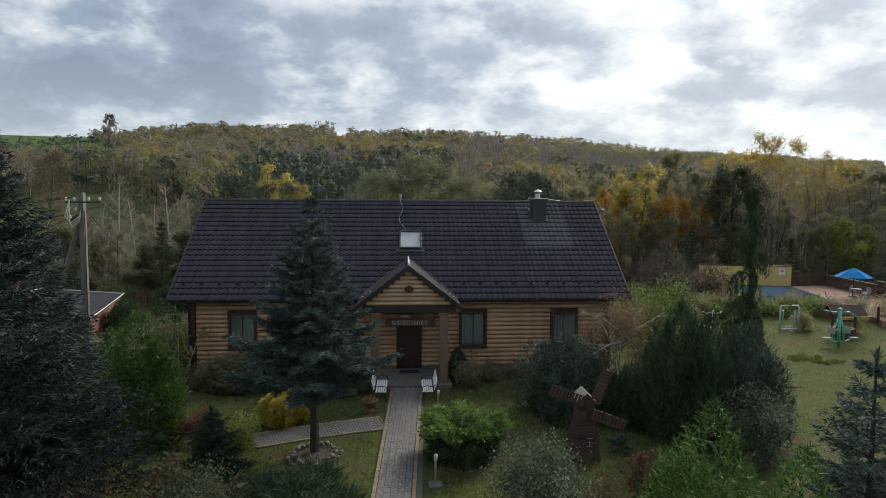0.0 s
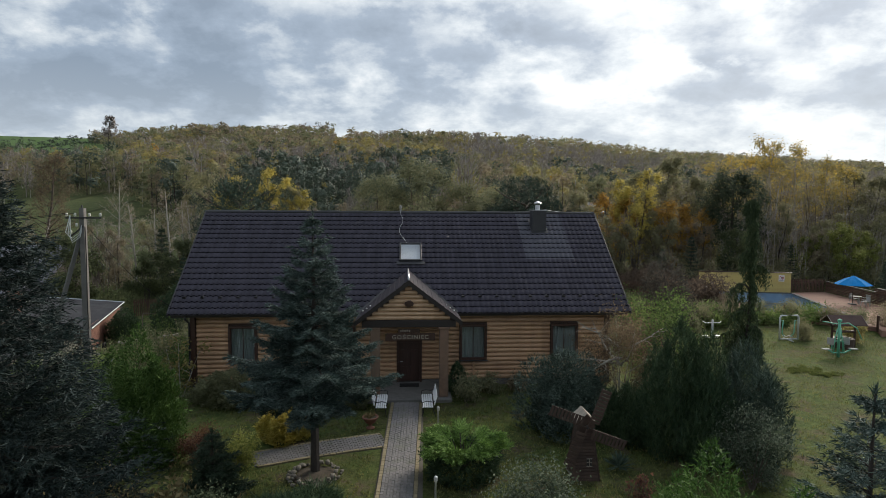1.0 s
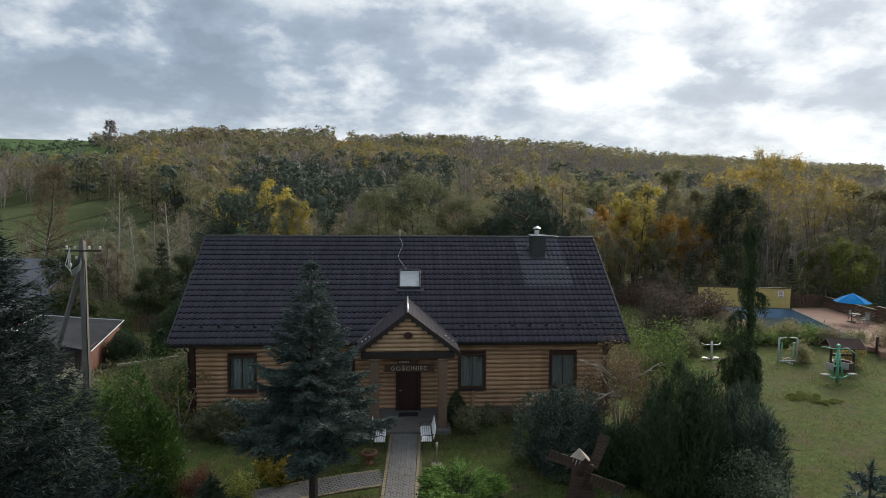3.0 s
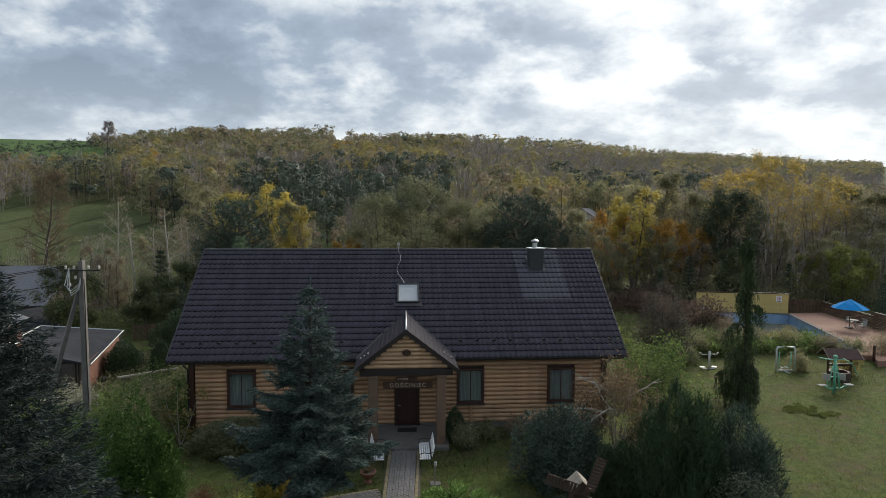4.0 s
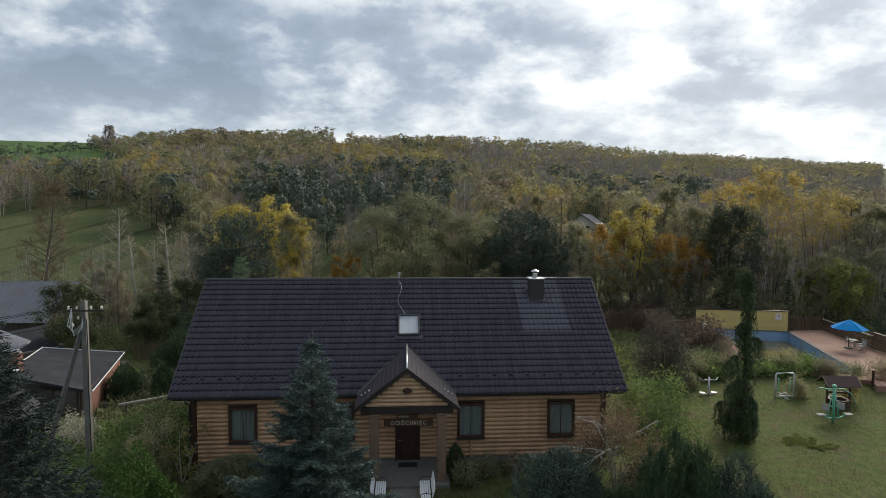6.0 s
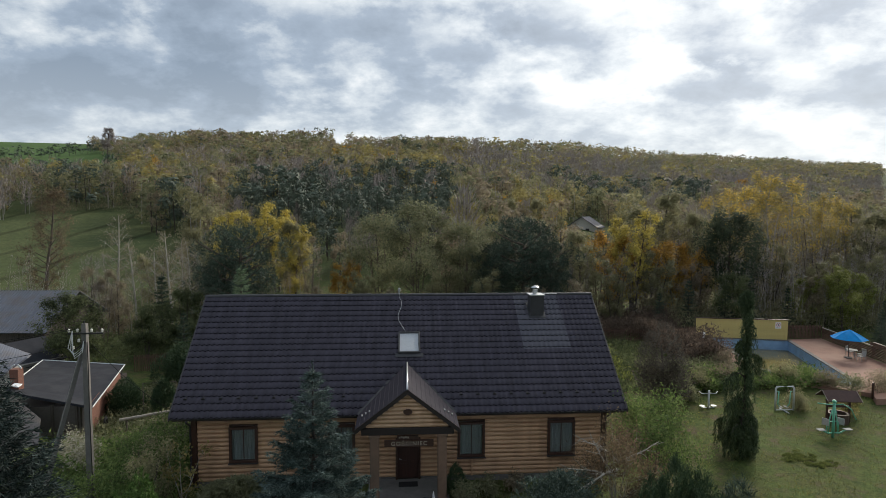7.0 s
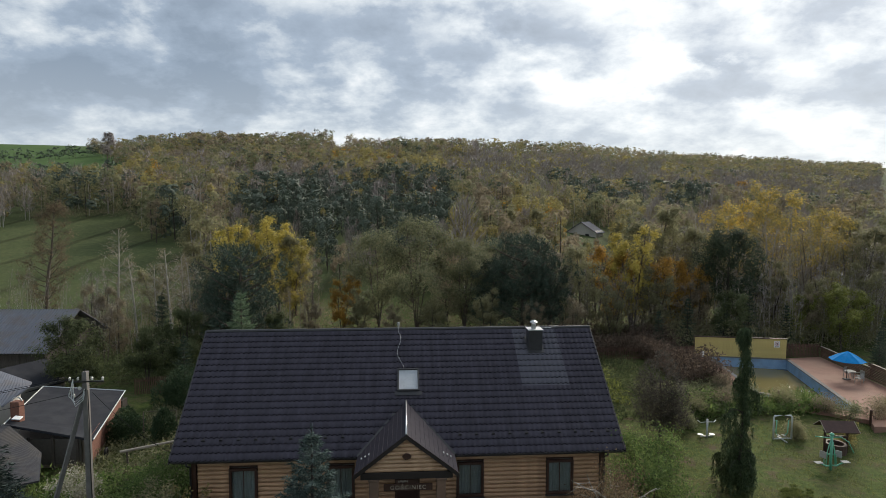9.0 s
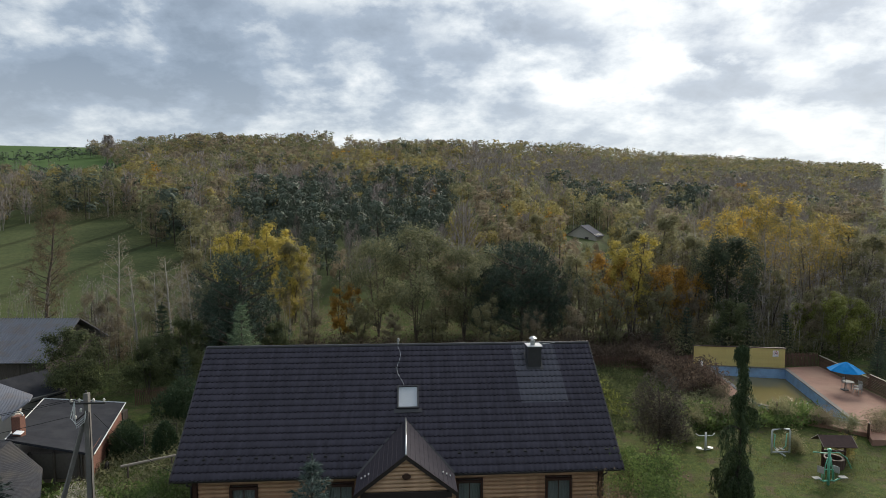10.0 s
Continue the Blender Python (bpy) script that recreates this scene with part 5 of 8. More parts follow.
def shrub(name, label, h, w, leaves, size, leaf, x, y, s, wood="bark", stems=6, **kw):
    a, b = broadleaf(h, w, leaves, size, seed(s), stems=stems, base=0.15, limbs=stems * 4, twigs=3, trunk_r=0.02 + 0.012 * h, **kw)
    return plant(name, label, "shrub", a, b, wood, leaf, x, y, leaf_name="leaves")


shrub("barberry", "low red-brown leafy shrub", 1.1, 1.7, 4200, 0.065, "red_brown", -7.4, -8.5, 31)
shrub("spirea", "yellow-green feathery shrub beside the side path", 1.15, 1.3, 3200, 0.07, "lime", -5.8, -9.0, 32)
shrub("willow_shrub", "silver-green narrow-leaved shrub on the lawn", 1.7, 2.9, 9000, 0.085, "silver", 3.3, -14.3, 33, stems=10)
shrub("oleaster", "silver-leaved bushy shrub by the dark thuja", 2.8, 2.0, 6000, 0.085, "silver", 10.8, -11.5, 34, stems=8)
shrub("privet", "yellow-green leafy bush in the flower bed", 1.7, 1.1, 3000, 0.06, "lime", -7.0, -15.2, 35)
shrub("currant_bush", "dense grey-green leafy bush", 1.55, 2.6, 8000, 0.07, "grey_green", -5.3, -14.8, 36, stems=9)
shrub("dogwood", "loose reddish-twigged shrub with few leaves", 2.3, 3.0, 1300, 0.07, "dry", -7.9, -14.6, 37, stems=14, wood="bark")
shrub("dry_perennial", "dead brown flower stems standing upright", 1.5, 1.1, 2400, 0.06, "olive_brown", 4.9, -14.4, 38, stems=9)
shrub("dry_perennial", "dead brown flower stems standing upright", 1.7, 0.7, 700, 0.10, "red_brown", 6.4, -13.2, 39, stems=6)
shrub("dry_grass", "pale dry grassy stems", 1.4, 2.0, 1800, 0.16, "dry", -6.6, -13.6, 40, stems=9)
shrub("viburnum", "brown thinning shrub with pale bare branches", 4.3, 4.6, 9500, 0.095, "olive_brown", 9.3, -4.3, 41, wood="bark_pale", stems=6)
vib = bpy.data.objects["viburnum"]
vr = seed(411)
for a_, e_, L_ in ((190, 12, 2.6), (205, 4, 2.9), (175, 22, 2.4), (220, 15, 2.2), (160, 30, 2.3), (235, 25, 2.0), (330, 18, 2.0)):
    d_ = np.array([math.cos(radians(a_)) * math.cos(radians(e_)), math.sin(radians(a_)) * math.cos(radians(e_)), math.sin(radians(e_))])
    p_, r_ = limb((0, 0, 2.3 + vr.uniform(-0.3, 0.5)), d_, L_, 0.05, vr, 6, 0.1, 0.9)
    br = Shape().tube(p_, r_, 6, False)
    for k_ in range(2, 6):
        q_, s_ = limb(p_[k_], unit(d_ + vr.normal(size=3) * 0.6), L_ * 0.35, 0.018, vr, 3, 0.1, 0.6)
        br.tube(q_, s_, 4, False)
    part("bare_branch", br, M["bark_pale"], vib, "pale bare branch")
shrub("lilac", "fresh green leafy young tree beside the house", 4.7, 4.4, 10000, 0.125, "green", 12.1, -1.4, 42, stems=7)
shrub("yellow_vine", "tall loose shrub with yellowing leaves", 3.6, 2.6, 3600, 0.10, "yellow_green", -11.9, -1.6, 43, stems=6)
shrub("hazel", "tall loose green shrub by the house corner", 3.0, 3.4, 6000, 0.095, "green", -13.2, 1.0, 44, stems=7)
shrub("hazel", "loose green shrub sloping to the outbuildings", 2.2, 3.4, 5200, 0.095, "green", -14.2, -3.5, 45, stems=7)
shrub("white_bush", "bush covered with white seed heads", 1.9, 2.2, 2200, 0.12, "white_flower", -17.6, 3.2, 46, stems=7)
shrub("white_bush", "bush covered with white seed heads", 1.8, 2.4, 2000, 0.12, "white_flower", -19.2, 4.6, 47, stems=7)
shrub("sapling", "thin sapling with pale stems and yellow leaves", 3.3, 1.6, 500, 0.16, "yellow", -10.6, -1.4, 48, wood="bark_pale", stems=3)
shrub("hydrangea", "low shrub with faded flower heads by the house", 0.8, 1.3, 900, 0.12, "brown", 5.3, -1.3, 49)
shrub("rose_bush", "low leafy shrub by the porch", 1.1, 1.6, 1700, 0.11, "dull_green", 2.6, -2.7, 50)
shrub("rose_bush", "low leafy shrub below the window", 0.8, 1.5, 1200, 0.11, "dull_green", 3.9, -1.6, 51)
plum_w, _ = broadleaf(5.2, 3.6, 10, 0.1, seed(52), stems=1, base=0.25, limbs=18, twigs=4, trunk_r=0.11)
plant("dark_plum", "small round-crowned tree with dark reddish leaves", "tree", plum_w, bush([(1.2, 0.8), (2.0, 1.45), (3.4, 1.75), (4.9, 1.3), (5.8, 0.7), (6.2, 0.15)], 5200, 0.13, seed(53), up=0.45, narrow=0.5, rough=0.22, depth=0.75, lobes=5, plumes=9), "bark_dark", "plum", 17.9, 9.9)
for i, (x, y, h, w, leaf) in enumerate(((19.6, 12.6, 1.5, 2.4, "dull_green"), (22.2, 13.2, 1.8, 2.6, "yellow_green"), (25.0, 14.4, 1.7, 2.6, "brown"), (27.6, 15.0, 1.9, 2.4, "dull_green"), (30.0, 14.2, 1.6, 2.6, "yellow_green"), (32.2, 12.6, 1.4, 2.2, "brown"),
                                        (27.2, 8.9, 1.3, 1.8, "yellow_green"), (29.8, 7.6, 1.4, 1.6, "yellow"), (27.2, 18.2, 1.6, 2.2, "brown"), (23.6, 10.2, 1.0, 1.8, "dull_green"), (14.4, 6.5, 1.5, 2.0, "green"), (13.6, 3.0, 1.2, 2.2, "green"), (20.5, 11.0, 1.2, 2.0, "dull_green"), (16.0, 20.0, 1.6, 2.6, "lime"), (14.5, 14.5, 1.5, 2.4, "dull_green"), (33.0, 11.3, 1.7, 2.2, "dull_green"), (34.9, 11.0, 1.9, 2.2, "brown"), (36.5, 11.8, 1.6, 2.0, "yellow_green"), (38.2, 12.6, 1.2, 1.8, "dull_green"))):
    shrub("border_shrub", "autumn border shrub between lawn and pool" if x > 18 else "leafy shrub behind the house corner", h, w, 2200, 0.10, leaf, x, y, 60 + i, stems=5)


def weeping(h, rng):
    """A weeping spruce: a thin leader with a nodding tip, hanging shoots close round it, a few drooping arms and a skirt."""
    wood = Shape()
    q = np.linspace(0, 1, 10)
    pts = np.stack([0.12 * np.sin(q * 3.0), 0.1 * np.sin(q * 5), h * q], 1)
    pts = np.concatenate([pts, pts[-1] + [(-0.16, 0, 0.05), (-0.34, 0, -0.1), (-0.42, 0, -0.42)]])
    wood.tube(pts, np.concatenate([np.linspace(0.13, 0.03, 10), [0.025, 0.02, 0.012]]), 7, False)
    B, D = [], []

    def strand(p, away, L):
        t = np.linspace(0, 1, max(8, int(L * 13)))
        c = np.array(p) + np.stack([away[0] * np.minimum(1, t * 3), away[1] * np.minimum(1, t * 3), 0.1 * np.sin(np.minimum(t * 4, 3.1)) - L * np.clip(t - 0.1, 0, 1)], 1)
        c = c[c[:, 2] > 0.06]
        if len(c) > 2:
            B.append(c)
            D.append(np.tile([0, 0, -1.0], (len(c), 1)) + rng.normal(size=(len(c), 3)) * 0.35)

    for i in range(230):
        s_ = rng.uniform(0.06, 1.0)
        k = s_ * (len(pts) - 1)
        j = min(int(k), len(pts) - 2)
        p = pts[j] + (pts[j + 1] - pts[j]) * (k - j)
        az, out_ = rng.uniform(0, 6.283), rng.uniform(0.04, 1.0) * (0.14 + 0.56 * (1 - s_) ** 0.9)
        strand(p, (math.cos(az) * out_, math.sin(az) * out_), rng.uniform(0.6, 1.7) * (1.1 - 0.6 * s_))
    arms = [(4.6, 188, 1.15, 1.7), (3.2, 200, 1.35, 1.3), (5.6, 5, 1.1, 1.4), (6.4, 175, 0.5, 1.2)]
    arms += [(rng.uniform(1.3, 2.4), a, rng.uniform(0.8, 1.6) if 100 < a < 280 else rng.uniform(0.5, 0.9), 1.8) for a in range(0, 360, 30)]
    for z, a, reach, L in arms:
        o = np.array([math.cos(radians(a)), math.sin(radians(a)), 0.0])
        t = np.linspace(0, 1, 6)[:, None]
        bow = [0, 0, z] + o * reach * t + np.array([0, 0, 1.0]) * (0.35 * np.sin(t * 2.6) - 0.35 * t * t)
        wood.tube(bow, np.linspace(0.045, 0.012, 6), 5, False)
        for _ in range(12):
            u = rng.uniform(0.35, 1.0) * 5
            j = min(int(u), 4)
            strand(bow[j] + (bow[j + 1] - bow[j]) * (u - j), rng.normal(size=2) * 0.12, L * rng.uniform(0.5, 1.0))
    B, D = np.concatenate(B), unit(np.concatenate(D))
    return wood, join([slivers(B + rng.normal(size=B.shape) * 0.045, unit(D + rng.normal(size=D.shape) * 0.3), 0.22, 0.04, rng) for _ in range(5)])


w_, l_ = weeping(9.35, seed(90))
plant("weeping_spruce", "narrow weeping spruce with a nodding tip and drooping arms", "spruce", w_, l_, "bark_dark", "weeping", 18.9, 1.95)

# yucca
yb = np.zeros((70, 3)) + [0, 0, 0.1]
ya = seed(91)
az, elv = ya.uniform(0, 6.283, 70), ya.uniform(0.15, 1.4, 70)
yd = np.stack([np.cos(az) * np.cos(elv), np.sin(az) * np.cos(elv), np.sin(elv)], 1)
plant("yucca", "grey-green spiky yucca by the wooden windmill", "yucca", None, blades(yb, yd, 0.62, 0.05, ya, 0.08), "bark", "juniper_grey", 7.1, -9.9, leaf_name="leaves")


# grass blades over the near lawns
def lawn(n, xr, yr, s):
    rng = seed(s)
    x, y = rng.uniform(*xr, n), rng.uniform(*yr, n)
    path_ = (x > -1.25) & (x < 0.75) & (y < -2.6)
    side_ = (y > -9.2) & (y < -6.0) & (x < -0.8) & (x > -6.2) & (np.abs(y + 6.9 + (-0.95 - x) * 0.33) < 0.95)
    inside = (x > -10.7) & (x < 10.4) & (y > -0.3) & (y < 13)
    patch = np.sin(x * 0.9 + 1.7 * np.sin(y * 0.6)) * np.sin(y * 1.1 + np.sin(x * 0.7)) + rng.normal(size=n) * 0.5
    k = ~path_ & ~side_ & ~inside & (patch > -0.35)
    x, y = x[k], y[k]
    b = np.stack([x, y, ground(x, y) - 0.01], 1)
    d = unit(rng.normal(size=b.shape) * 0.5 + [0, 0, 1])
    return slivers(b, d, rng.uniform(0.04, 0.15, len(x)), 0.05, rng)


def clods(s):
    """Dark raised tufts of moss and torn turf."""
    rng = seed(s)
    cx = np.concatenate([rng.normal(22.0, 0.55, 30), rng.normal(22.9, 0.5, 20)])
    cy = np.concatenate([rng.normal(1.5, 0.35, 30), rng.normal(0.6, 0.22, 20)])
    rr = np.concatenate([rng.uniform(0.06, 0.16, 50)])
    k = np.repeat(np.arange(len(cx)), 60)
    a, q = rng.uniform(0, 6.283, len(k)), np.sqrt(rng.uniform(0, 1, len(k)))
    x, y = cx[k] + 1.7 * rr[k] * q * np.cos(a), cy[k] + rr[k] * q * np.sin(a)
    b = np.stack([x, y, ground(x, y) + rr[k] * 0.28 * (1 - q)], 1)
    return slivers(b, unit(rng.normal(size=b.shape) * 0.7 + [0, 0, 0.8]), 0.11, 0.045, rng)


tagged(new("turf_clods", fast_mesh("turf_clods", *clods(5), M["moss"])), "dark green tufts of moss and torn turf on the lawn", "turf", kind="stuff")
tagged(new("grass", fast_mesh("grass", *join([lawn(36000, (-9, 9), (-17, -1), 1), lawn(36000, (8, 34), (-14, 12), 2), lawn(12000, (-24, -9), (-8, 16), 3), lawn(7000, (10, 26), (12, 30), 4)]), M["grass"])), "short uneven lawn grass with thin patches", "grass", kind="stuff")


# ---- garden things ----
def bench():
    b = thing("garden_bench", "white-slatted garden bench with black iron ends beside the path", "bench", "benches by the porch")
    for i in range(5):
        part("seat_slat", Shape().box((0.06 + 0.095 * i, 0, 0.44), (0.08, 1.75, 0.03), 0.008), M["white_paint"], b)
    for i in range(4):
        part("back_slat", Shape().box((0.55 + 0.03 * i, 0, 0.56 + 0.11 * i), (0.028, 1.75, 0.085), 0.008, pose(0, 0, 0, 0, 12, 0)), M["white_paint"], b)
    for s in (-0.78, 0.78):
        part("iron_end", Shape().tube([(0.02, s, 0), (0.07, s, 0.25), (0.03, s, 0.42), (0.30, s, 0.41), (0.52, s, 0.43), (0.60, s, 0.7), (0.68, s, 0.96)], 0.02, 6)
             .tube([(0.46, s, 0.42), (0.52, s, 0.2), (0.60, s, 0.0)], 0.02, 6).tube([(0.04, s, 0.42), (0.02, s, 0.62), (0.2, s, 0.68), (0.45, s, 0.64), (0.60, s, 0.70)], 0.018, 6), M["black"], b, "black cast-iron bench end")
    return b


bn = bench()
bn.matrix_basis = pose(0.56, -3.75, gz(0.8, -4), 0, 0, 0)
copy_thing(bn, pose(-0.92, -3.75, gz(-1, -4), 0, 0, 180))

u = thing("flower_urn", "terracotta urn with withered plants beside the path", "urn", at=(-1.55, -5.7, gz(-1.55, -5.7)))
part("bowl", Shape().lathe([(0.16, 0), (0.17, 0.05), (0.07, 0.10), (0.07, 0.18), (0.2, 0.26), (0.30, 0.42), (0.33, 0.46), (0.33, 0.5), (0.28, 0.5), (0.26, 0.44)], n=20), M["clay"], u, smooth=True)
part("soil", Shape().lathe([(0.27, 0.43), (0.26, 0.455), (0.05, 0.47)], n=16), M["sand"], u)
rg = seed(101)
part("withered_plant", fast_mesh("withered_plant", *blades(np.tile([0, 0, 0.45], (90, 1)) + rg.normal(size=(90, 3)) * [0.1, 0.1, 0.02], unit(rg.normal(size=(90, 3)) * 0.6 + [0, 0, 0.8]), 0.22, 0.05, rg), M["dry"]), M["dry"], u)


def lamp_post(x, y):
    b = thing("path_lamp", "slim steel bollard lamp with a glass head on a concrete pad", "lamp", "lamps along the path", at=(x, y, gz(x, y)))
    part("pad", Shape().box((0, 0, 0.02), (0.42, 0.34, 0.07), 0.015), M["concrete"], b)
    part("post", Shape().lathe([(0.035, 0.05), (0.035, 0.78)], n=12), M["steel"], b)
    part("glass_head", Shape().lathe([(0.048, 0.78), (0.05, 0.90)], n=12), M["porcelain"], b)
    part("cap", Shape().lathe([(0.06, 0.90), (0.06, 0.92), (0.03, 0.95)], n=12), M["steel"], b)
    for k in (0.81, 0.84, 0.87):
        part("louvre", Shape().lathe([(0.056, k), (0.058, k + 0.008)], n=12), M["steel"], b)


lamp_post(0.76, -11.95)
lamp_post(1.17, -6.0)

rg = seed(103)


def boulder(rng, r):
    bm = bmesh.new()
    bmesh.ops.create_icosphere(bm, subdivisions=2, radius=1)
    sc = rng.uniform(0.7, 1.25, 3) * r
    ph = rng.uniform(0, 6, 3)
    for v in bm.verts:
        k = 1 + 0.16 * math.sin(3 * v.co.x + ph[0]) * math.sin(3 * v.co.y + ph[1]) + 0.08 * math.sin(6 * v.co.z + ph[2])
        v.co = Vector((v.co.x * sc[0] * k, v.co.y * sc[1] * k, v.co.z * sc[2] * 0.7 * k))
    me = bpy.data.meshes.new("stone")
    bm.to_mesh(me)
    bm.free()
    me.materials.append(M["stone"])
    me.polygons.foreach_set("use_smooth", [True] * len(me.polygons))
    return me


rocks = [boulder(rg, 0.12) for _ in range(5)]
for i in range(44):
    a = i * 6.283 / 22 + rg.uniform(-0.08, 0.08)
    r = rg.uniform(0.80, 0.92) if i < 22 else rg.uniform(0.62, 0.80)
    o = new("stone", rocks[i % 5])
    x, y = -3.12 + r * math.cos(a), -9.75 + r * math.sin(a)
    s = rg.uniform(0.45, 0.95)
    o.matrix_basis = pose(x, y, gz(x, y) + (0.05 if i < 22 else 0.13), rg.uniform(-20, 20), rg.uniform(-20, 20), rg.uniform(0, 360)) @ Matrix.Diagonal((s, s, s, 1))
    tagged(o, "rounded field stone laid in a ring round the spruce", "stone", "stone ring")

solid("soil_mound", Shape().lathe([(0.85, -0.05), (0.7, 0.02), (0.4, 0.06), (0.02, 0.08)], (-3.12, -9.75, gz(-3.12, -9.75)), 24), M["soil"], "low mound of dark soil inside the stone ring", "soil", kind="structure", smooth=True)

# wooden windmill
def windmill(x, y, rz):
    b = thing("toy_windmill", "brown wooden garden windmill with slatted sails", "windmill", at=(x, y, gz(x, y)), rz=rz)
    H, r0, r1 = 1.75, 0.43, 0.22
    part("core", Shape().prism([(-r0 + 0.03, 0), (r0 - 0.03, 0), (r1 - 0.02, H), (-r1 + 0.02, H)], (0, -r0 * 0.6, 0), (1, 0, 0), (0, 0, 1), (0, r0 * 1.2, 0)), M["mill"], b)
    n = 17
    for i in range(n):
        z, q = (i + 0.5) * H / n, (i + 0.5) / n
        r = r0 + (r1 - r0) * q
        for a in range(4):
            p = pose(0, 0, 0, 0, 0, 90 * a)
            o = part("board", Shape().box((0, -r - 0.006, z), (2 * r + 0.02, 0.022, H / n * 0.86), 0.006, pose(0, 0, 0, -9)), M["mill"], b)
            o.matrix_basis = p
    for sx in (-1, 1):
        for sy in (-1, 1):
            part("corner_batten", Shape().tube([(sx * r0 * 1.02, sy * r0 * 1.02, 0), (sx * r1 * 1.04, sy * r1 * 1.04, H)], 0.03, 4), M["mill"], b)
    wf = part("window", Shape().box((0.10, -0.40, 0.62), (0.17, 0.03, 0.26), 0.006), M["black"], b, "tiny dark window with a pale frame")
    for c, s in (((0.10, -0.42, 0.62), (0.015, 0.012, 0.24)), ((0.10, -0.42, 0.62), (0.17, 0.012, 0.015)), ((0.10, -0.42, 0.745), (0.19, 0.012, 0.02)), ((0.10, -0.42, 0.495), (0.19, 0.012, 0.02))):
        part("glazing_bar", Shape().box(c, s, 0.003), M["mill_roof"], wf)
    part("cap", Shape().prism([(-0.27, 1.75), (0.27, 1.75), (0.27, 1.93), (0, 2.20), (-0.27, 1.93)], (0, -0.34, 0), (1, 0, 0), (0, 0, 1), (0, 0.66, 0)), M["mill"], b)
    for sg in (-1, 1):
        for k in range(5):
            part("cap_board", Shape().box((0, 0, 0), (0.42, 0.145, 0.02), 0.005), M["mill_roof"], b, "bleached roof board" if k == 0 else "").matrix_basis = pose(sg * 0.16, -0.32 + 0.155 * k, 2.08, 0, sg * 45, 0)
    hub = part("sail_hub", Shape().lathe([(0.05, 0), (0.06, 0.08), (0.03, 0.12)], n=10), M["black"], b)
    hub.matrix_basis = pose(0, -0.38, 1.80, 90)
    for a in range(4):
        sail = part("sail", Shape().box((0, 0.55, 0.02), (0.04, 1.15, 0.03), 0.006), M["mill"], hub, "slatted wooden sail" if a == 0 else "")
        sail.matrix_basis = pose(0, 0, 0.08, 0, 0, 90 * a - 20)
        lat = Shape().box((0.30, 0.78, 0.02), (0.03, 1.15, 0.025), 0.005)
        for k in range(10):
            lat.box((0.15, 0.25 + 0.118 * k, 0.035), (0.34, 0.09, 0.014), 0.004)
        sail.data = Shape.mesh(lat.box((0, 0.68, 0.02), (0.04, 1.42, 0.03), 0.006), "sail", M["mill"])
    return b


windmill(5.75, -10.2, -2)


# ---- outdoor gym, well ----
def tube_part(name, pts, r, mate, parent, label=""):
    return part(name, Shape().tube(pts, r, 8), M[mate], parent, label, True)


g = thing("waist_twister", "grey steel twisting exerciser on the lawn", "gym machine", "outdoor gym", at=(21.1, 9.5, gz(21.1, 9.5)))
tube_part("post", [(0, 0, 0), (0, 0, 1.3)], 0.07, "grey_paint", g)
tube_part("handlebar", [(-0.68, 0.1, 1.22), (-0.5, 0, 1.08), (0, 0, 1.1), (0.5, 0, 1.08), (0.68, 0.1, 1.2)], 0.025, "grey_paint", g)
for s in (-0.42, 0.42):
    part("turntable", Shape().lathe([(0.04, 0.05), (0.04, 0.14), (0.19, 0.15), (0.19, 0.18)], (s, 0.1, 0), 14), M["grey_paint"], g)
part("base_bar", Shape().box((0, 0.08, 0.05), (0.9, 0.08, 0.06), 0.01), M["grey_paint"], g)

g = thing("air_walker", "grey steel walking exerciser with green hanging legs", "gym machine", "outdoor gym", at=(26.15, 8.8, gz(26.15, 8.8)))
tube_part("frame", [(-0.66, 0, 0.05), (-0.66, 0, 1.62), (-0.58, 0, 1.74), (0, 0, 1.78), (0.58, 0, 1.74), (0.66, 0, 1.62), (0.66, 0, 0.05)], 0.065, "grey_paint", g)
tube_part("bottom_bar", [(-0.66, 0, 0.12), (0.66, 0, 0.12)], 0.05, "grey_paint", g)
tube_part("cross_foot", [(0, -0.5, 0.05), (0, 0.5, 0.05)], 0.05, "grey_paint", g)
for s in (-0.42, 0.42):
    tube_part("swing_leg", [(s, 0.02, 1.4), (s * 1.02, 0.08, 0.5), (s * 0.6, 0.1, 0.3)], 0.035, "green_paint", g, "mint green hanging leg")
    part("foot_plate", Shape().box((s * 0.45, 0.12, 0.29), (0.18, 0.36, 0.03), 0.01), M["plastic"], g)
    tube_part("handle", [(s, 0, 1.4), (s * 1.35, 0.1, 1.38)], 0.025, "green_paint", g)

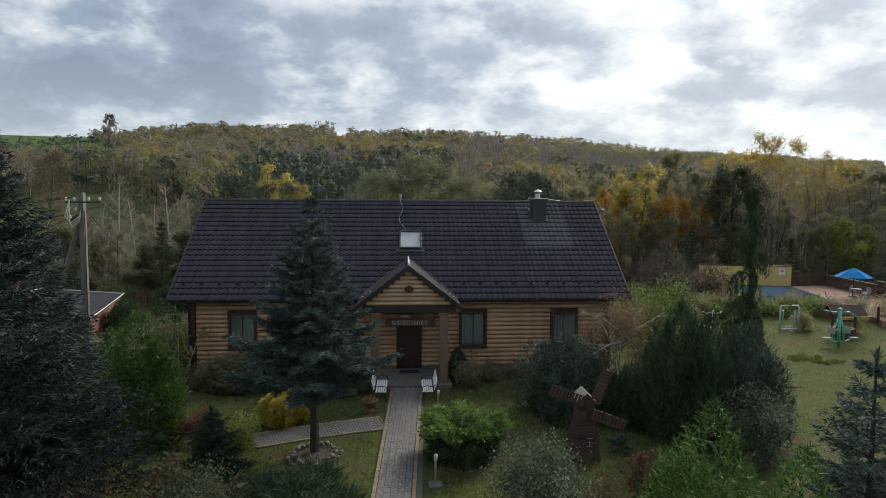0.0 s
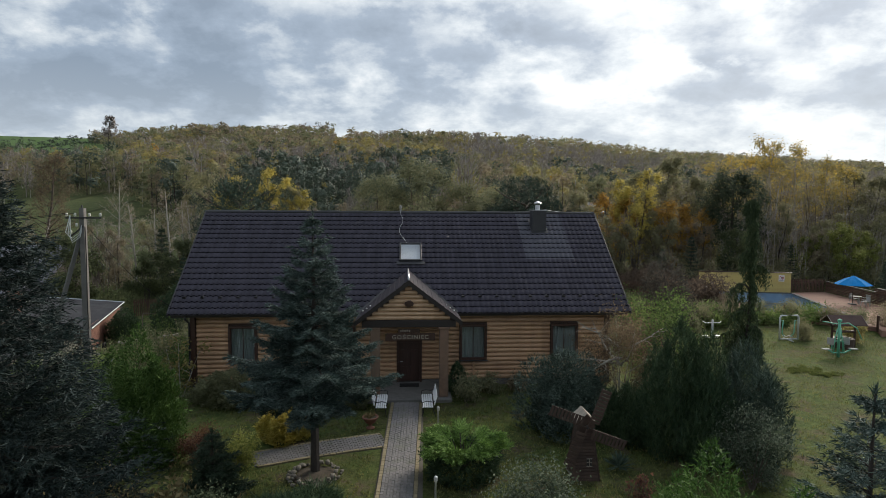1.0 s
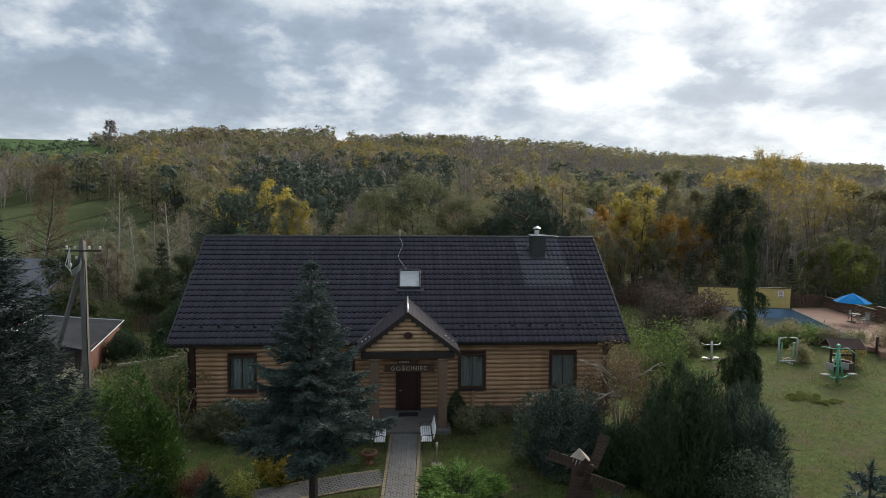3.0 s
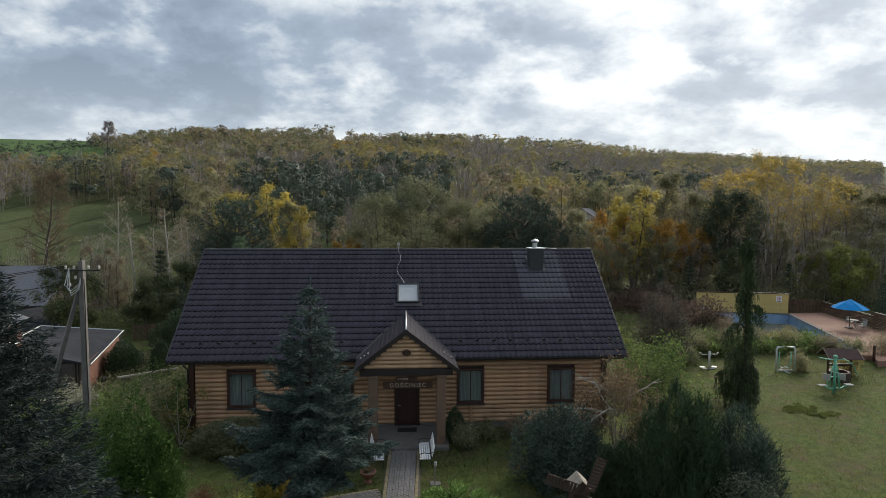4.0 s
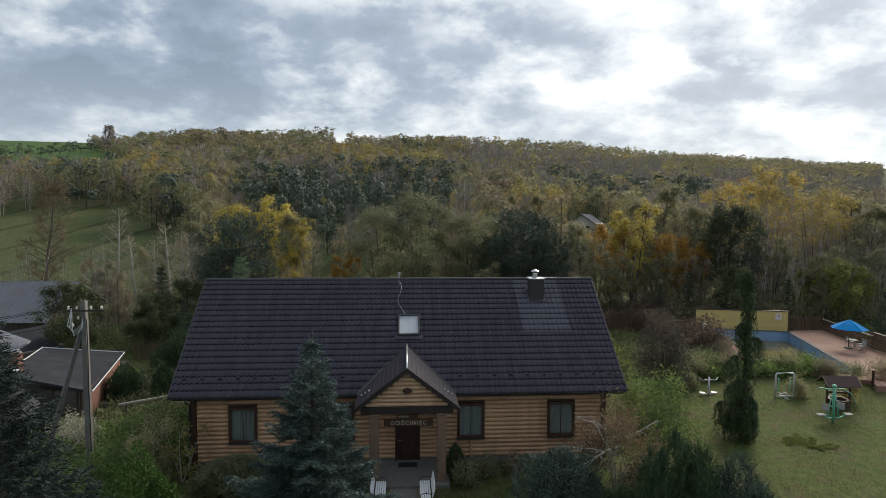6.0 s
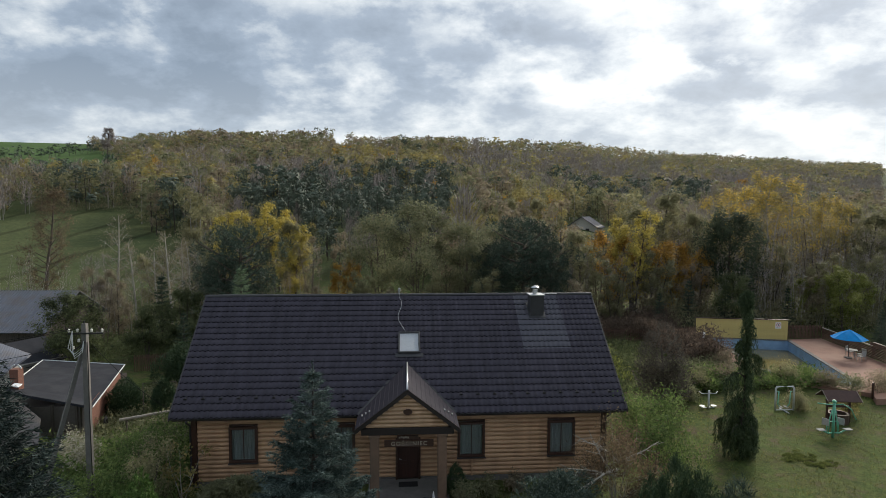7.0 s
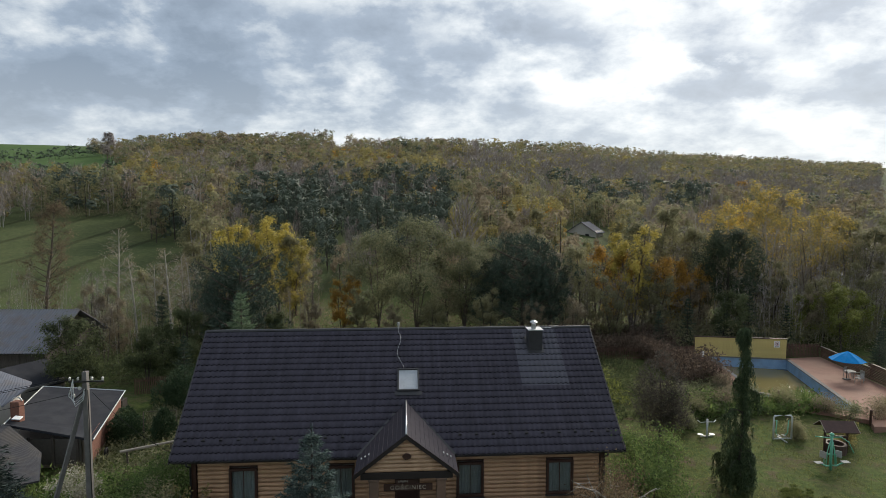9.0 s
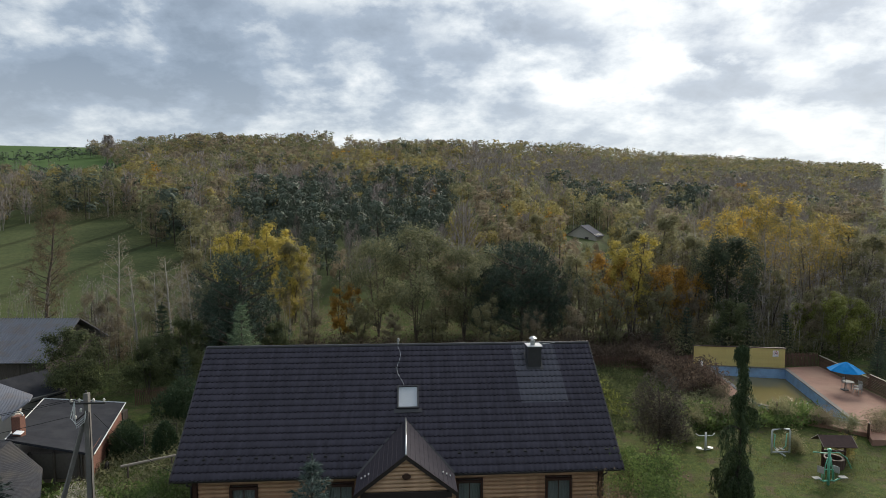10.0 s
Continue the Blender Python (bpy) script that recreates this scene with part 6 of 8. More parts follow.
g = thing("chest_press", "mint green double-seat exercise machine on the lawn", "gym machine", "outdoor gym", at=(26.0, 4.1, gz(26, 4.1)))
tube_part("post", [(0, 0, 0), (0, 0, 2.25)], 0.08, "green_paint", g)
part("post_cap", Shape().lathe([(0.12, 2.18), (0.13, 2.28), (0.05, 2.34)], n=12), M["green_paint"], g)
for s in (-1, 1):
    tube_part("lever_arm", [(s * 0.08, 0, 2.05), (s * 0.5, -0.1, 2.1), (s * 0.95, -0.2, 1.8 if s > 0 else 2.2), (s * 1.25, -0.25, 1.15 if s > 0 else 2.25)], 0.035, "green_paint", g, "curved mint green lever")
    tube_part("seat_arm", [(0, 0, 0.3), (s * 0.35, -0.05, 0.28), (s * 0.75, -0.1, 0.5)], 0.045, "green_paint", g)
    tube_part("back_arm", [(s * 0.05, 0, 1.0), (s * 0.35, 0.05, 0.95), (s * 0.4, 0.05, 0.35)], 0.035, "green_paint", g)
    part("seat", Shape().box((s * 0.85, -0.12, 0.54), (0.46, 0.34, 0.04), 0.015), M["plastic"], g, "pale plastic seat")
    part("back_pad", Shape().box((s * 0.5, 0.02, 0.98), (0.05, 0.38, 0.42), 0.02, pose(0, 0, 0, 0, 0, 30)), M["plastic"], g)
    tube_part("brace", [(s * 0.1, 0, 1.75), (s * 0.22, 0.02, 1.2), (s * 0.3, 0.0, 0.3)], 0.03, "green_paint", g)

w0 = thing("garden_well", "dark brown well under a small gabled roof", "well", at=(28.3, 6.6, gz(28.3, 6.6)), rz=-8)
part("well_ring", Shape().lathe([(0.72, 0), (0.74, 0.75), (0.56, 0.75), (0.54, 0.1)], n=18), M["mill"], w0)
for s in (-0.82, 0.82):
    part("roof_post", Shape().box((s, 0, 1.0), (0.13, 0.13, 2.0), 0.015), M["timber"], w0)
part("windlass", Shape().tube([(-0.82, 0, 1.25), (0.82, 0, 1.25)], 0.09, 10), M["timber"], w0)
part("cross_beam", Shape().box((0, 0, 1.72), (1.9, 0.12, 0.14), 0.012), M["timber"], w0)
for s in (-1, 1):
    part("roof_slope", Shape().prism([(-1.25, 0), (1.25, 0), (1.25, 1.0), (-1.25, 1.0)], (0, 0, 2.45), (1, 0, 0), (0, s * 0.82, -0.62), (0, 0, 0.05)), M["well_roof"], w0, "dark brown felt roof slope")
    for x in (-1.24, 1.24):
        part("roof_edge", Shape().tube([(x, 0, 2.49), (x, s * 0.84, 1.86)], 0.03, 4), M["mill_roof"], w0)

w0.scale = (0.86, 0.86, 0.86)

# ---- pool ----
GP = 0.3
P = [Vector((x, y, 0)) for x, y in POOL]


def quad_prism(pts, z0, z1):
    return Shape().prism([(p[0], p[1]) for p in pts], (0, 0, z0), (1, 0, 0), (0, 1, 0), (0, 0, z1 - z0))


for i, nm in enumerate(("pool_wall_1", "pool_wall_2", "pool_wall_3", "pool_wall_4")):
    a, b = P[i], P[(i + 1) % 4]
    d = (b - a).normalized()
    o = Vector((-d.y, d.x, 0)) * 0.25
    tagged(new(nm, quad_prism([a - d * 0.2, b + d * 0.2, b + d * 0.2 + o, a - d * 0.2 + o], -1.6, GP + 0.10).mesh(nm, M["pool_blue"])), "faded blue painted pool wall", "pool wall", kind="structure")
    tagged(new("coping", quad_prism([a - d * 0.22 - o * 0.3, b + d * 0.22 - o * 0.3, b + d * 0.22 + o * 1.1, a - d * 0.22 + o * 1.1], GP + 0.10, GP + 0.17).mesh("coping", M["concrete"])), "pale rim along the pool's edge", "coping", kind="structure")
tagged(new("water", quad_prism(P, -0.64, -0.60).mesh("water", M["water"])), "still brown pool water with floating leaves", "water", kind="structure")
tagged(new("pool_floor", quad_prism(P, -1.5, -1.4).mesh("pool_floor", M["concrete"])), "dim pool floor under brown water", "pool floor", kind="structure")
out_ = Vector((0.9, -0.2, 0))
deck_r = [P[2] + Vector((0.25, 0.6, 0)), P[3] + Vector((0.25, -0.05, 0)), Vector((33.6, 9.6, 0)), Vector((41.4, 9.0, 0)), Vector((41.8, 16.2, 0)), Vector((43.8, 28.4, 0))]
tagged(new("pavement", quad_prism(deck_r, -0.2, GP + 0.12).mesh("pavement", M["deck"])), "red-brown paved pool terrace", "terrace", kind="structure")
deck_l = [P[0] + Vector((-0.25, -0.2, 0)), P[1] + Vector((-0.25, 0.6, 0)), P[1] + Vector((-1.7, 0.7, 0)), P[0] + Vector((-1.6, 0.0, 0))]
tagged(new("pavement_2", quad_prism(deck_l[::-1], -0.2, GP + 0.12).mesh("pavement_2", M["deck"])), "red-brown paved strip beside the pool", "terrace", kind="structure")
tagged(new("pavement_3", quad_prism([P[3] + Vector((0.2, -0.25, 0)), P[0] + Vector((-1.6, -0.25, 0)), P[0] + Vector((-1.9, -1.9, 0)), P[3] + Vector((0.0, -2.0, 0))], -0.2, GP + 0.115).mesh("pavement_3", M["deck"])), "red-brown paving at the pool's end", "terrace", kind="structure")

# yellow wall, clad in vertical strips
yw = thing("yellow_wall", "pale yellow boarded wall at the pool's end with a dark coping", "wall", kind="structure")
A, Bv = Vector((30.75, 29.75, GP)), Vector((39.7, 27.95, GP))
dv = (Bv - A).normalized()
nv = Vector((dv.y, -dv.x, 0))
L = (Bv - A).length
ang = math.degrees(math.atan2(dv.y, dv.x))
part("wall_core", Shape().box((L / 2, 0.1, 1.15), (L, 0.16, 2.3), 0.01), M["timber"], yw).matrix_basis = pose(A.x, A.y, A.z - 0.1, 0, 0, ang)
strip = Shape().box((0, -0.005, 1.13), (L / 60 - 0.012, 0.05, 2.24), 0.006).mesh("cladding_strip", M["yellow_wall"])
for i in range(60):
    o = new("cladding_strip", strip)
    o.parent, o.matrix_basis = yw, pose(A.x, A.y, A.z - 0.1, 0, 0, ang) @ pose((i + 0.5) * L / 60, 0, 0)
part("coping_board", Shape().box((L / 2, 0.06, 2.31), (L + 0.16, 0.32, 0.06), 0.01), M["timber"], yw).matrix_basis = pose(A.x, A.y, A.z - 0.1, 0, 0, ang)
sg_ = thing("warning_sign", "white warning sign with a red ring on the yellow wall", "sign")
sg_.matrix_basis = pose(A.x, A.y, A.z - 0.1, 0, 0, ang) @ pose(L - 0.95, -0.05, 1.72)
part("plate", Shape().box((0, 0, 0), (0.56, 0.02, 0.66), 0.006), M["white_paint"], sg_)
ring = Shape()
aa = np.linspace(0, 2 * math.pi, 25)
ring.tube(np.stack([0.19 * np.cos(aa), np.full(25, -0.014), 0.06 + 0.19 * np.sin(aa)], 1), 0.022, 4, False)
part("red_ring", ring, M["sign_red"], sg_)
part("red_bar", Shape().box((0, -0.013, 0.06), (0.36, 0.012, 0.035), 0.004, pose(0, 0, 0, 0, 45, 0)), M["sign_red"], sg_)
part("pictogram", Shape().box((0.02, -0.012, 0.05), (0.13, 0.01, 0.16), 0.02), M["sign_black"], sg_)
part("text_bar", Shape().box((0, -0.012, -0.25), (0.42, 0.01, 0.05), 0.004), M["sign_black"], sg_)


def picket_fence(a, b, h, name, label, pitch=0.14, horizontal=False, step_=None):
    a, b = Vector(a), Vector(b)
    d = b - a
    n = max(2, int(d.length / (2.0 if horizontal else pitch)))
    f = thing(name, label, "fence", kind="structure")
    m0 = pose(a.x, a.y, a.z, 0, 0, math.degrees(math.atan2(d.y, d.x)))
    if horizontal:
        post = Shape().box((0, 0, h / 2), (0.10, 0.10, h), 0.012).mesh("post", M["fence"])
        board = Shape().box((1.0, -0.06, 0), (d.length / n - 0.01, 0.025, 0.12), 0.006).mesh("board", M["fence"])
        for i in range(n + 1):
            o = new("post", post)
            o.parent, o.matrix_basis = f, m0 @ pose(i * d.length / n, 0, 0)
        for i in range(n):
            for k in range(int(h / 0.145)):
                o = new("board", board)
                o.parent, o.matrix_basis = f, m0 @ pose(i * d.length / n, 0, 0.12 + 0.145 * k)
        part("top_rail", Shape().box((d.length / 2, -0.03, h + 0.02), (d.length, 0.16, 0.04), 0.008), M["mill_roof"], f, "pale top rail").matrix_basis = m0
    else:
        pk = Shape().prism([(-0.045, 0.05), (0.045, 0.05), (0.045, h - 0.06), (0, h), (-0.045, h - 0.06)], (0, 0, 0), (1, 0, 0), (0, 0, 1), (0, 0.02, 0)).mesh("picket", M["fence"])
        for i in range(n):
            o = new("picket", pk)
            o.parent, o.matrix_basis = f, m0 @ pose((i + 0.5) * d.length / n, 0, rc.uniform(-0.02, 0.02))
        for z in (0.3, h - 0.3):
            part("rail", Shape().box((d.length / 2, 0.045, z), (d.length, 0.04, 0.08), 0.006), M["fence"], f).matrix_basis = m0
    return f


picket_fence((28.4, 28.9, GP), (30.7, 29.7, GP), 1.3, "fence_1", "brown picket fence beside the yellow wall")
picket_fence((39.8, 29.0, GP), (43.8, 28.5, GP), 1.5, "fence_2", "brown picket fence behind the pool terrace")
picket_fence((43.9, 28.4, GP + 0.1), (42.6, 20.4, GP + 0.1), 1.15, "fence_3", "brown horizontal board fence along the terrace", horizontal=True)
picket_fence((42.6, 20.3, GP + 0.1), (41.7, 14.5, GP + 0.1), 1.5, "fence_4", "brown horizontal board fence along the terrace", horizontal=True)
picket_fence((41.7, 14.4, GP + 0.1), (41.2, 9.0, GP + 0.1), 1.0, "fence_5", "brown horizontal board fence along the terrace", horizontal=True)
picket_fence((14.0, 30.5, 0.1), (28.3, 29.0, GP), 1.4, "fence_6", "brown picket fence behind the back lawn", pitch=0.22)
for x, y in ((28.6, 22.2), (28.3, 19.6), (34.0, 10.4), (30.2, 15.2), (28.2, 17.0)):
    solid("wooden_post", Shape().box((x, y, 0.75), (0.14, 0.14, 1.2), 0.02), M["timber"], "short dark wooden post by the pool", "post", "posts by the pool")

um = thing("sun_umbrella", "bright blue open sun umbrella on the terrace", "umbrella", at=(40.4, 20.6, GP + 0.12))
part("pole", Shape().tube([(0, 0, 0), (0, 0, 2.75)], 0.03, 8), M["timber"], um)
part("foot", Shape().box((0, 0, 0.05), (0.6, 0.6, 0.1), 0.03), M["concrete"], um)
n = 8
cv, cf = [(0, 0, 2.85)], []
for i in range(n):
    a0 = i * 6.2832 / n
    cv += [(0.95 * math.cos(a0), 0.95 * math.sin(a0), 2.46), (1.8 * math.cos(a0), 1.8 * math.sin(a0), 1.98), (1.68 * math.cos(a0 + 0.39), 1.68 * math.sin(a0 + 0.39), 1.97), (0.86 * math.cos(a0 + 0.39), 0.86 * math.sin(a0 + 0.39), 2.42)]
for i in range(n):
    k, k2 = 1 + 4 * i, 1 + 4 * ((i + 1) % n)
    cf += [(0, k, k + 3), (0, k + 3, k2), (k, k + 1, k + 2, k + 3), (k + 3, k + 2, k2 + 1, k2)]
can = part("canopy", Shape().add(cv, cf), M["blue_cloth"], um, "bright blue canvas canopy")
sol = can.modifiers.new("thick", "SOLIDIFY")
sol.thickness = 0.012
for i in range(n):
    a0 = i * 6.2832 / n
    part("rib", Shape().tube([(0, 0, 2.80), (0.95 * math.cos(a0), 0.95 * math.sin(a0), 2.42), (1.78 * math.cos(a0), 1.78 * math.sin(a0), 1.95)], 0.012, 5), M["timber"], um)

um.scale = (0.82, 0.82, 0.93)


def chair(x, y, rz):
    c = thing("plastic_chair", "white plastic garden chair under the umbrella", "chair", "chairs under the umbrella", at=(x, y, GP + 0.12), rz=rz)
    part("seat", Shape().box((0, 0, 0.42), (0.5, 0.48, 0.04), 0.015), M["plastic"], c)
    part("backrest", Shape().box((0, 0.24, 0.68), (0.48, 0.04, 0.46), 0.02, pose(0, 0, 0, 10)), M["plastic"], c)
    for sx in (-0.22, 0.22):
        for sy in (-0.2, 0.2):
            part("leg", Shape().tube([(sx, sy, 0.42), (sx * 1.12, sy * 1.15, 0)], 0.022, 6), M["plastic"], c)
        part("armrest", Shape().box((sx * 1.1, 0, 0.64), (0.05, 0.46, 0.03), 0.012), M["plastic"], c)


chair(40.75, 19.55, 200)
chair(41.45, 20.3, 275)
chair(41.2, 21.45, 20)
tb = thing("garden_table", "round white plastic table under the umbrella", "table", at=(40.9, 20.8, GP + 0.12))
part("tabletop", Shape().lathe([(0.45, 0.70), (0.45, 0.73)], n=18), M["plastic"], tb)
for a in range(4):
    part("leg", Shape().tube([(0.3 * math.cos(a * 1.57), 0.3 * math.sin(a * 1.57), 0.7), (0.36 * math.cos(a * 1.57), 0.36 * math.sin(a * 1.57), 0)], 0.025, 6), M["plastic"], tb)
ld = thing("pool_ladder", "bent steel pool ladder at the pool's edge", "ladder", at=(32.6, 15.4, GP + 0.1), rz=-60)
for s in (-0.25, 0.25):
    part("rail", Shape().tube([(s, 0.35, 0.05), (s, 0.32, 0.7), (s, 0.15, 0.85), (s, -0.05, 0.7), (s, -0.1, -0.8)], 0.025, 8), M["steel"], ld, "", True)
for k in range(3):
    part("rung", Shape().box((0, -0.1, -0.7 + 0.25 * k), (0.5, 0.08, 0.03), 0.008), M["steel"], ld)
solid("pool_box", Shape().box((31.3, 29.2, GP + 0.4), (0.35, 0.3, 0.7), 0.03), M["white_paint"], "small white pump box by the pool", "box")


# ---- outbuildings and power line ----
def slope_roof(quad, thick, ribs, mate, name, parent, label, amp=0.02):
    """A roof slope through four corners (eave left, eave right, ridge right, ridge left), with ribs down the slope."""
    q = np.array(quad, float)
    n = max(2, ribs * 4 + 1)
    u = np.linspace(0, 1, n)
    h = amp * np.sin(u * ribs * 2 * math.pi)
    lo, hi = q[0] + (q[1] - q[0]) * u[:, None], q[3] + (q[2] - q[3]) * u[:, None]
    nr = np.cross(q[1] - q[0], q[3] - q[0])
    nr /= np.linalg.norm(nr)
    if nr[2] < 0:
        nr = -nr
    lo, hi = lo + nr * h[:, None], hi + nr * h[:, None]
    k = np.arange(n - 1)
    top = np.stack([k, k + 1, k + 1 + n, k + n], 1)
    s = Shape().add(np.concatenate([lo, hi]), [tuple(f) for f in top])
    s.add(np.concatenate([lo - nr * thick, hi - nr * thick]), [tuple(f[::-1]) for f in top])
    b = q - nr * (thick * 0.5)
    for i in range(4):
        a0, a1 = q[i], q[(i + 1) % 4]
        s.add([a0 + nr * 0.01, a1 + nr * 0.01, a1 - nr * thick, a0 - nr * thick], [(0, 1, 2, 3)])
    return part(name, s, mate, parent, label)


shed = thing("brick_shed", "low brick outbuilding under a dark sloping felt roof", "shed")
zs = -0.9
c0, c1, c2, c3 = (-20.1, 8.9, 1.16), (-22.6, 18.4, 1.34), (-29.0, 18.6, 1.75), (-25.4, 8.7, 2.35)
slope_roof([c0, c1, c2, c3], 0.14, 0, M["felt"], "roof", shed, "dark roofing-felt slope")
part("roof_trim", Shape().tube([np.array(c0) + [0.03, 0, 0], np.array(c1) + [0.03, 0, 0]], 0.045, 4), M["grey_paint"], shed, "pale metal roof edge")
part("roof_trim", Shape().tube([np.array(c1), np.array(c2)], 0.05, 4), M["grey_paint"], shed)
part("roof_trim", Shape().tube([np.array(c2), np.array(c3)], 0.05, 4), M["grey_paint"], shed)
part("wall", Shape().prism([(-20.5, 9.4), (-22.75, 18.0), (-28.3, 18.1), (-25.3, 9.2)], (0, 0, zs - 0.3), (1, 0, 0), (0, 1, 0), (0, 0, 2.3)), M["mortar"], shed)
dsd = np.array([-22.75 + 20.5, 18.0 - 9.4])
len_s = float(np.linalg.norm(dsd))
dsd = dsd / len_s
brick_me = Shape().box((0, 0, 0), (0.245, 0.03, 0.062), 0.006).mesh("brick", M["brick"])
SHED_ANG = math.degrees(math.atan2(dsd[1], dsd[0]))
# solid dark panel on the wall stands in for shade under the eave
part("dark_opening", Shape().box((-22.8, 9.22, 0.3), (3.6, 0.12, 1.7), 0.01), M["inside"], shed)
for i in range(3):
    part("post", Shape().box((-21.2 - 1.5 * i, 9.1, 0.2), (0.16, 0.16, 2.2), 0.02), M["old_wood"], shed)
cot = thing("old_cottage", "old outbuilding with a low grey corrugated roof and brick chimney", "cottage")
slope_roof([(-20.8, 4.6, 0.55), (-22.3, 7.3, 1.05), (-24.9, 8.5, 2.35), (-25.5, 2.2, 0.5)], 0.1, 30, M["old_sheet"], "roof", cot, "worn grey roof slope", 0.005)
slope_roof([(-25.5, 2.2, 0.5), (-24.9, 8.5, 2.35), (-34, 9.5, 2.4), (-34, 2.4, 0.4)], 0.1, 60, M["old_sheet"], "roof", cot, "", 0.005)
slope_roof([(-27.4, 11.5, 2.55), (-26.7, 13.2, 3.35), (-28.2, 16.0, 2.9), (-31.5, 16.2, 4.1)], 0.1, 24, M["corrugated"], "roof", cot, "", 0.008)
part("wall", Shape().prism([(-22.4, 4.9), (-23.6, 7.8), (-33, 9.0), (-33, 3.2)], (0, 0, -1.6), (1, 0, 0), (0, 1, 0), (0, 0, 2.0)), M["render"], cot)
part("wall", Shape().prism([(-29.6, 12.6), (-27.8, 13.8), (-28.8, 15.6), (-31.4, 15.8)], (0, 0, -1.8), (1, 0, 0), (0, 1, 0), (0, 0, 4.0)), M["render"], cot)
chm = part("chimney", Shape().box((-25.3, 9.9, 2.65), (0.55, 0.55, 1.6), 0.02), M["brick"], cot, "short red brick chimney")
part("cowl", Shape().tube([(-25.3 + 0.3 * math.cos(a), 9.9, 3.45 + 0.26 * math.sin(a)) for a in np.linspace(0, math.pi, 9)], 0.05, 6), M["grey_paint"], chm)
part("lime_patch", Shape().box((-25.0, 9.4, 2.5), (0.5, 0.4, 0.08), 0.02, pose(0, 0, 0, 12, 8, 0)), M["white_paint"], chm)

barn = thing("old_barn", "weathered wooden barn under a grey corrugated roof", "barn")
slope_roof([(-58, 33.0, 1.1), (-36.6, 31.6, 1.2), (-36.4, 37.6, 4.7), (-58, 39.2, 4.6)], 0.08, 70, M["corrugated"], "roof", barn, "grey-blue corrugated roof slope", 0.03)
slope_roof([(-58, 45.6, 1.1), (-36.2, 43.8, 1.2), (-36.4, 37.6, 4.7), (-58, 39.2, 4.6)], 0.08, 30, M["corrugated"], "roof", barn, "", 0.03)
part("wall", Shape().prism([(-57, 33.8), (-37.3, 32.6), (-37.2, 43.0), (-57, 44.6)], (0, 0, -3.4), (1, 0, 0), (0, 1, 0), (0, 0, 4.4)), M["old_wood"], barn)
part("gable", Shape().prism([(32.4, 1.0), (43.2, 1.0), (37.7, 4.4)], (-37.2, 0, 0), (0, 1, 0), (0, 0, 1), (-0.1, 0, 0)), M["old_wood"], barn)
bd = Shape().box((0, 0, 0), (0.2, 0.03, 3.4), 0.006).mesh("board", M["old_wood"])
for i in range(84):
    o = new("board", bd)
    o.parent, o.location = barn, (-37.4 - 0.232 * i, 32.57 + 0.0142 * i + rc.uniform(-0.01, 0.01), -0.75)

rub = thing("rubble_shed", "small ruined shed of pale stones with a mossy roof", "shed")
slope_roof([(-33.2, 20.6, 0.2), (-30.6, 24.8, 0.4), (-33.6, 26.6, 2.0), (-36.0, 22.6, 1.9)], 0.12, 0, M["felt"], "roof", rub, "mossy sagging felt roof")
part("wall", Shape().prism([(-32.9, 21.0), (-30.9, 24.7), (-34.2, 27.4), (-36.4, 23.0)], (0, 0, -2.4), (1, 0, 0), (0, 1, 0), (0, 0, 2.9)), M["concrete"], rub)
for i in range(150):
    q, z = rc.random(), rc.random()
    if z > 1.0 - abs(q - 0.45) * 0.8:
        continue
    o = new("stone", rocks[i % 5])
    o.parent = rub
    s = rc.uniform(0.9, 1.9)
    o.matrix_basis = pose(-30.9 - 3.3 * q * 1.0 + 0.05, 24.7 + 2.7 * q - 0.2, -1.6 + 3.0 * z, 0, 0, rc.uniform(0, 360)) @ Matrix.Diagonal((s, s, s, 1))

hs = thing("valley_house", "small white house with a grey-blue roof among the trees", "house")
hx, hy = 58.5, 158.0
hz = gz(hx, hy) - 3.0
part("wall", Shape().prism([(-5, 0), (5, 0), (5, 3.9), (0, 7.0), (-5, 3.9)], (hx, hy, hz), (0.86, -0.5, 0), (0, 0, 1), (5.5, 9, 0)), M["render"], hs)
for sg in (-1, 1):
    slope_roof([np.array((hx, hy, hz)) + np.array((0.86, -0.5, 0)) * sg * 5.6 + [0, 0, 3.5] - [0.3, 0.5, 0], np.array((hx, hy, hz)) + np.array((0.86, -0.5, 0)) * sg * 5.6 + [5.8, 9.5, 3.5], np.array((hx, hy, hz)) + [5.8, 9.5, 7.2], np.array((hx, hy, hz)) + [-0.3, -0.5, 7.2]], 0.15, 12, M["slate"], "roof", hs, "grey-blue roof slope" if sg < 0 else "", 0.03)
for k in (-2.2, 2.0):
    part("window", Shape().box((hx + 0.86 * k - 0.05, hy - 0.5 * k - 0.08, hz + 2.6), (1.2, 0.1, 1.4), 0.02, pose(0, 0, 0, 0, 0, -30)), M["black"], hs)

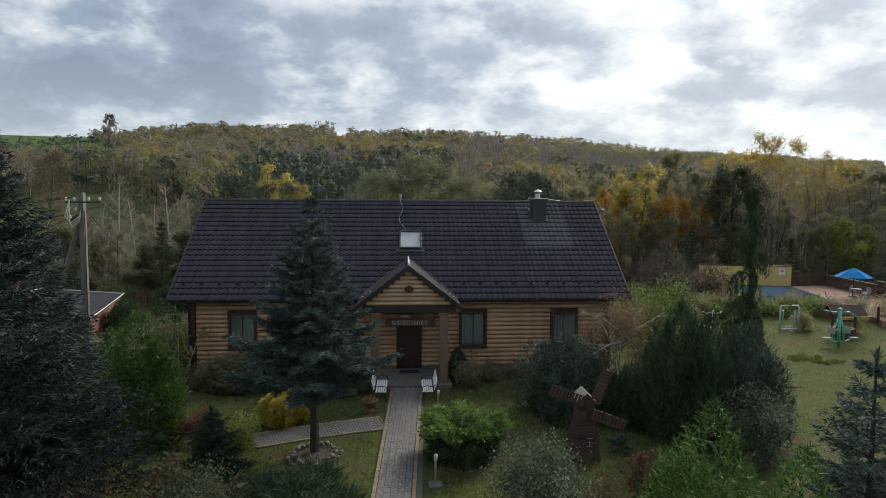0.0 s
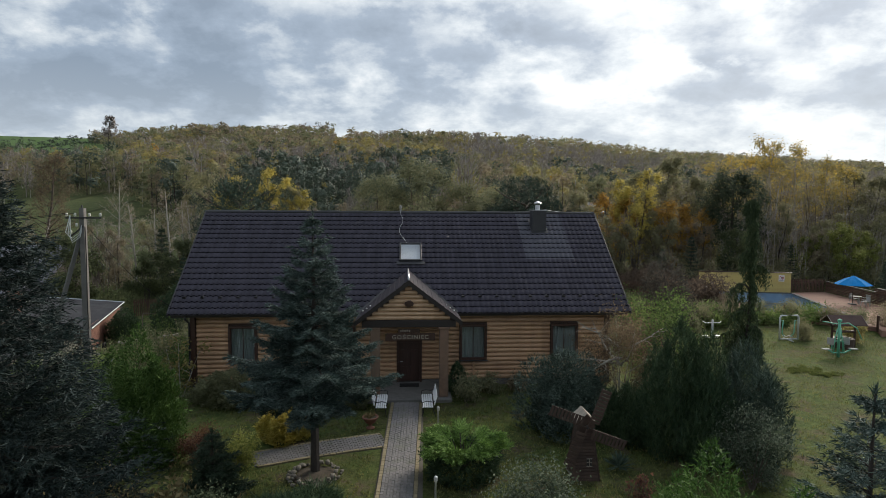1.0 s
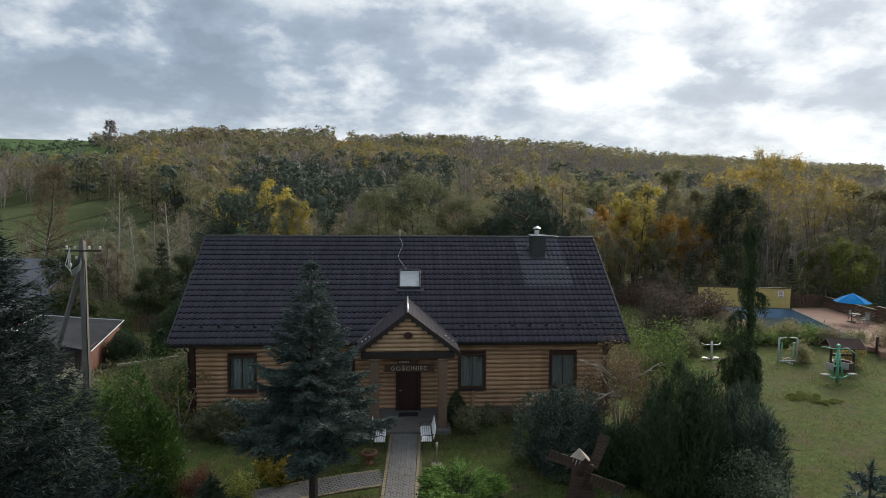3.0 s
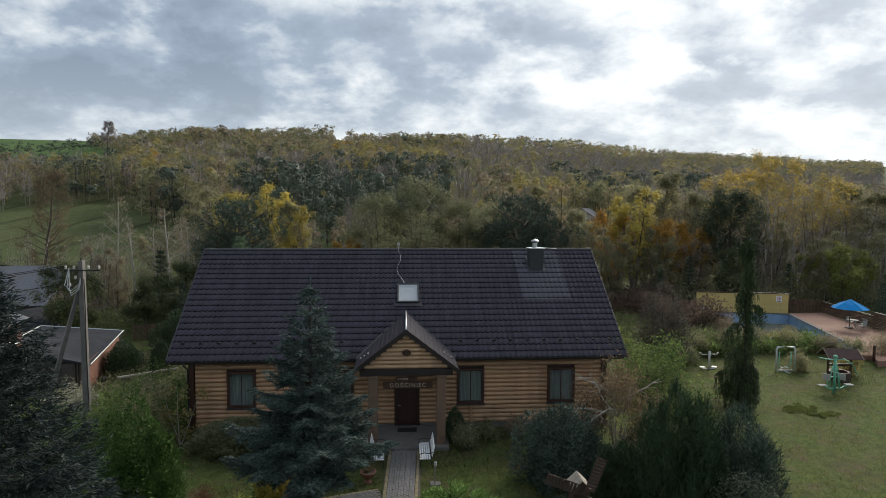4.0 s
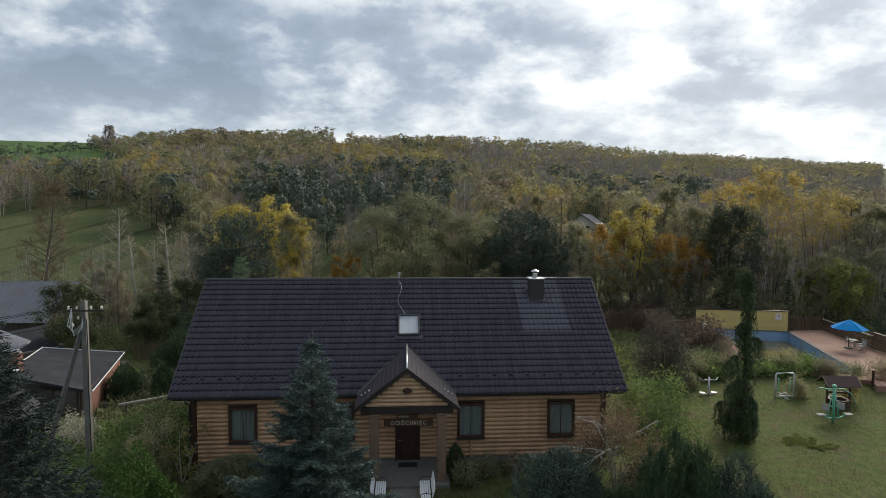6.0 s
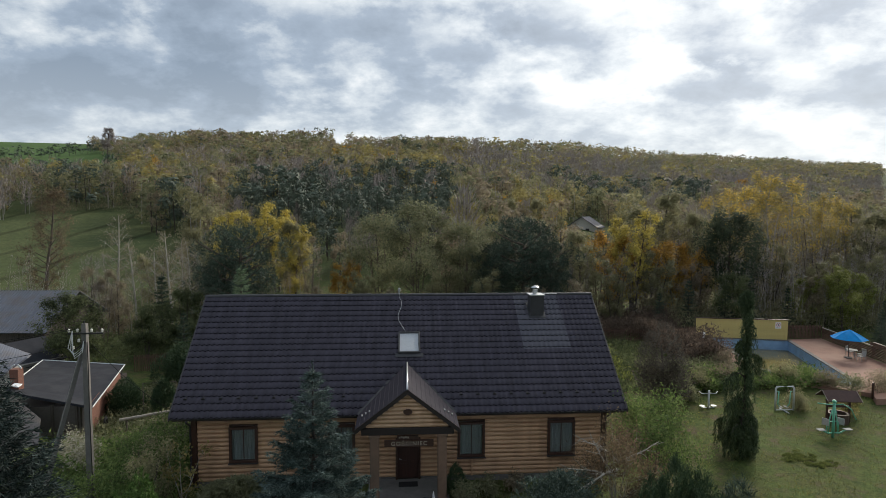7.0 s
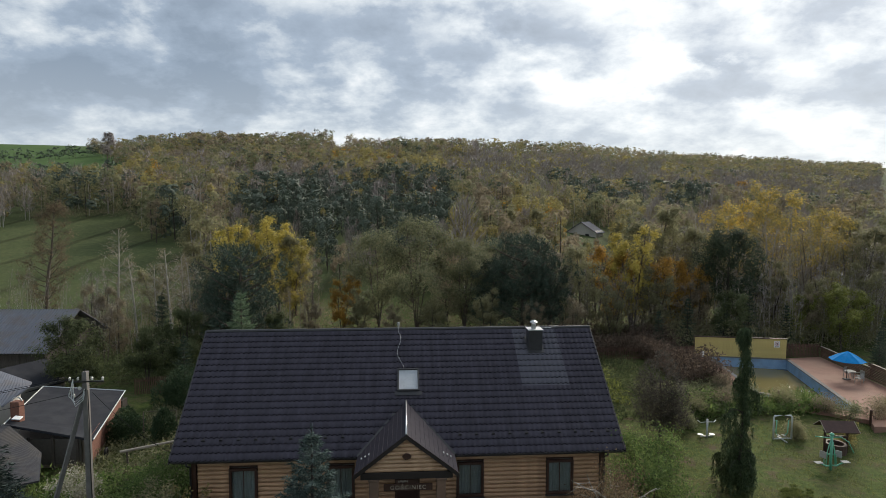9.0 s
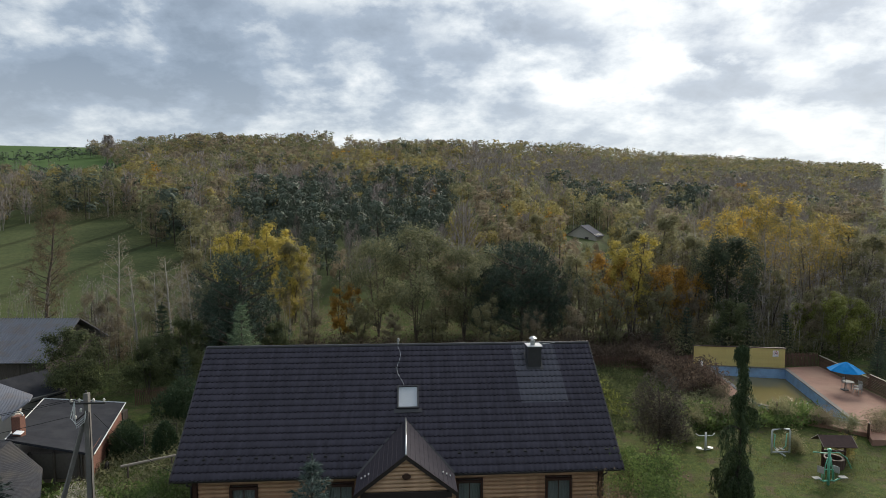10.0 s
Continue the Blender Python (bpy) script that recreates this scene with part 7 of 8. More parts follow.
# power pole with a strut
zp = gz(-14.1, -2.5)
pl = thing("power_pole", "grey concrete power pole with a raking strut and insulators", "power pole", at=(-14.15, -2.5, zp - 0.2))
HP = 9.0 - zp
part("post", Shape().prism([(-0.13, 0), (0.13, 0), (0.095, HP), (-0.095, HP)], (0, -0.11, 0), (1, 0, 0), (0, 0, 1), (0, 0.22, 0)), M["concrete"], pl)
part("strut", Shape().tube([(-2.3, -0.4, 0), (-0.12, 0, HP - 1.15)], [0.13, 0.10], 4), M["concrete"], pl, "raking concrete strut")
arm = part("cross_arm", Shape().box((0.1, -0.13, HP - 0.42), (1.5, 0.06, 0.07), 0.008).box((-0.2, -0.1, HP - 1.0), (0.7, 0.05, 0.06), 0.008, pose(0, 0, 0, 0, -40, 0)), M["black"], pl)
for x, z in ((-0.6, HP - 0.36), (-0.25, HP - 0.36), (0.35, HP - 0.36), (0.8, HP - 0.36), (-0.45, HP - 1.12), (-0.2, HP - 0.8)):
    part("insulator", Shape().lathe([(0.02, 0), (0.055, 0.03), (0.04, 0.07), (0.06, 0.10), (0.03, 0.15)], (x, -0.13, z), 10), M["porcelain"], arm, "white porcelain insulator", True)
for i in range(3):
    z = HP - 0.75 - 0.1 * i
    part("cable_loop", Shape().tube([(-0.45, -0.15, HP - 0.3), (-0.62 + 0.1 * i, -0.22, z - 0.3), (-0.35, -0.24, z - 0.55), (-0.05, -0.18, z - 0.3), (0.02, -0.16, z)], 0.018, 5), M["grey_paint"], pl)
part("down_cable", Shape().tube([(0.15, -0.14, HP - 0.8), (0.17, -0.16, HP - 2), (0.15, -0.16, HP - 4), (0.17, -0.16, 0.3)], 0.022, 5), M["black"], pl, "black cable clipped down the pole")
part("lamp_stub", Shape().tube([(-0.02, 0, HP - 0.1), (-0.02, 0, HP + 0.12)], 0.03, 6), M["black"], pl)


def line(a, b, sag, nm="power_line"):
    q = np.linspace(0, 1, 18)[:, None]
    p = np.array(a) * (1 - q) + np.array(b) * q
    p[:, 2] -= sag * 4 * q[:, 0] * (1 - q[:, 0])
    solid(nm, Shape().tube(p, 0.011, 5), M["cable"], "thin sagging overhead power line", "power line", "overhead lines")


top = zp - 0.2 + HP
line((-14.75, -2.65, top - 0.22), (-40, -9.5, 6.6), 0.5)
line((-14.4, -2.65, top - 0.22), (-40, -8.8, 6.4), 0.5)
line((-14.6, -2.65, top - 0.95), (-40, -9.2, 5.3), 0.5)
line((-13.8, -2.65, top - 0.9), (-10.9, 0.1, 3.55), 0.4, "house_line")

# yard fence, pipes and pallets behind the house
picket_fence((-24.5, 24.0, -1.2), (-15.0, 26.0, -0.6), 1.9, "fence_7", "dark weathered board fence behind the yard", pitch=0.17)
picket_fence((-15.0, 26.0, -0.6), (-7.0, 27.5, -0.1), 1.2, "fence_8", "dark weathered board fence behind the yard", pitch=0.2)
fr_ = thing("washing_frame", "rusty pipe washing-line frame on the yard lawn", "washing frame", at=(-19.0, 13.5, gz(-19, 13.5)))
part("pipe", Shape().tube([(0, 0, 0), (0, 0, 2.1), (2.2, 0.3, 2.1), (2.2, 0.3, 0)], 0.035, 6), M["old_wood"], fr_)
solid("log_bar", Shape().tube([(-18.6, 9.2, 0.15), (-15.2, 10.2, 0.45)], [0.10, 0.08], 8), M["mill_roof"], "pale peeled pole lying on short props", "pole")
solid("log_prop", Shape().tube([(-15.7, 10.05, -0.5), (-15.7, 10.05, 0.36)], 0.06, 6), M["old_wood"], "short wooden prop under the pole", "prop")
solid("log_prop", Shape().tube([(-18.2, 9.3, -0.8), (-18.2, 9.3, 0.1)], 0.06, 6), M["old_wood"], "short wooden prop under the pole", "prop")
pa = thing("pallet", "old wooden pallet leaning behind the shed", "pallet")
for k in range(7):
    part("slat", Shape().box((0, 0.16 * k - 0.5, 0), (1.2, 0.11, 0.02), 0.005), M["old_wood"], pa)
for k in (-0.5, 0, 0.5):
    part("bearer", Shape().box((k, 0, -0.05), (0.08, 1.15, 0.08), 0.008), M["old_wood"], pa)
pa.matrix_basis = pose(-24.0, 19.6, 0.35, 52, 10, 20)
solid("pallet_stack", Shape().box((-24.0, 19.9, -0.5), (1.3, 0.9, 1.3), 0.03), M["old_wood"], "stacked old boards behind the shed", "boards")
tyre = thing("car_tyre", "old black tyre leaning on the brick shed", "tyre", at=(-20.2, 10.6, gz(-20.2, 10.6) + 0.34), rz=105)
aa = np.linspace(0, 2 * math.pi, 21)
part("rubber_ring", Shape().tube(np.stack([0.27 * np.cos(aa), 0 * aa, 0.27 * np.sin(aa)], 1), 0.095, 8, False), M["rubber"], tyre, "", True)


# ---- trees behind the house ----
def tree(name, label, h, w, leaves, size, leaf, wood, s, **kw):
    a, b = broadleaf(h, w, int(leaves * 1.8), size * 0.8, seed(s), tri=True, base=kw.pop("base", 0.1), twigs=kw.pop("twigs", 3), trunk_r=kw.pop("trunk_r", 0.014 * h), **kw)
    ob = thing(name, label, "tree")
    part("trunk", a, M[wood], ob)
    part("crown", fast_mesh("crown", *b, M[leaf]), M[leaf], ob)
    return ob


def pine_tree(name, label, h, w, n, leaf, s, base=0.25):
    """A broad pine: whorls of rising limbs that carry round needle clumps."""
    rng = seed(s)
    wood = Shape().tube([(0, 0, -0.2), (0.1, 0, h * 0.5), (0, 0, h * 0.96)], [h * 0.02, h * 0.013, 0.03], 7, False)
    tips = []
    for i in range(34):
        q = i / 34
        z = h * (base + (0.95 - base) * q)
        R = w / 2 * math.sin(math.pi * (0.18 + 0.78 * (1 - q))) ** 0.8 * rng.uniform(0.7, 1.1) if q > 0.25 else w / 2 * rng.uniform(0.6, 1.05)
        a = i * 2.4
        p, r = limb((0, 0, z), unit(np.array([math.cos(a), math.sin(a), 0.25])), R, 0.05 + 0.02 * R, rng, 4, 0.4, 0.2)
        wood.tube(p, r, 4, False)
        for k in range(5):
            u = rng.uniform(0.45, 1.0) * 4
            j = min(int(u), 3)
            tips.append(p[j] + (p[j + 1] - p[j]) * (u - j) + rng.normal(size=3) * 0.16 * R)
    tips.append(np.array([0, 0, h * 0.97]))
    tips = np.array(tips)
    c = tips[rng.integers(0, len(tips), n)]
    off = unit(rng.normal(size=(n, 3)) * [1, 1, 0.7]) * (rng.uniform(0.3, 1, n) ** 0.5)[:, None]
    lv = slivers(c + off * w * 0.075, unit(off + [0, 0, 0.5] + rng.normal(size=(n, 3)) * 0.3), 0.27, 0.075, rng)
    ob = thing(name, label, "pine")
    part("trunk", wood, M["bark"], ob)
    part("crown", fast_mesh("crown", *lv, M[leaf]), M[leaf], ob)
    return ob


def put(ob, spots, h0):
    """Moves the thing to the first spot, and copies of it to the rest: x, y, height, turn."""
    for i, (x, y, h, *r) in enumerate(spots):
        k = h / h0
        m = pose(x, y, gz(x, y), 0, 0, r[0] if r else (i * 83) % 360)
        ob.scale = (k, k, k)
        if i:
            copy_thing(ob, m)
        else:
            m0 = m
    k = spots[0][2] / h0
    ob.matrix_basis = m0 @ Matrix.Diagonal((k, k, k, 1))


put(tree("poplar", "yellow-leaved poplar at the wood's edge", 14, 7.0, 4600, 0.32, "bright_yellow", "bark", 201, limbs=34, twigs=4, stems=2), [(-19.5, 60.0, 15.2), (-26.3, 60.5, 14.0), (-22.8, 62, 13.2), (-16.8, 57, 13.0), (-24, 57, 14.0), (29.2, 42.3, 13.8)], 14)
put(tree("tall_birch", "tall thinning birch with golden leaves at the wood's edge", 14, 6.6, 3900, 0.27, "golden_birch", "bark_pale", 218, limbs=40, twigs=5, stems=2), [(46.3, 51, 17.5), (55.2, 52.5, 20.5), (57.5, 46.5, 16.5), (51.5, 54, 19.5), (61.5, 51, 16.5)], 14)
put(tree("poplar", "yellow-green poplar at the wood's edge", 14, 7.0, 4600, 0.34, "yellow_green", "bark", 202, limbs=34, twigs=4), [(-31, 59, 12.6), (-16.5, 58, 12.8), (35.5, 50, 17.0), (31.2, 48, 14.6), (22.3, 42.3, 11.8), (28, 88, 15), (20, 86, 14.5), (61, 43, 14), (65, 50, 15.5), (40.5, 47, 14.0), (19, 53, 13)], 14)
put(tree("willow", "broad dull-green willow on several stems", 15, 12.0, 7000, 0.32, "dull_green", "bark", 203, limbs=36, stems=5), [(1.4, 42.5, 16.4), (7.6, 44.0, 13.5), (-3.5, 47, 14.5), (11.5, 50, 13)], 15)
put(tree("maple", "orange autumn tree at the wood's edge", 9, 6.0, 3600, 0.28, "orange", "bark", 204, limbs=20, stems=2), [(-8.2, 45, 7.8), (27.0, 44.0, 11.6), (34.0, 41.0, 10.4), (36.6, 42.5, 9.6), (70, 40, 9)], 9)
put(tree("alder", "yellowing leafy tree behind the house", 10, 6.5, 3800, 0.28, "yellow_green", "bark_dark", 205, limbs=22, stems=2), [(9.5, 36, 7.0), (30.5, 39, 8.6), (-5.5, 40.5, 6.5), (44.5, 38, 9.6), (50, 36, 8.5), (56, 38, 9.2), (24.5, 37.5, 8.0), (63, 36, 8.2), (-36, 56, 10), (3.5, 38.5, 6.2)], 10)
put(tree("birch", "slim bare birch with a pale trunk", 12, 4.6, 500, 0.2, "brown", "bark_pale", 206, limbs=26, twigs=6, base=0.3), [(-28.5, 42.5, 13.0), (-27.2, 46, 11.5), (-44, 62, 15), (17.5, 47, 13), (-33, 49, 11), (50, 47, 15), (62, 54, 16), (43, 44, 13), (33, 46, 13), (38, 52, 15), (22, 46, 12), (48, 44, 14), (54, 48, 15), (59, 50, 15), (64, 44, 13), (68, 54, 15), (17, 51, 14), (45, 56, 16), (-36, 50, 12), (-31, 53, 12)], 12)
put(tree("bare_tree", "leafless grey tree with fine twigs", 12, 6.5, 700, 0.18, "twig", "bark", 207, limbs=30, twigs=5, base=0.2, stems=3), [(-41, 50, 10), (-24, 48, 9), (-12.5, 47, 9.5), (-33, 36, 8), (-21.5, 37, 7), (40.5, 50, 14), (60, 40, 11), (47.5, 42, 12), (20.5, 50, 12), (67, 46, 13), (72, 52, 14), (26, 47, 11), (31, 43.5, 10), (44, 41, 11), (51, 40, 11), (55, 45, 13), (63, 48, 13), (37, 46, 12), (-29, 50, 10), (-18, 46, 9), (-7, 51, 11), (66, 39, 10), (58, 42, 12)], 12)
put(tree("ash_tree", "tall sparse tree with dull brown leaves", 19, 7.5, 4200, 0.24, "olive_brown", "bark", 216, limbs=54, twigs=7, base=0.08), [(-55, 62, 19.5)], 19)
put(tree("oak", "dense dark round-crowned tree", 13, 9.0, 8500, 0.28, "oak", "bark_dark", 208, limbs=40, twigs=4, base=0.28), [(40.0, 39.1, 13.6)], 13)
put(tree("apple_tree", "loose green tree beside the outbuildings", 8, 7.0, 6000, 0.26, "orchard", "bark_dark", 209, limbs=20, stems=3), [(-29.9, 24.0, 7.8), (-24.6, 27, 5.6), (-22.5, 31, 6.5), (-13.5, 33, 5.0), (36.5, 33, 6.5)], 8)
put(tree("brown_tree", "brown-leaved tree at the wood's edge", 10, 6.5, 3800, 0.26, "brown", "bark_dark", 210, limbs=22, stems=2), [(-38, 44, 9), (-33.5, 40, 7.5), (15, 36.5, 5.4), (19.5, 36.0, 6.0), (34, 36.5, 7.5), (47, 34.5, 6.5), (54, 42, 9.0), (-1.5, 37.5, 5.0), (-11, 38, 5.5), (6, 53, 11), (14, 55, 12), (58, 60, 13), (69, 58, 13)], 10)
put(tree("field_maple", "yellow-green leafy tree beside the pool terrace", 8, 5.5, 3800, 0.26, "lime", "bark", 217, limbs=24, twigs=4, stems=2), [(48.6, 31.5, 7.6), (52.5, 34, 7.0), (57.5, 34.5, 6.4), (46.0, 35.0, 6.2)], 8)
put(pine_tree("pine", "broad dark green pine behind the house", 10.8, 9.0, 21000, "pine_near", 211, 0.12), [(-17.8, 34.5, 12.2), (14.7, 42.0, 12.2), (-20.6, 36.5, 9.0), (11.2, 43.6, 9.2), (18.0, 41.6, 9.4)], 10.8)
w_, l_ = spruce(8.7, 4.2, seed(212), base=0.1, tuft=0.27, dens=0.9, droop=0.08, whorls=16, per=6)
yp = thing("young_pine", "small light green pine close behind the house", "pine")
part("trunk", w_, M["bark"], yp)
part("crown", fast_mesh("crown", *l_, M["pine_light"]), M["pine_light"], yp)
put(yp, [(-14.1, 21.3, 9.3)], 8.7)
w_, l_ = spruce(9, 4.4, seed(213), base=0.05, tuft=0.36, dens=0.4, droop=0.3, whorls=14, per=3)
sp_ = thing("dark_spruce", "dark spruce beside the pool wall", "spruce")
part("trunk", w_, M["bark_dark"], sp_)
part("crown", fast_mesh("crown", *l_, M["spruce_dark"]), M["spruce_dark"], sp_)
put(sp_, [(31.8, 33.5, 6.0), (35.5, 32.5, 5.6), (39.0, 33.5, 6.6), (43.5, 33.5, 5.0), (49.5, 27.0, 4.6), (46.5, 24.0, 4.0), (28.2, 33.0, 4.6), (-20.2, 24.5, 5.5), (-26, 34, 8.0), (44.2, 19.5, 3.2)], 9)


def thicket(n, xr, yr, hh, leaf, s, name, label):
    """Undergrowth too dense to count: arching stems and small leaves."""
    rng = seed(s)
    x, y = rng.uniform(*xr, n), rng.uniform(*yr, n)
    h = hh * rng.uniform(0.35, 1.1, n) * (0.75 + 0.35 * np.sin(x * 0.6) * np.sin(y * 0.5))
    z = ground(x, y) + h * np.sqrt(rng.uniform(0.0, 1.0, n))
    p = np.stack([x, y, z], 1) + rng.normal(size=(n, 3)) * 0.15
    v, f = slivers(p, unit(rng.normal(size=(n, 3)) + [0, 0, 0.5]), rng.uniform(0.12, 0.42, n), rng.uniform(0.05, 0.17, n), rng)
    tagged(new(name, fast_mesh(name, v, f, M[leaf])), label, "undergrowth", kind="stuff")


thicket(16000, (11.5, 30), (30.6, 35), 2.9, "vine", 301, "brown_hedge", "tall brown overgrown hedge behind the back lawn")
thicket(22000, (-14, 30), (33, 40), 2.6, "vine", 302, "brown_undergrowth", "brown undergrowth along the wood's edge")
def saplings(n, xr, yr, hh, leaf, bark, s, name, label, fill=64):
    """Young birches too close to count: slim upright stems, rising twigs and thin leaves."""
    rng = seed(s)
    x, y, h = rng.uniform(*xr, n), rng.uniform(*yr, n), hh * rng.uniform(0.6, 1.1, n)
    foot = np.stack([x, y, ground(x, y) - 0.1], 1)
    lean = unit(rng.normal(size=(n, 3)) * [0.07, 0.07, 0] + [0, 0, 1])
    stems = join([slivers(foot + lean * 0.3 * k, lean, h, 0.10, rng) for k in range(2)])
    k = np.repeat(np.arange(n), fill)
    q = rng.uniform(0.08, 1.0, len(k)) ** 0.8
    az = rng.uniform(0, 6.283, len(k))
    side = np.stack([np.cos(az), np.sin(az), np.zeros(len(k))], 1)
    p = foot[k] + lean[k] * (h[k] * q)[:, None] + side * (rng.uniform(0.05, 1.0, len(k)) * 1.1 * (1.15 - q))[:, None]
    tw = slivers(p, unit(side * 0.5 + [0, 0, 1] + rng.normal(size=p.shape) * 0.45), rng.uniform(0.18, 0.42, len(k)), rng.uniform(0.04, 0.10, len(k)), rng)
    tagged(new(name + "_stems", fast_mesh(name + "_stems", *stems, M[bark])), label + ", stems", "saplings", kind="stuff")
    tagged(new(name + "_leaves", fast_mesh(name + "_leaves", *tw, M[leaf])), label + ", twigs and leaves", "saplings", kind="stuff")


saplings(330, (37, 76), (33.5, 47), 9.0, "twig", "bark_pale", 321, "birch_thicket", "dense young birches behind the pool")
saplings(200, (37, 76), (40, 56), 13.0, "yellow_green", "bark_pale", 322, "yellowing_thicket", "dense slim yellowing birches behind the pool")
saplings(120, (17, 37), (38, 50), 8.0, "twig", "bark", 323, "bare_thicket", "dense bare young trees at the wood's edge")
saplings(70, (-66, -36), (46, 64), 8.5, "twig", "bark_pale", 325, "meadow_thicket", "bare slim trees along the meadow")
saplings(70, (-38, -12), (38, 56), 6.5, "brown", "bark_pale", 324, "yard_thicket", "dense bare saplings behind the yard")
thicket(26000, (29, 75), (30, 42), 4.6, "yellow_green", 303, "green_undergrowth", "green undergrowth behind the pool")
thicket(16000, (-38, -14), (27, 40), 2.4, "orchard", 304, "yard_undergrowth", "dark green undergrowth behind the yard")
thicket(7000, (-125, -72), (166, 180), 4.5, "brown", 314, "meadow_hedge", "brown brush along the meadow's far edge")
thicket(8000, (20, 33), (12.6, 16.0), 1.25, "green", 305, "pool_border", "overgrown planting along the pool's edge")
thicket(12000, (24.6, 28.8), (19.5, 30.5), 2.7, "vine", 309, "brown_vines", "heap of brown leafless vines beside the pool")
thicket(7000, (20, 28), (13, 20), 1.1, "dull_green", 310, "tall_border_grass", "tall yellowing grasses between lawn and pool")
thicket(13000, (11.2, 23), (13, 30.5), 0.75, "orchard", 312, "back_weeds", "rank green weeds on the back lawn")
thicket(2600, (13.0, 18.5), (16, 24), 1.5, "lime", 313, "yellow_weeds", "tall yellow-green weeds behind the house")
thicket(16000, (-26, -11), (-7, 7), 1.3, "green", 306, "yard_weeds", "rank green weeds on the slope to the shed")
thicket(18000, (-45, 80), (40, 62), 1.6, "brown", 307, "wood_floor_plants", "brown and dry plants on the wood's floor")
thicket(4000, (-9.5, -4.5), (-17.5, -12.5), 0.9, "dry", 308, "dry_weeds", "dry grass and weeds in the flower bed")

put(tree("tall_poplar", "tall lone poplar on the meadow's edge", 24, 6.4, 1500, 0.55, "twig", "bark", 214, limbs=22, base=0.62), [(-129, 230, 28.0)], 24)
thicket(9000, (-21, -11.5), (5, 20), 0.7, "dull_green", 311, "yard_grass", "rank grass and weeds behind the house")
evergreen("dark_bush", "dark dense bush beside the shed", "bush", dome(2.4, 1.3), 2600, 0.2, "thuja_dark", -20.3, 13.6, 25, up=0.5, narrow=0.3, plumes=5)
evergreen("dark_bush", "dark dense bush behind the yard", "bush", dome(3.4, 2.0), 3600, 0.24, "thuja_dark", -19.0, 21.0, 26, up=0.5, narrow=0.3, plumes=6)


# ---- wall logs, bricks and paving ----
def log_mesh(length, r=0.110, proud=0.105):
    a = np.linspace(-math.pi / 2, math.pi / 2, 7)
    prof = [(-proud * math.cos(q), r * math.sin(q)) for q in a] + [(0.03, r), (0.03, -r)]
    return Shape().prism(prof, (-length / 2, 0, 0), (0, 1, 0), (0, 0, 1), (length, 0, 0)).mesh("log", M["log"])


logs = {}
PITCH = 0.2244
nrow = int((WALL_T - WALL_B) / PITCH)
for i in range(nrow):
    z = WALL_B + (i + 0.5) * PITCH
    segs, e = [], XL + 0.26
    for x0, x1, z0, z1 in OPEN:
        if z0 - 0.06 < z < z1 + 0.04:
            segs.append((e, x0 - 0.01))
            e = x1 + 0.01
    segs.append((e, XR - 0.26))
    for a, b in segs:
        if b - a > 3 and a < 3.3 < b and z < 1.25:
            cuts = [(a, 3.24), (3.36, b)]
        else:
            cuts = [(a, b)]
        for c, d in cuts:
            key = round(d - c, 2)
            if key not in logs:
                logs[key] = log_mesh(d - c)
            o = new("log", logs[key])
            o.parent, o.location = front, ((c + d) / 2, 0.03, z)
part("batten", Shape().box((3.3, -0.05, 0.75), (0.11, 0.06, 0.98), 0.012), M["log"], front)
for i in range(8):
    z = 3.75 + (i + 0.5) * 0.195
    w = 2.1 * (1 - (z + 0.05 - 3.75) / 1.63)
    if w < 0.15:
        continue
    me = log_mesh(2 * w, 0.1)
    me.materials[0] = M["log_pale"]
    o = new("log", me)
    o.parent, o.location = house, (0, -2.33, z)

sb = thing("shed_brickwork", "red brick face of the shed wall", "brickwork", kind="structure")
nb = 0
for r in range(25):
    z = zs + 0.3 + 0.075 * r
    for k in range(int(len_s / 0.26)):
        s = 0.13 + 0.26 * k + (0.13 if r % 2 else 0)
        if s > len_s - 0.1 or s > 3.2:
            continue
        o = new("brick", brick_me)
        o.parent = sb
        o.matrix_basis = pose(-20.5 + dsd[0] * s + 0.012, 9.4 + dsd[1] * s, z, 0, 0, SHED_ANG + rc.uniform(-0.6, 0.6))
rest = Shape()
for r in range(25):
    z = zs + 0.3 + 0.075 * r
    for k in range(int(len_s / 0.26)):
        s = 0.13 + 0.26 * k + (0.13 if r % 2 else 0)
        if 3.2 < s < len_s - 0.1:
            rest.box((-20.5 + dsd[0] * s + 0.012, 9.4 + dsd[1] * s, z), (0.245, 0.03, 0.062), 0.006, pose(0, 0, 0, 0, 0, SHED_ANG))
tagged(part("bricks", rest, M["brick"], sb), kind="stuff")


def path_x(y):
    """Left and right edges of the main path."""
    q = (y + 2.9) / (-12.65 + 2.9)
    return -0.80 - 0.32 * q, 0.64 - 0.46 * q


pth = thing("garden_path", "grey block-paved path with yellow edging", "path", kind="structure")
Y0, Y1 = -2.85, -17.0
part("sand_bed", Shape().prism([(-0.02, 0), (1.02, 0), (1.02, 1), (-0.02, 1)], (path_x(Y0)[0], Y0, 0.02), (1.44, 0, 0), (path_x(Y1)[0] - path_x(Y0)[0], Y1 - Y0, -0.02), (0, 0, -0.2)), M["sand"], pth)
pv = Shape().box((0, 0, 0), (0.098, 0.192, 0.05), 0.008).mesh("paver", M["paver"])
pe = Shape().box((0, 0, 0), (0.118, 0.192, 0.05), 0.008).mesh("edging_paver", M["paver_edge"])
far_pv = Shape()
rowi, y, cnt = 0, Y0 - 0.1, 0
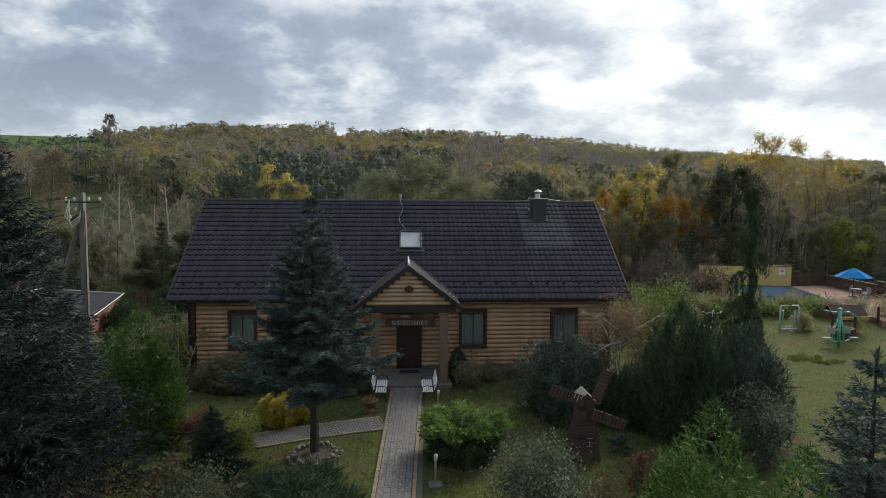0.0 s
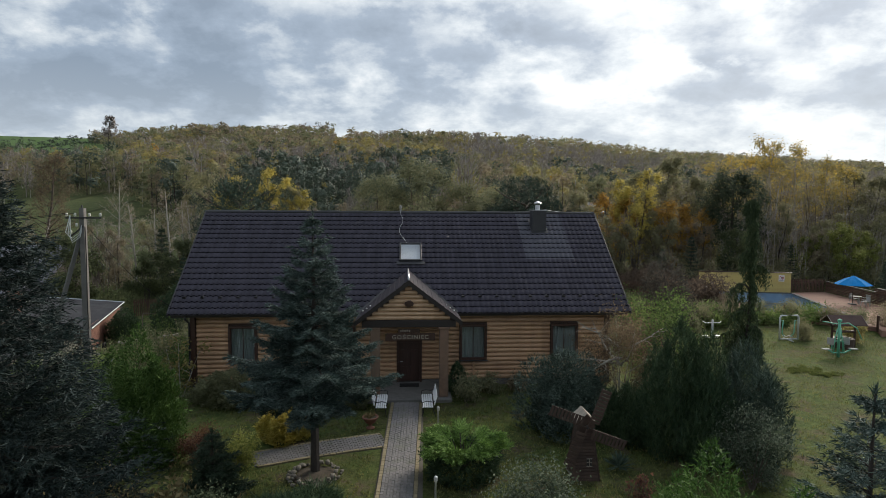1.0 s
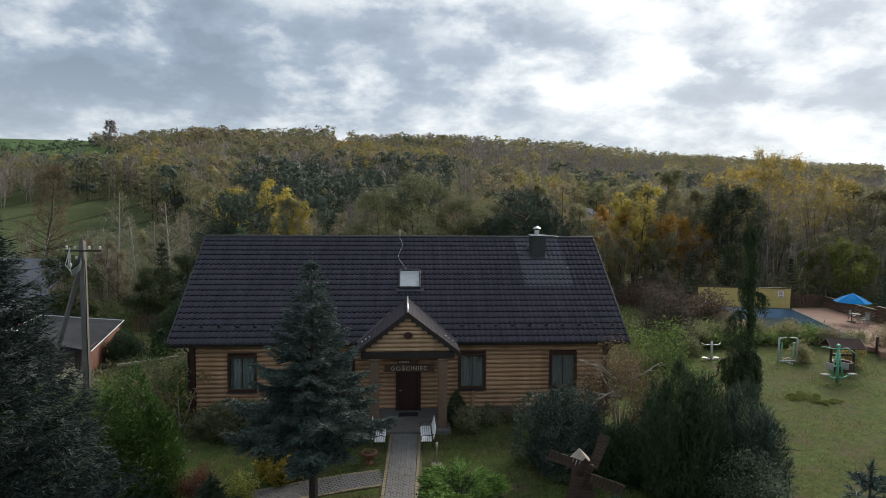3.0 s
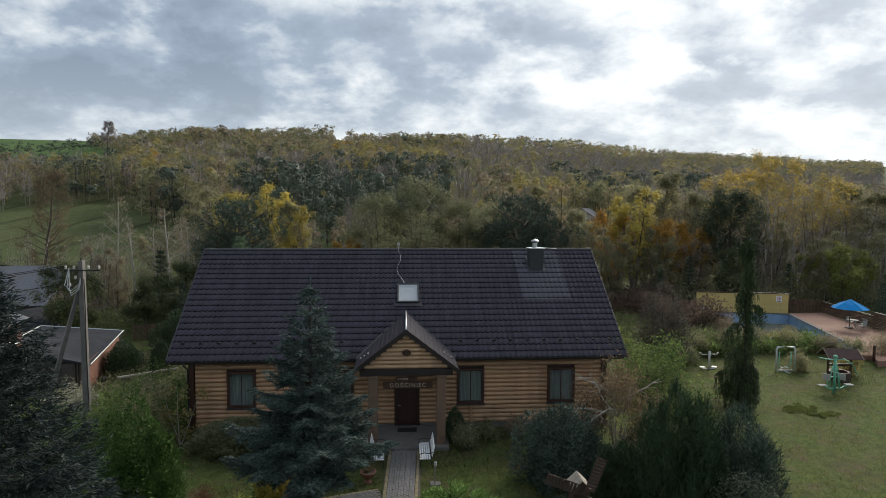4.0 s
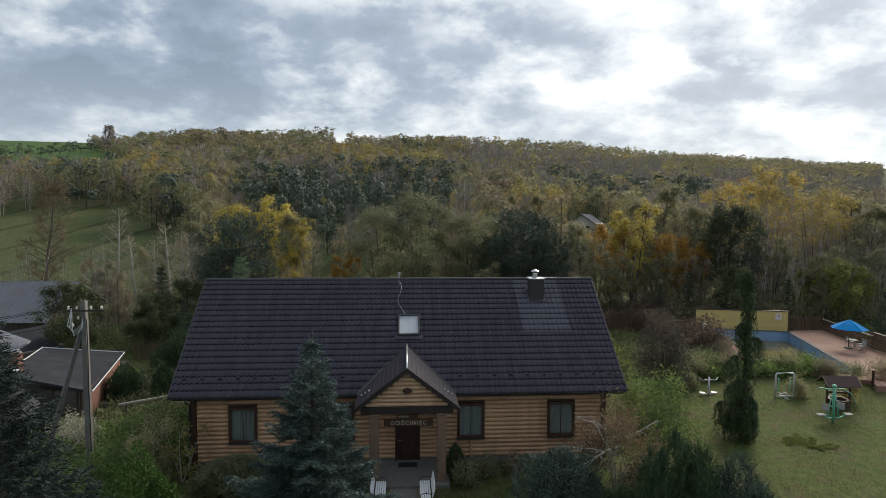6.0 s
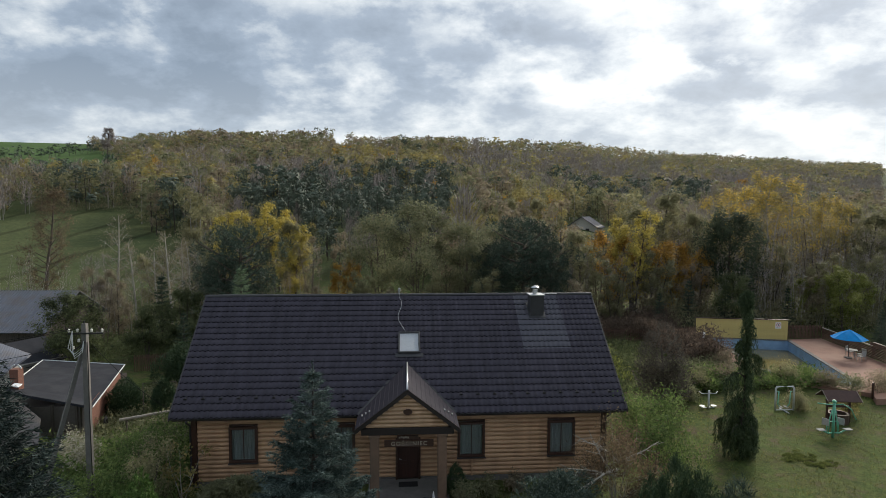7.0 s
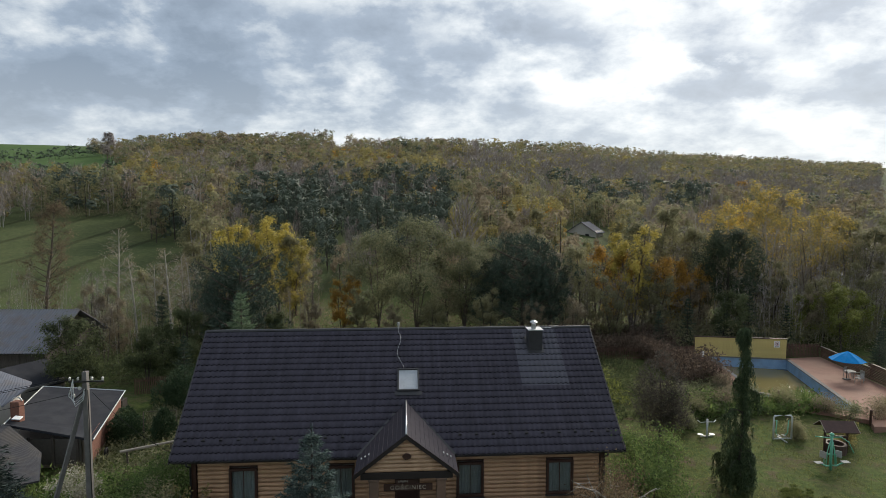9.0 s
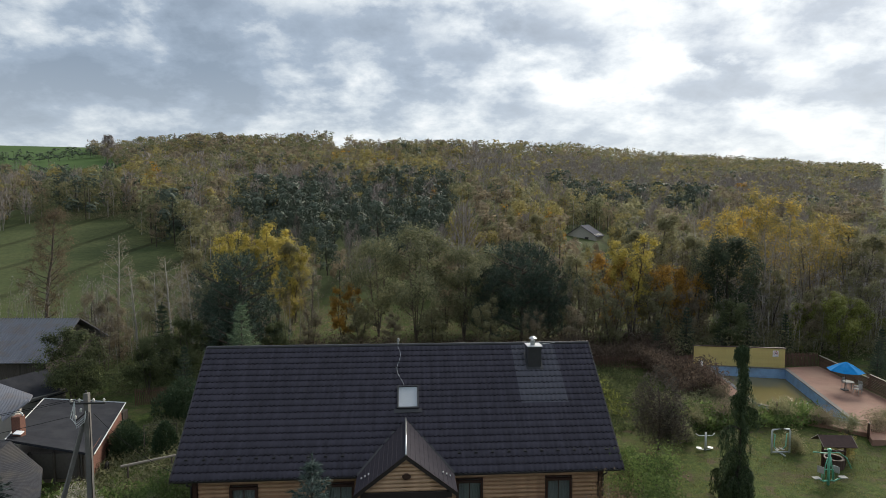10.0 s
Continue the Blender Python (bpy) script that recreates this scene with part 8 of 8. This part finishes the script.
while y > Y1:
    xl, xr = path_x(y)
    sl = math.degrees(math.atan(0.32 / 9.75))
    n = 10
    wd = (xr - xl - 0.3) / n
    for k in range(n):
        x = xl + 0.15 + (k + 0.5) * wd
        yy = y + (0.1 if k % 2 else 0)
        z = 0.04 + rc.uniform(-0.004, 0.004)
        if -12.9 < yy < -10.0 and cnt < 300:
            o = new("paver", pv)
            o.parent = pth
            o.matrix_basis = pose(x, yy, z, rc.uniform(-1, 1), rc.uniform(-1, 1), -sl + rc.uniform(-1.2, 1.2))
            cnt += 1
        else:
            far_pv.box((x, yy, z), (wd * 0.93, 0.192, 0.05), 0.008, pose(0, 0, 0, 0, 0, -sl))
    for x in (xl + 0.075, xr - 0.075):
        o = new("edging_paver", pe)
        o.parent = pth
        o.matrix_basis = pose(x, y, 0.045 + rc.uniform(-0.004, 0.004), 0, 0, -sl + rc.uniform(-1, 1))
    y -= 0.2
tagged(part("pavers", far_pv, M["paver"], pth), kind="stuff")

sp2 = thing("side_path", "grey block-paved side path curving to the lawn", "path", kind="structure")
pts_ = [(-0.95, -6.95), (-2.4, -7.35), (-3.9, -7.85), (-5.4, -8.45)]
fs_, es_ = Shape(), 0
bedside = Shape()
for (xa, ya_), (xb, yb_) in zip(pts_, pts_[1:]):
    d = Vector((xb - xa, yb_ - ya_, 0))
    an = math.degrees(math.atan2(d.y, d.x))
    m0 = pose(xa, ya_, 0.012, 0, 0, an)
    bedside.box((m0 @ Vector((d.length / 2, 0, -0.06))), (d.length + 0.06, 1.36, 0.12), 0.01, pose(0, 0, 0, 0, 0, an))
    n = int(d.length / 0.2)
    for i in range(n):
        for k in range(13):
            p = m0 @ Vector(((i + 0.5 + (0.5 if k % 2 else 0)) * d.length / n, -0.62 + 0.103 * k, 0.012 + rc.uniform(-0.004, 0.004)))
            if k in (0, 12):
                o = new("edging_paver", pe)
                o.parent, o.matrix_basis = sp2, Matrix.Translation(p) @ pose(0, 0, 0, 0, 0, an + 90)
            else:
                fs_.box(p, (0.19, 0.097, 0.05), 0.008, pose(0, 0, 0, 0, 0, an))
part("sand_bed", bedside, M["sand"], sp2)
tagged(part("pavers", fs_, M["paver"], sp2), kind="stuff")


# ---- far woods ----
def blank(b, x, y, far):
    """Open ground: the meadow to the left and the field on the far rise."""
    s = y / far
    meadow = (y > 62) & (y < 172 - 30 * step(-0.58, -0.68, b) + 5 * np.sin(x / 7.0)) & (b < -0.40 - 0.06 * np.sin(y / 19.0)) & (b > -0.95)
    field = (b < -0.49 - 0.04 * np.sin(s * 9)) & (s > 0.56)
    gap = (b > -0.125) & (b < -0.100) & (s > 0.90)
    return meadow | field | gap


def proto(kind, rng, n, fine):
    """A distant tree of unit height: leaf faces along a lumpy crown, or upright twigs."""
    a = rng.uniform(0, 6.283, n)
    if kind == "bare":
        z = rng.uniform(0.25, 1.0, n)
        r = 0.15 * np.sin(np.clip((z - 0.12) / 0.92, 0, 1) * math.pi) ** 0.6 * np.sqrt(rng.uniform(0, 1, n))
        p = np.stack([r * np.cos(a), r * np.sin(a), z], 1)
        d = unit(rng.normal(size=(n, 3)) * 0.3 + np.array([0, 0, 1]) + p * [3, 3, 0])
        return slivers(p, d, 0.15, 0.0105 * fine, rng)
    low, wide, top = (0.06, 0.30, 0.6) if kind == "pine" else (0.06, 0.235, 0.5)
    m = 11 if kind == "pine" else 14
    lz = rng.uniform(low + 0.08, 0.93, m)
    env = wide * np.clip(1 - np.abs((lz - 0.42) / 0.6) ** 2.0, 0.05, 1) ** top
    la = np.arange(m) * 2.4 + rng.uniform(0, 1, m)
    lc = np.stack([env * 0.66 * np.cos(la), env * 0.66 * np.sin(la), lz], 1)
    lr = (0.10 if kind == "pine" else 0.085) * rng.uniform(0.75, 1.25, m)
    k = rng.integers(0, m, n)
    o = unit(rng.normal(size=(n, 3)) + [0, 0, 0.35])
    p = lc[k] + o * (lr[k] * rng.uniform(0.55, 1.0, n))[:, None] * [1, 1, 1.15]
    nrm = unit(o + 0.6 * unit(p * [1, 1, 0]) + [0, 0, 0.25] + rng.normal(size=(n, 3)) * 0.28)
    size = (0.046 if kind == "pine" else 0.043) * fine * rng.uniform(0.6, 1.3, n)
    return scales(p, nrm, size, size * 0.8, rng)


def stem_proto(rng):
    s = Shape().tube([(0, 0, -0.05), (rng.uniform(-0.02, 0.02), 0, 0.45), (rng.uniform(-0.03, 0.03), 0, 0.9)], [0.012, 0.008, 0.003], 3, False)
    return np.concatenate(s.v), np.array(s.f)


def woods():
    rng = np.random.default_rng(21)
    out_ = {k: [] for k in ("yellow", "yellow_green", "dull_green", "orange", "brown", "pine", "twig", "bark_pale", "bark_dark")}
    spots = []
    for d0, d1, gap in ((96, 160, 5.3), (160, 290, 5.8), (290, 560, 6.8), (560, 1150, 9.8)):
        nx = int(1.72 * d1 / gap)
        ny = int((d1 - d0) / gap)
        for j in range(ny):
            d = d0 + (j + rng.uniform(0, 1, nx)) * gap
            b = np.linspace(-0.85, 0.87, nx) + rng.normal(size=nx) * 0.4 * gap / d
            keep = rng.uniform(size=nx) < np.clip(d / d1, 0, 1)
            spots.append(np.stack([b[keep], d[keep]], 1))
    sp = np.concatenate(spots)
    b, d = sp[:, 0], sp[:, 1]
    y = d - 28.0
    x = b * d
    far = np.interp(b, BEAR, FAR)
    s = y / far
    ok = ~blank(b, x, y, far) & (s < 1.03) & ~((b > 0.285) & (b < 0.39) & (y > 118) & (y < 178)) & ~((np.abs(x - 63) < 10) & (np.abs(y - 162) < 12))
    b, y, x, s, d = b[ok], y[ok], x[ok], s[ok], d[ok]
    patch = np.sin(x / 31.0 + 1.3 * np.sin(y / 47.0)) * np.sin(y / 39.0 + 0.9 * np.sin(x / 53.0)) + rng.normal(size=len(x)) * 0.45
    wob = 0.02 * np.sin(y / 17.0)
    ragged = patch + 0.5 * np.sin(x / 6.0) * np.sin(y / 7.0)
    pine_zone = (b > -0.30) & (b < 0.09 + wob) & (y > 88 + 230 * np.clip(-b - 0.13, 0, 1)) & (y < 195 + 50 * step(-0.23, -0.08, b) + 22 * np.sin(x / 9.0)) & (ragged > -0.85)
    pine_zone |= (b > 0.27 + wob) & (b < 0.53 + wob) & (y > 205) & (y < 300 - 30 * np.sin(x / 14.0)) & (ragged > -0.6)
    pine_zone |= (b > 0.66) & (b < 0.84) & (y > 260) & (y < 300)
    pine_zone |= (b > -0.62) & (b < -0.53 + wob) & (y > 214) & (y < 285)
    pine_zone |= (b > -0.405) & (b < -0.325) & (y > 128) & (y < 150)
    bare_zone = ((b > 0.07) & (b < 0.9) & (y > 262 + 50 * b) & (s < 0.80 - 0.12 * b) & (patch > -0.75)) | ((b > -0.40) & (b < -0.07) & (y > 205) & (y < 330) & (patch > -0.2)) | ((b < -0.57) & (y > 135) & (y < 310) & (patch > -0.3))
    gold_zone = ((b > -0.15) & (b < 0.09) & (y > 285) & (y < 380)) | ((b > 0.18) & (b < 0.30) & (y > 95) & (y < 150)) | ((b > 0.52) & (b < 0.78) & (y > 90) & (y < 140)) | ((b > -0.50) & (b < -0.40) & (y > 205) & (y < 250))
    kinds = np.empty(len(x), object)
    u = rng.uniform(size=len(x))
    for i in range(len(x)):
        if pine_zone[i] and u[i] < 0.66:
            k = "pine"
        elif bare_zone[i] and u[i] < 0.66:
            k = "twig"
        elif gold_zone[i] and u[i] < 0.7:
            k = "yellow" if u[i] < 0.4 else "yellow_green" if u[i] < 0.64 else "orange"
        else:
            q = u[i] * 0.75 + 0.25 * (0.5 + 0.3 * patch[i])
            k = "pine" if q < 0.11 else "dull_green" if q < 0.30 else "brown" if q < 0.48 else "yellow_green" if q < 0.66 else "yellow" if q < 0.76 else "twig" if q < 0.96 else "orange"
        kinds[i] = k
    hb = np.linspace(-0.86, -0.50, 46) + rng.normal(size=46) * 0.003
    hd = 420 + 26 * (hb + 0.7) / 0.2 + rng.normal(size=46) * 3
    x, y, b = np.append(x, hb * hd), np.append(y, hd - 28), np.append(b, hb)
    d, s, kinds = np.append(d, hd), np.append(s, np.full(46, 0.3)), np.append(kinds, np.full(46, "pine", object))
    z = ground(x, y)
    hh = rng.uniform(9, 15, len(x)) * np.where(s > 0.85, 0.85, 1.0)
    hh = np.where(kinds == "pine", hh * 1.05, hh) + 2.0 * np.sin(x / 23.0 + 2 * np.sin(y / 31.0))
    hh = hh + 3.5 * ((b > -0.37) & (b < -0.13) & (s > 0.82))
    hh = np.where((b < -0.46) & (s > 0.4), hh * 0.75, hh)
    hh = np.where((b < -0.56) & (y > 130) & (y < 330), rng.uniform(8.5, 12.5, len(x)), hh)
    hh = np.where((b > -0.32) & (b < 0.09) & (y < 150) & (kinds != "pine"), hh * 0.62, hh)
    hh = np.where((b > 0.28) & (b < 0.38) & (y < 158), hh * 0.45, hh)
    hh[-46:] = rng.uniform(6, 9.5, 46)
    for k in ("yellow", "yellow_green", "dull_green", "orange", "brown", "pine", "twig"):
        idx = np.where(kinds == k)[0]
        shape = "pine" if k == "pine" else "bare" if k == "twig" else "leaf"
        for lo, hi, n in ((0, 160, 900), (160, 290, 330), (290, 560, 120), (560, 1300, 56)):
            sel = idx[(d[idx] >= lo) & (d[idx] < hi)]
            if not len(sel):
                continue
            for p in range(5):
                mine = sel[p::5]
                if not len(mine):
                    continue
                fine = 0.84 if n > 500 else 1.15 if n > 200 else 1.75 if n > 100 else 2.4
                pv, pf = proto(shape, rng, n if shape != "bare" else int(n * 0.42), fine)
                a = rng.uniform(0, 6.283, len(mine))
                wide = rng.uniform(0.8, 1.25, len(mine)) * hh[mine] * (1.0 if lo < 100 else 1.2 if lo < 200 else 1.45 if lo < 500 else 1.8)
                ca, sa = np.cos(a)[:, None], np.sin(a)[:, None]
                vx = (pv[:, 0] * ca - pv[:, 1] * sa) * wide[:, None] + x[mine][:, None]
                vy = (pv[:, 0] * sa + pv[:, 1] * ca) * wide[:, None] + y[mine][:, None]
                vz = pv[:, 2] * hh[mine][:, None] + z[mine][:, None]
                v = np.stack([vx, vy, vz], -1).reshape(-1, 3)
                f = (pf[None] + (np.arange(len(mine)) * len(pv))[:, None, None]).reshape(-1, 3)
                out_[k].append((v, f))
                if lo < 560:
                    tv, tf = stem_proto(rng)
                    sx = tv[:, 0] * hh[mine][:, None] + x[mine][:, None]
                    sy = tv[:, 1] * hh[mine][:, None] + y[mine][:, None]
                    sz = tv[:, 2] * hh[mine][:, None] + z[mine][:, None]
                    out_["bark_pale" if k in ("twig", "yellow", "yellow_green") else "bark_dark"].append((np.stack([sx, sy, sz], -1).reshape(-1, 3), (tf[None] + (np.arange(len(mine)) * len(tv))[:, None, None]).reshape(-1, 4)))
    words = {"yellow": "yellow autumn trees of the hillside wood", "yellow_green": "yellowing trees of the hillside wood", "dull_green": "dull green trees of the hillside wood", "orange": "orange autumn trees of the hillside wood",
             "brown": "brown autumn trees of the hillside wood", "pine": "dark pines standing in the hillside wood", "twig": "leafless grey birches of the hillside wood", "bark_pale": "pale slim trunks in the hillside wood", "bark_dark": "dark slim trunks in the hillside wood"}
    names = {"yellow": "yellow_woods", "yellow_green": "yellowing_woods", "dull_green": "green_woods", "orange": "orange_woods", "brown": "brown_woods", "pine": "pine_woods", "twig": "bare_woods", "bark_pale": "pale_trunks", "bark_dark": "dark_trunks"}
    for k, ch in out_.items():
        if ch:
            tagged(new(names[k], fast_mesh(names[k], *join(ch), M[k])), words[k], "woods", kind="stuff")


woods()
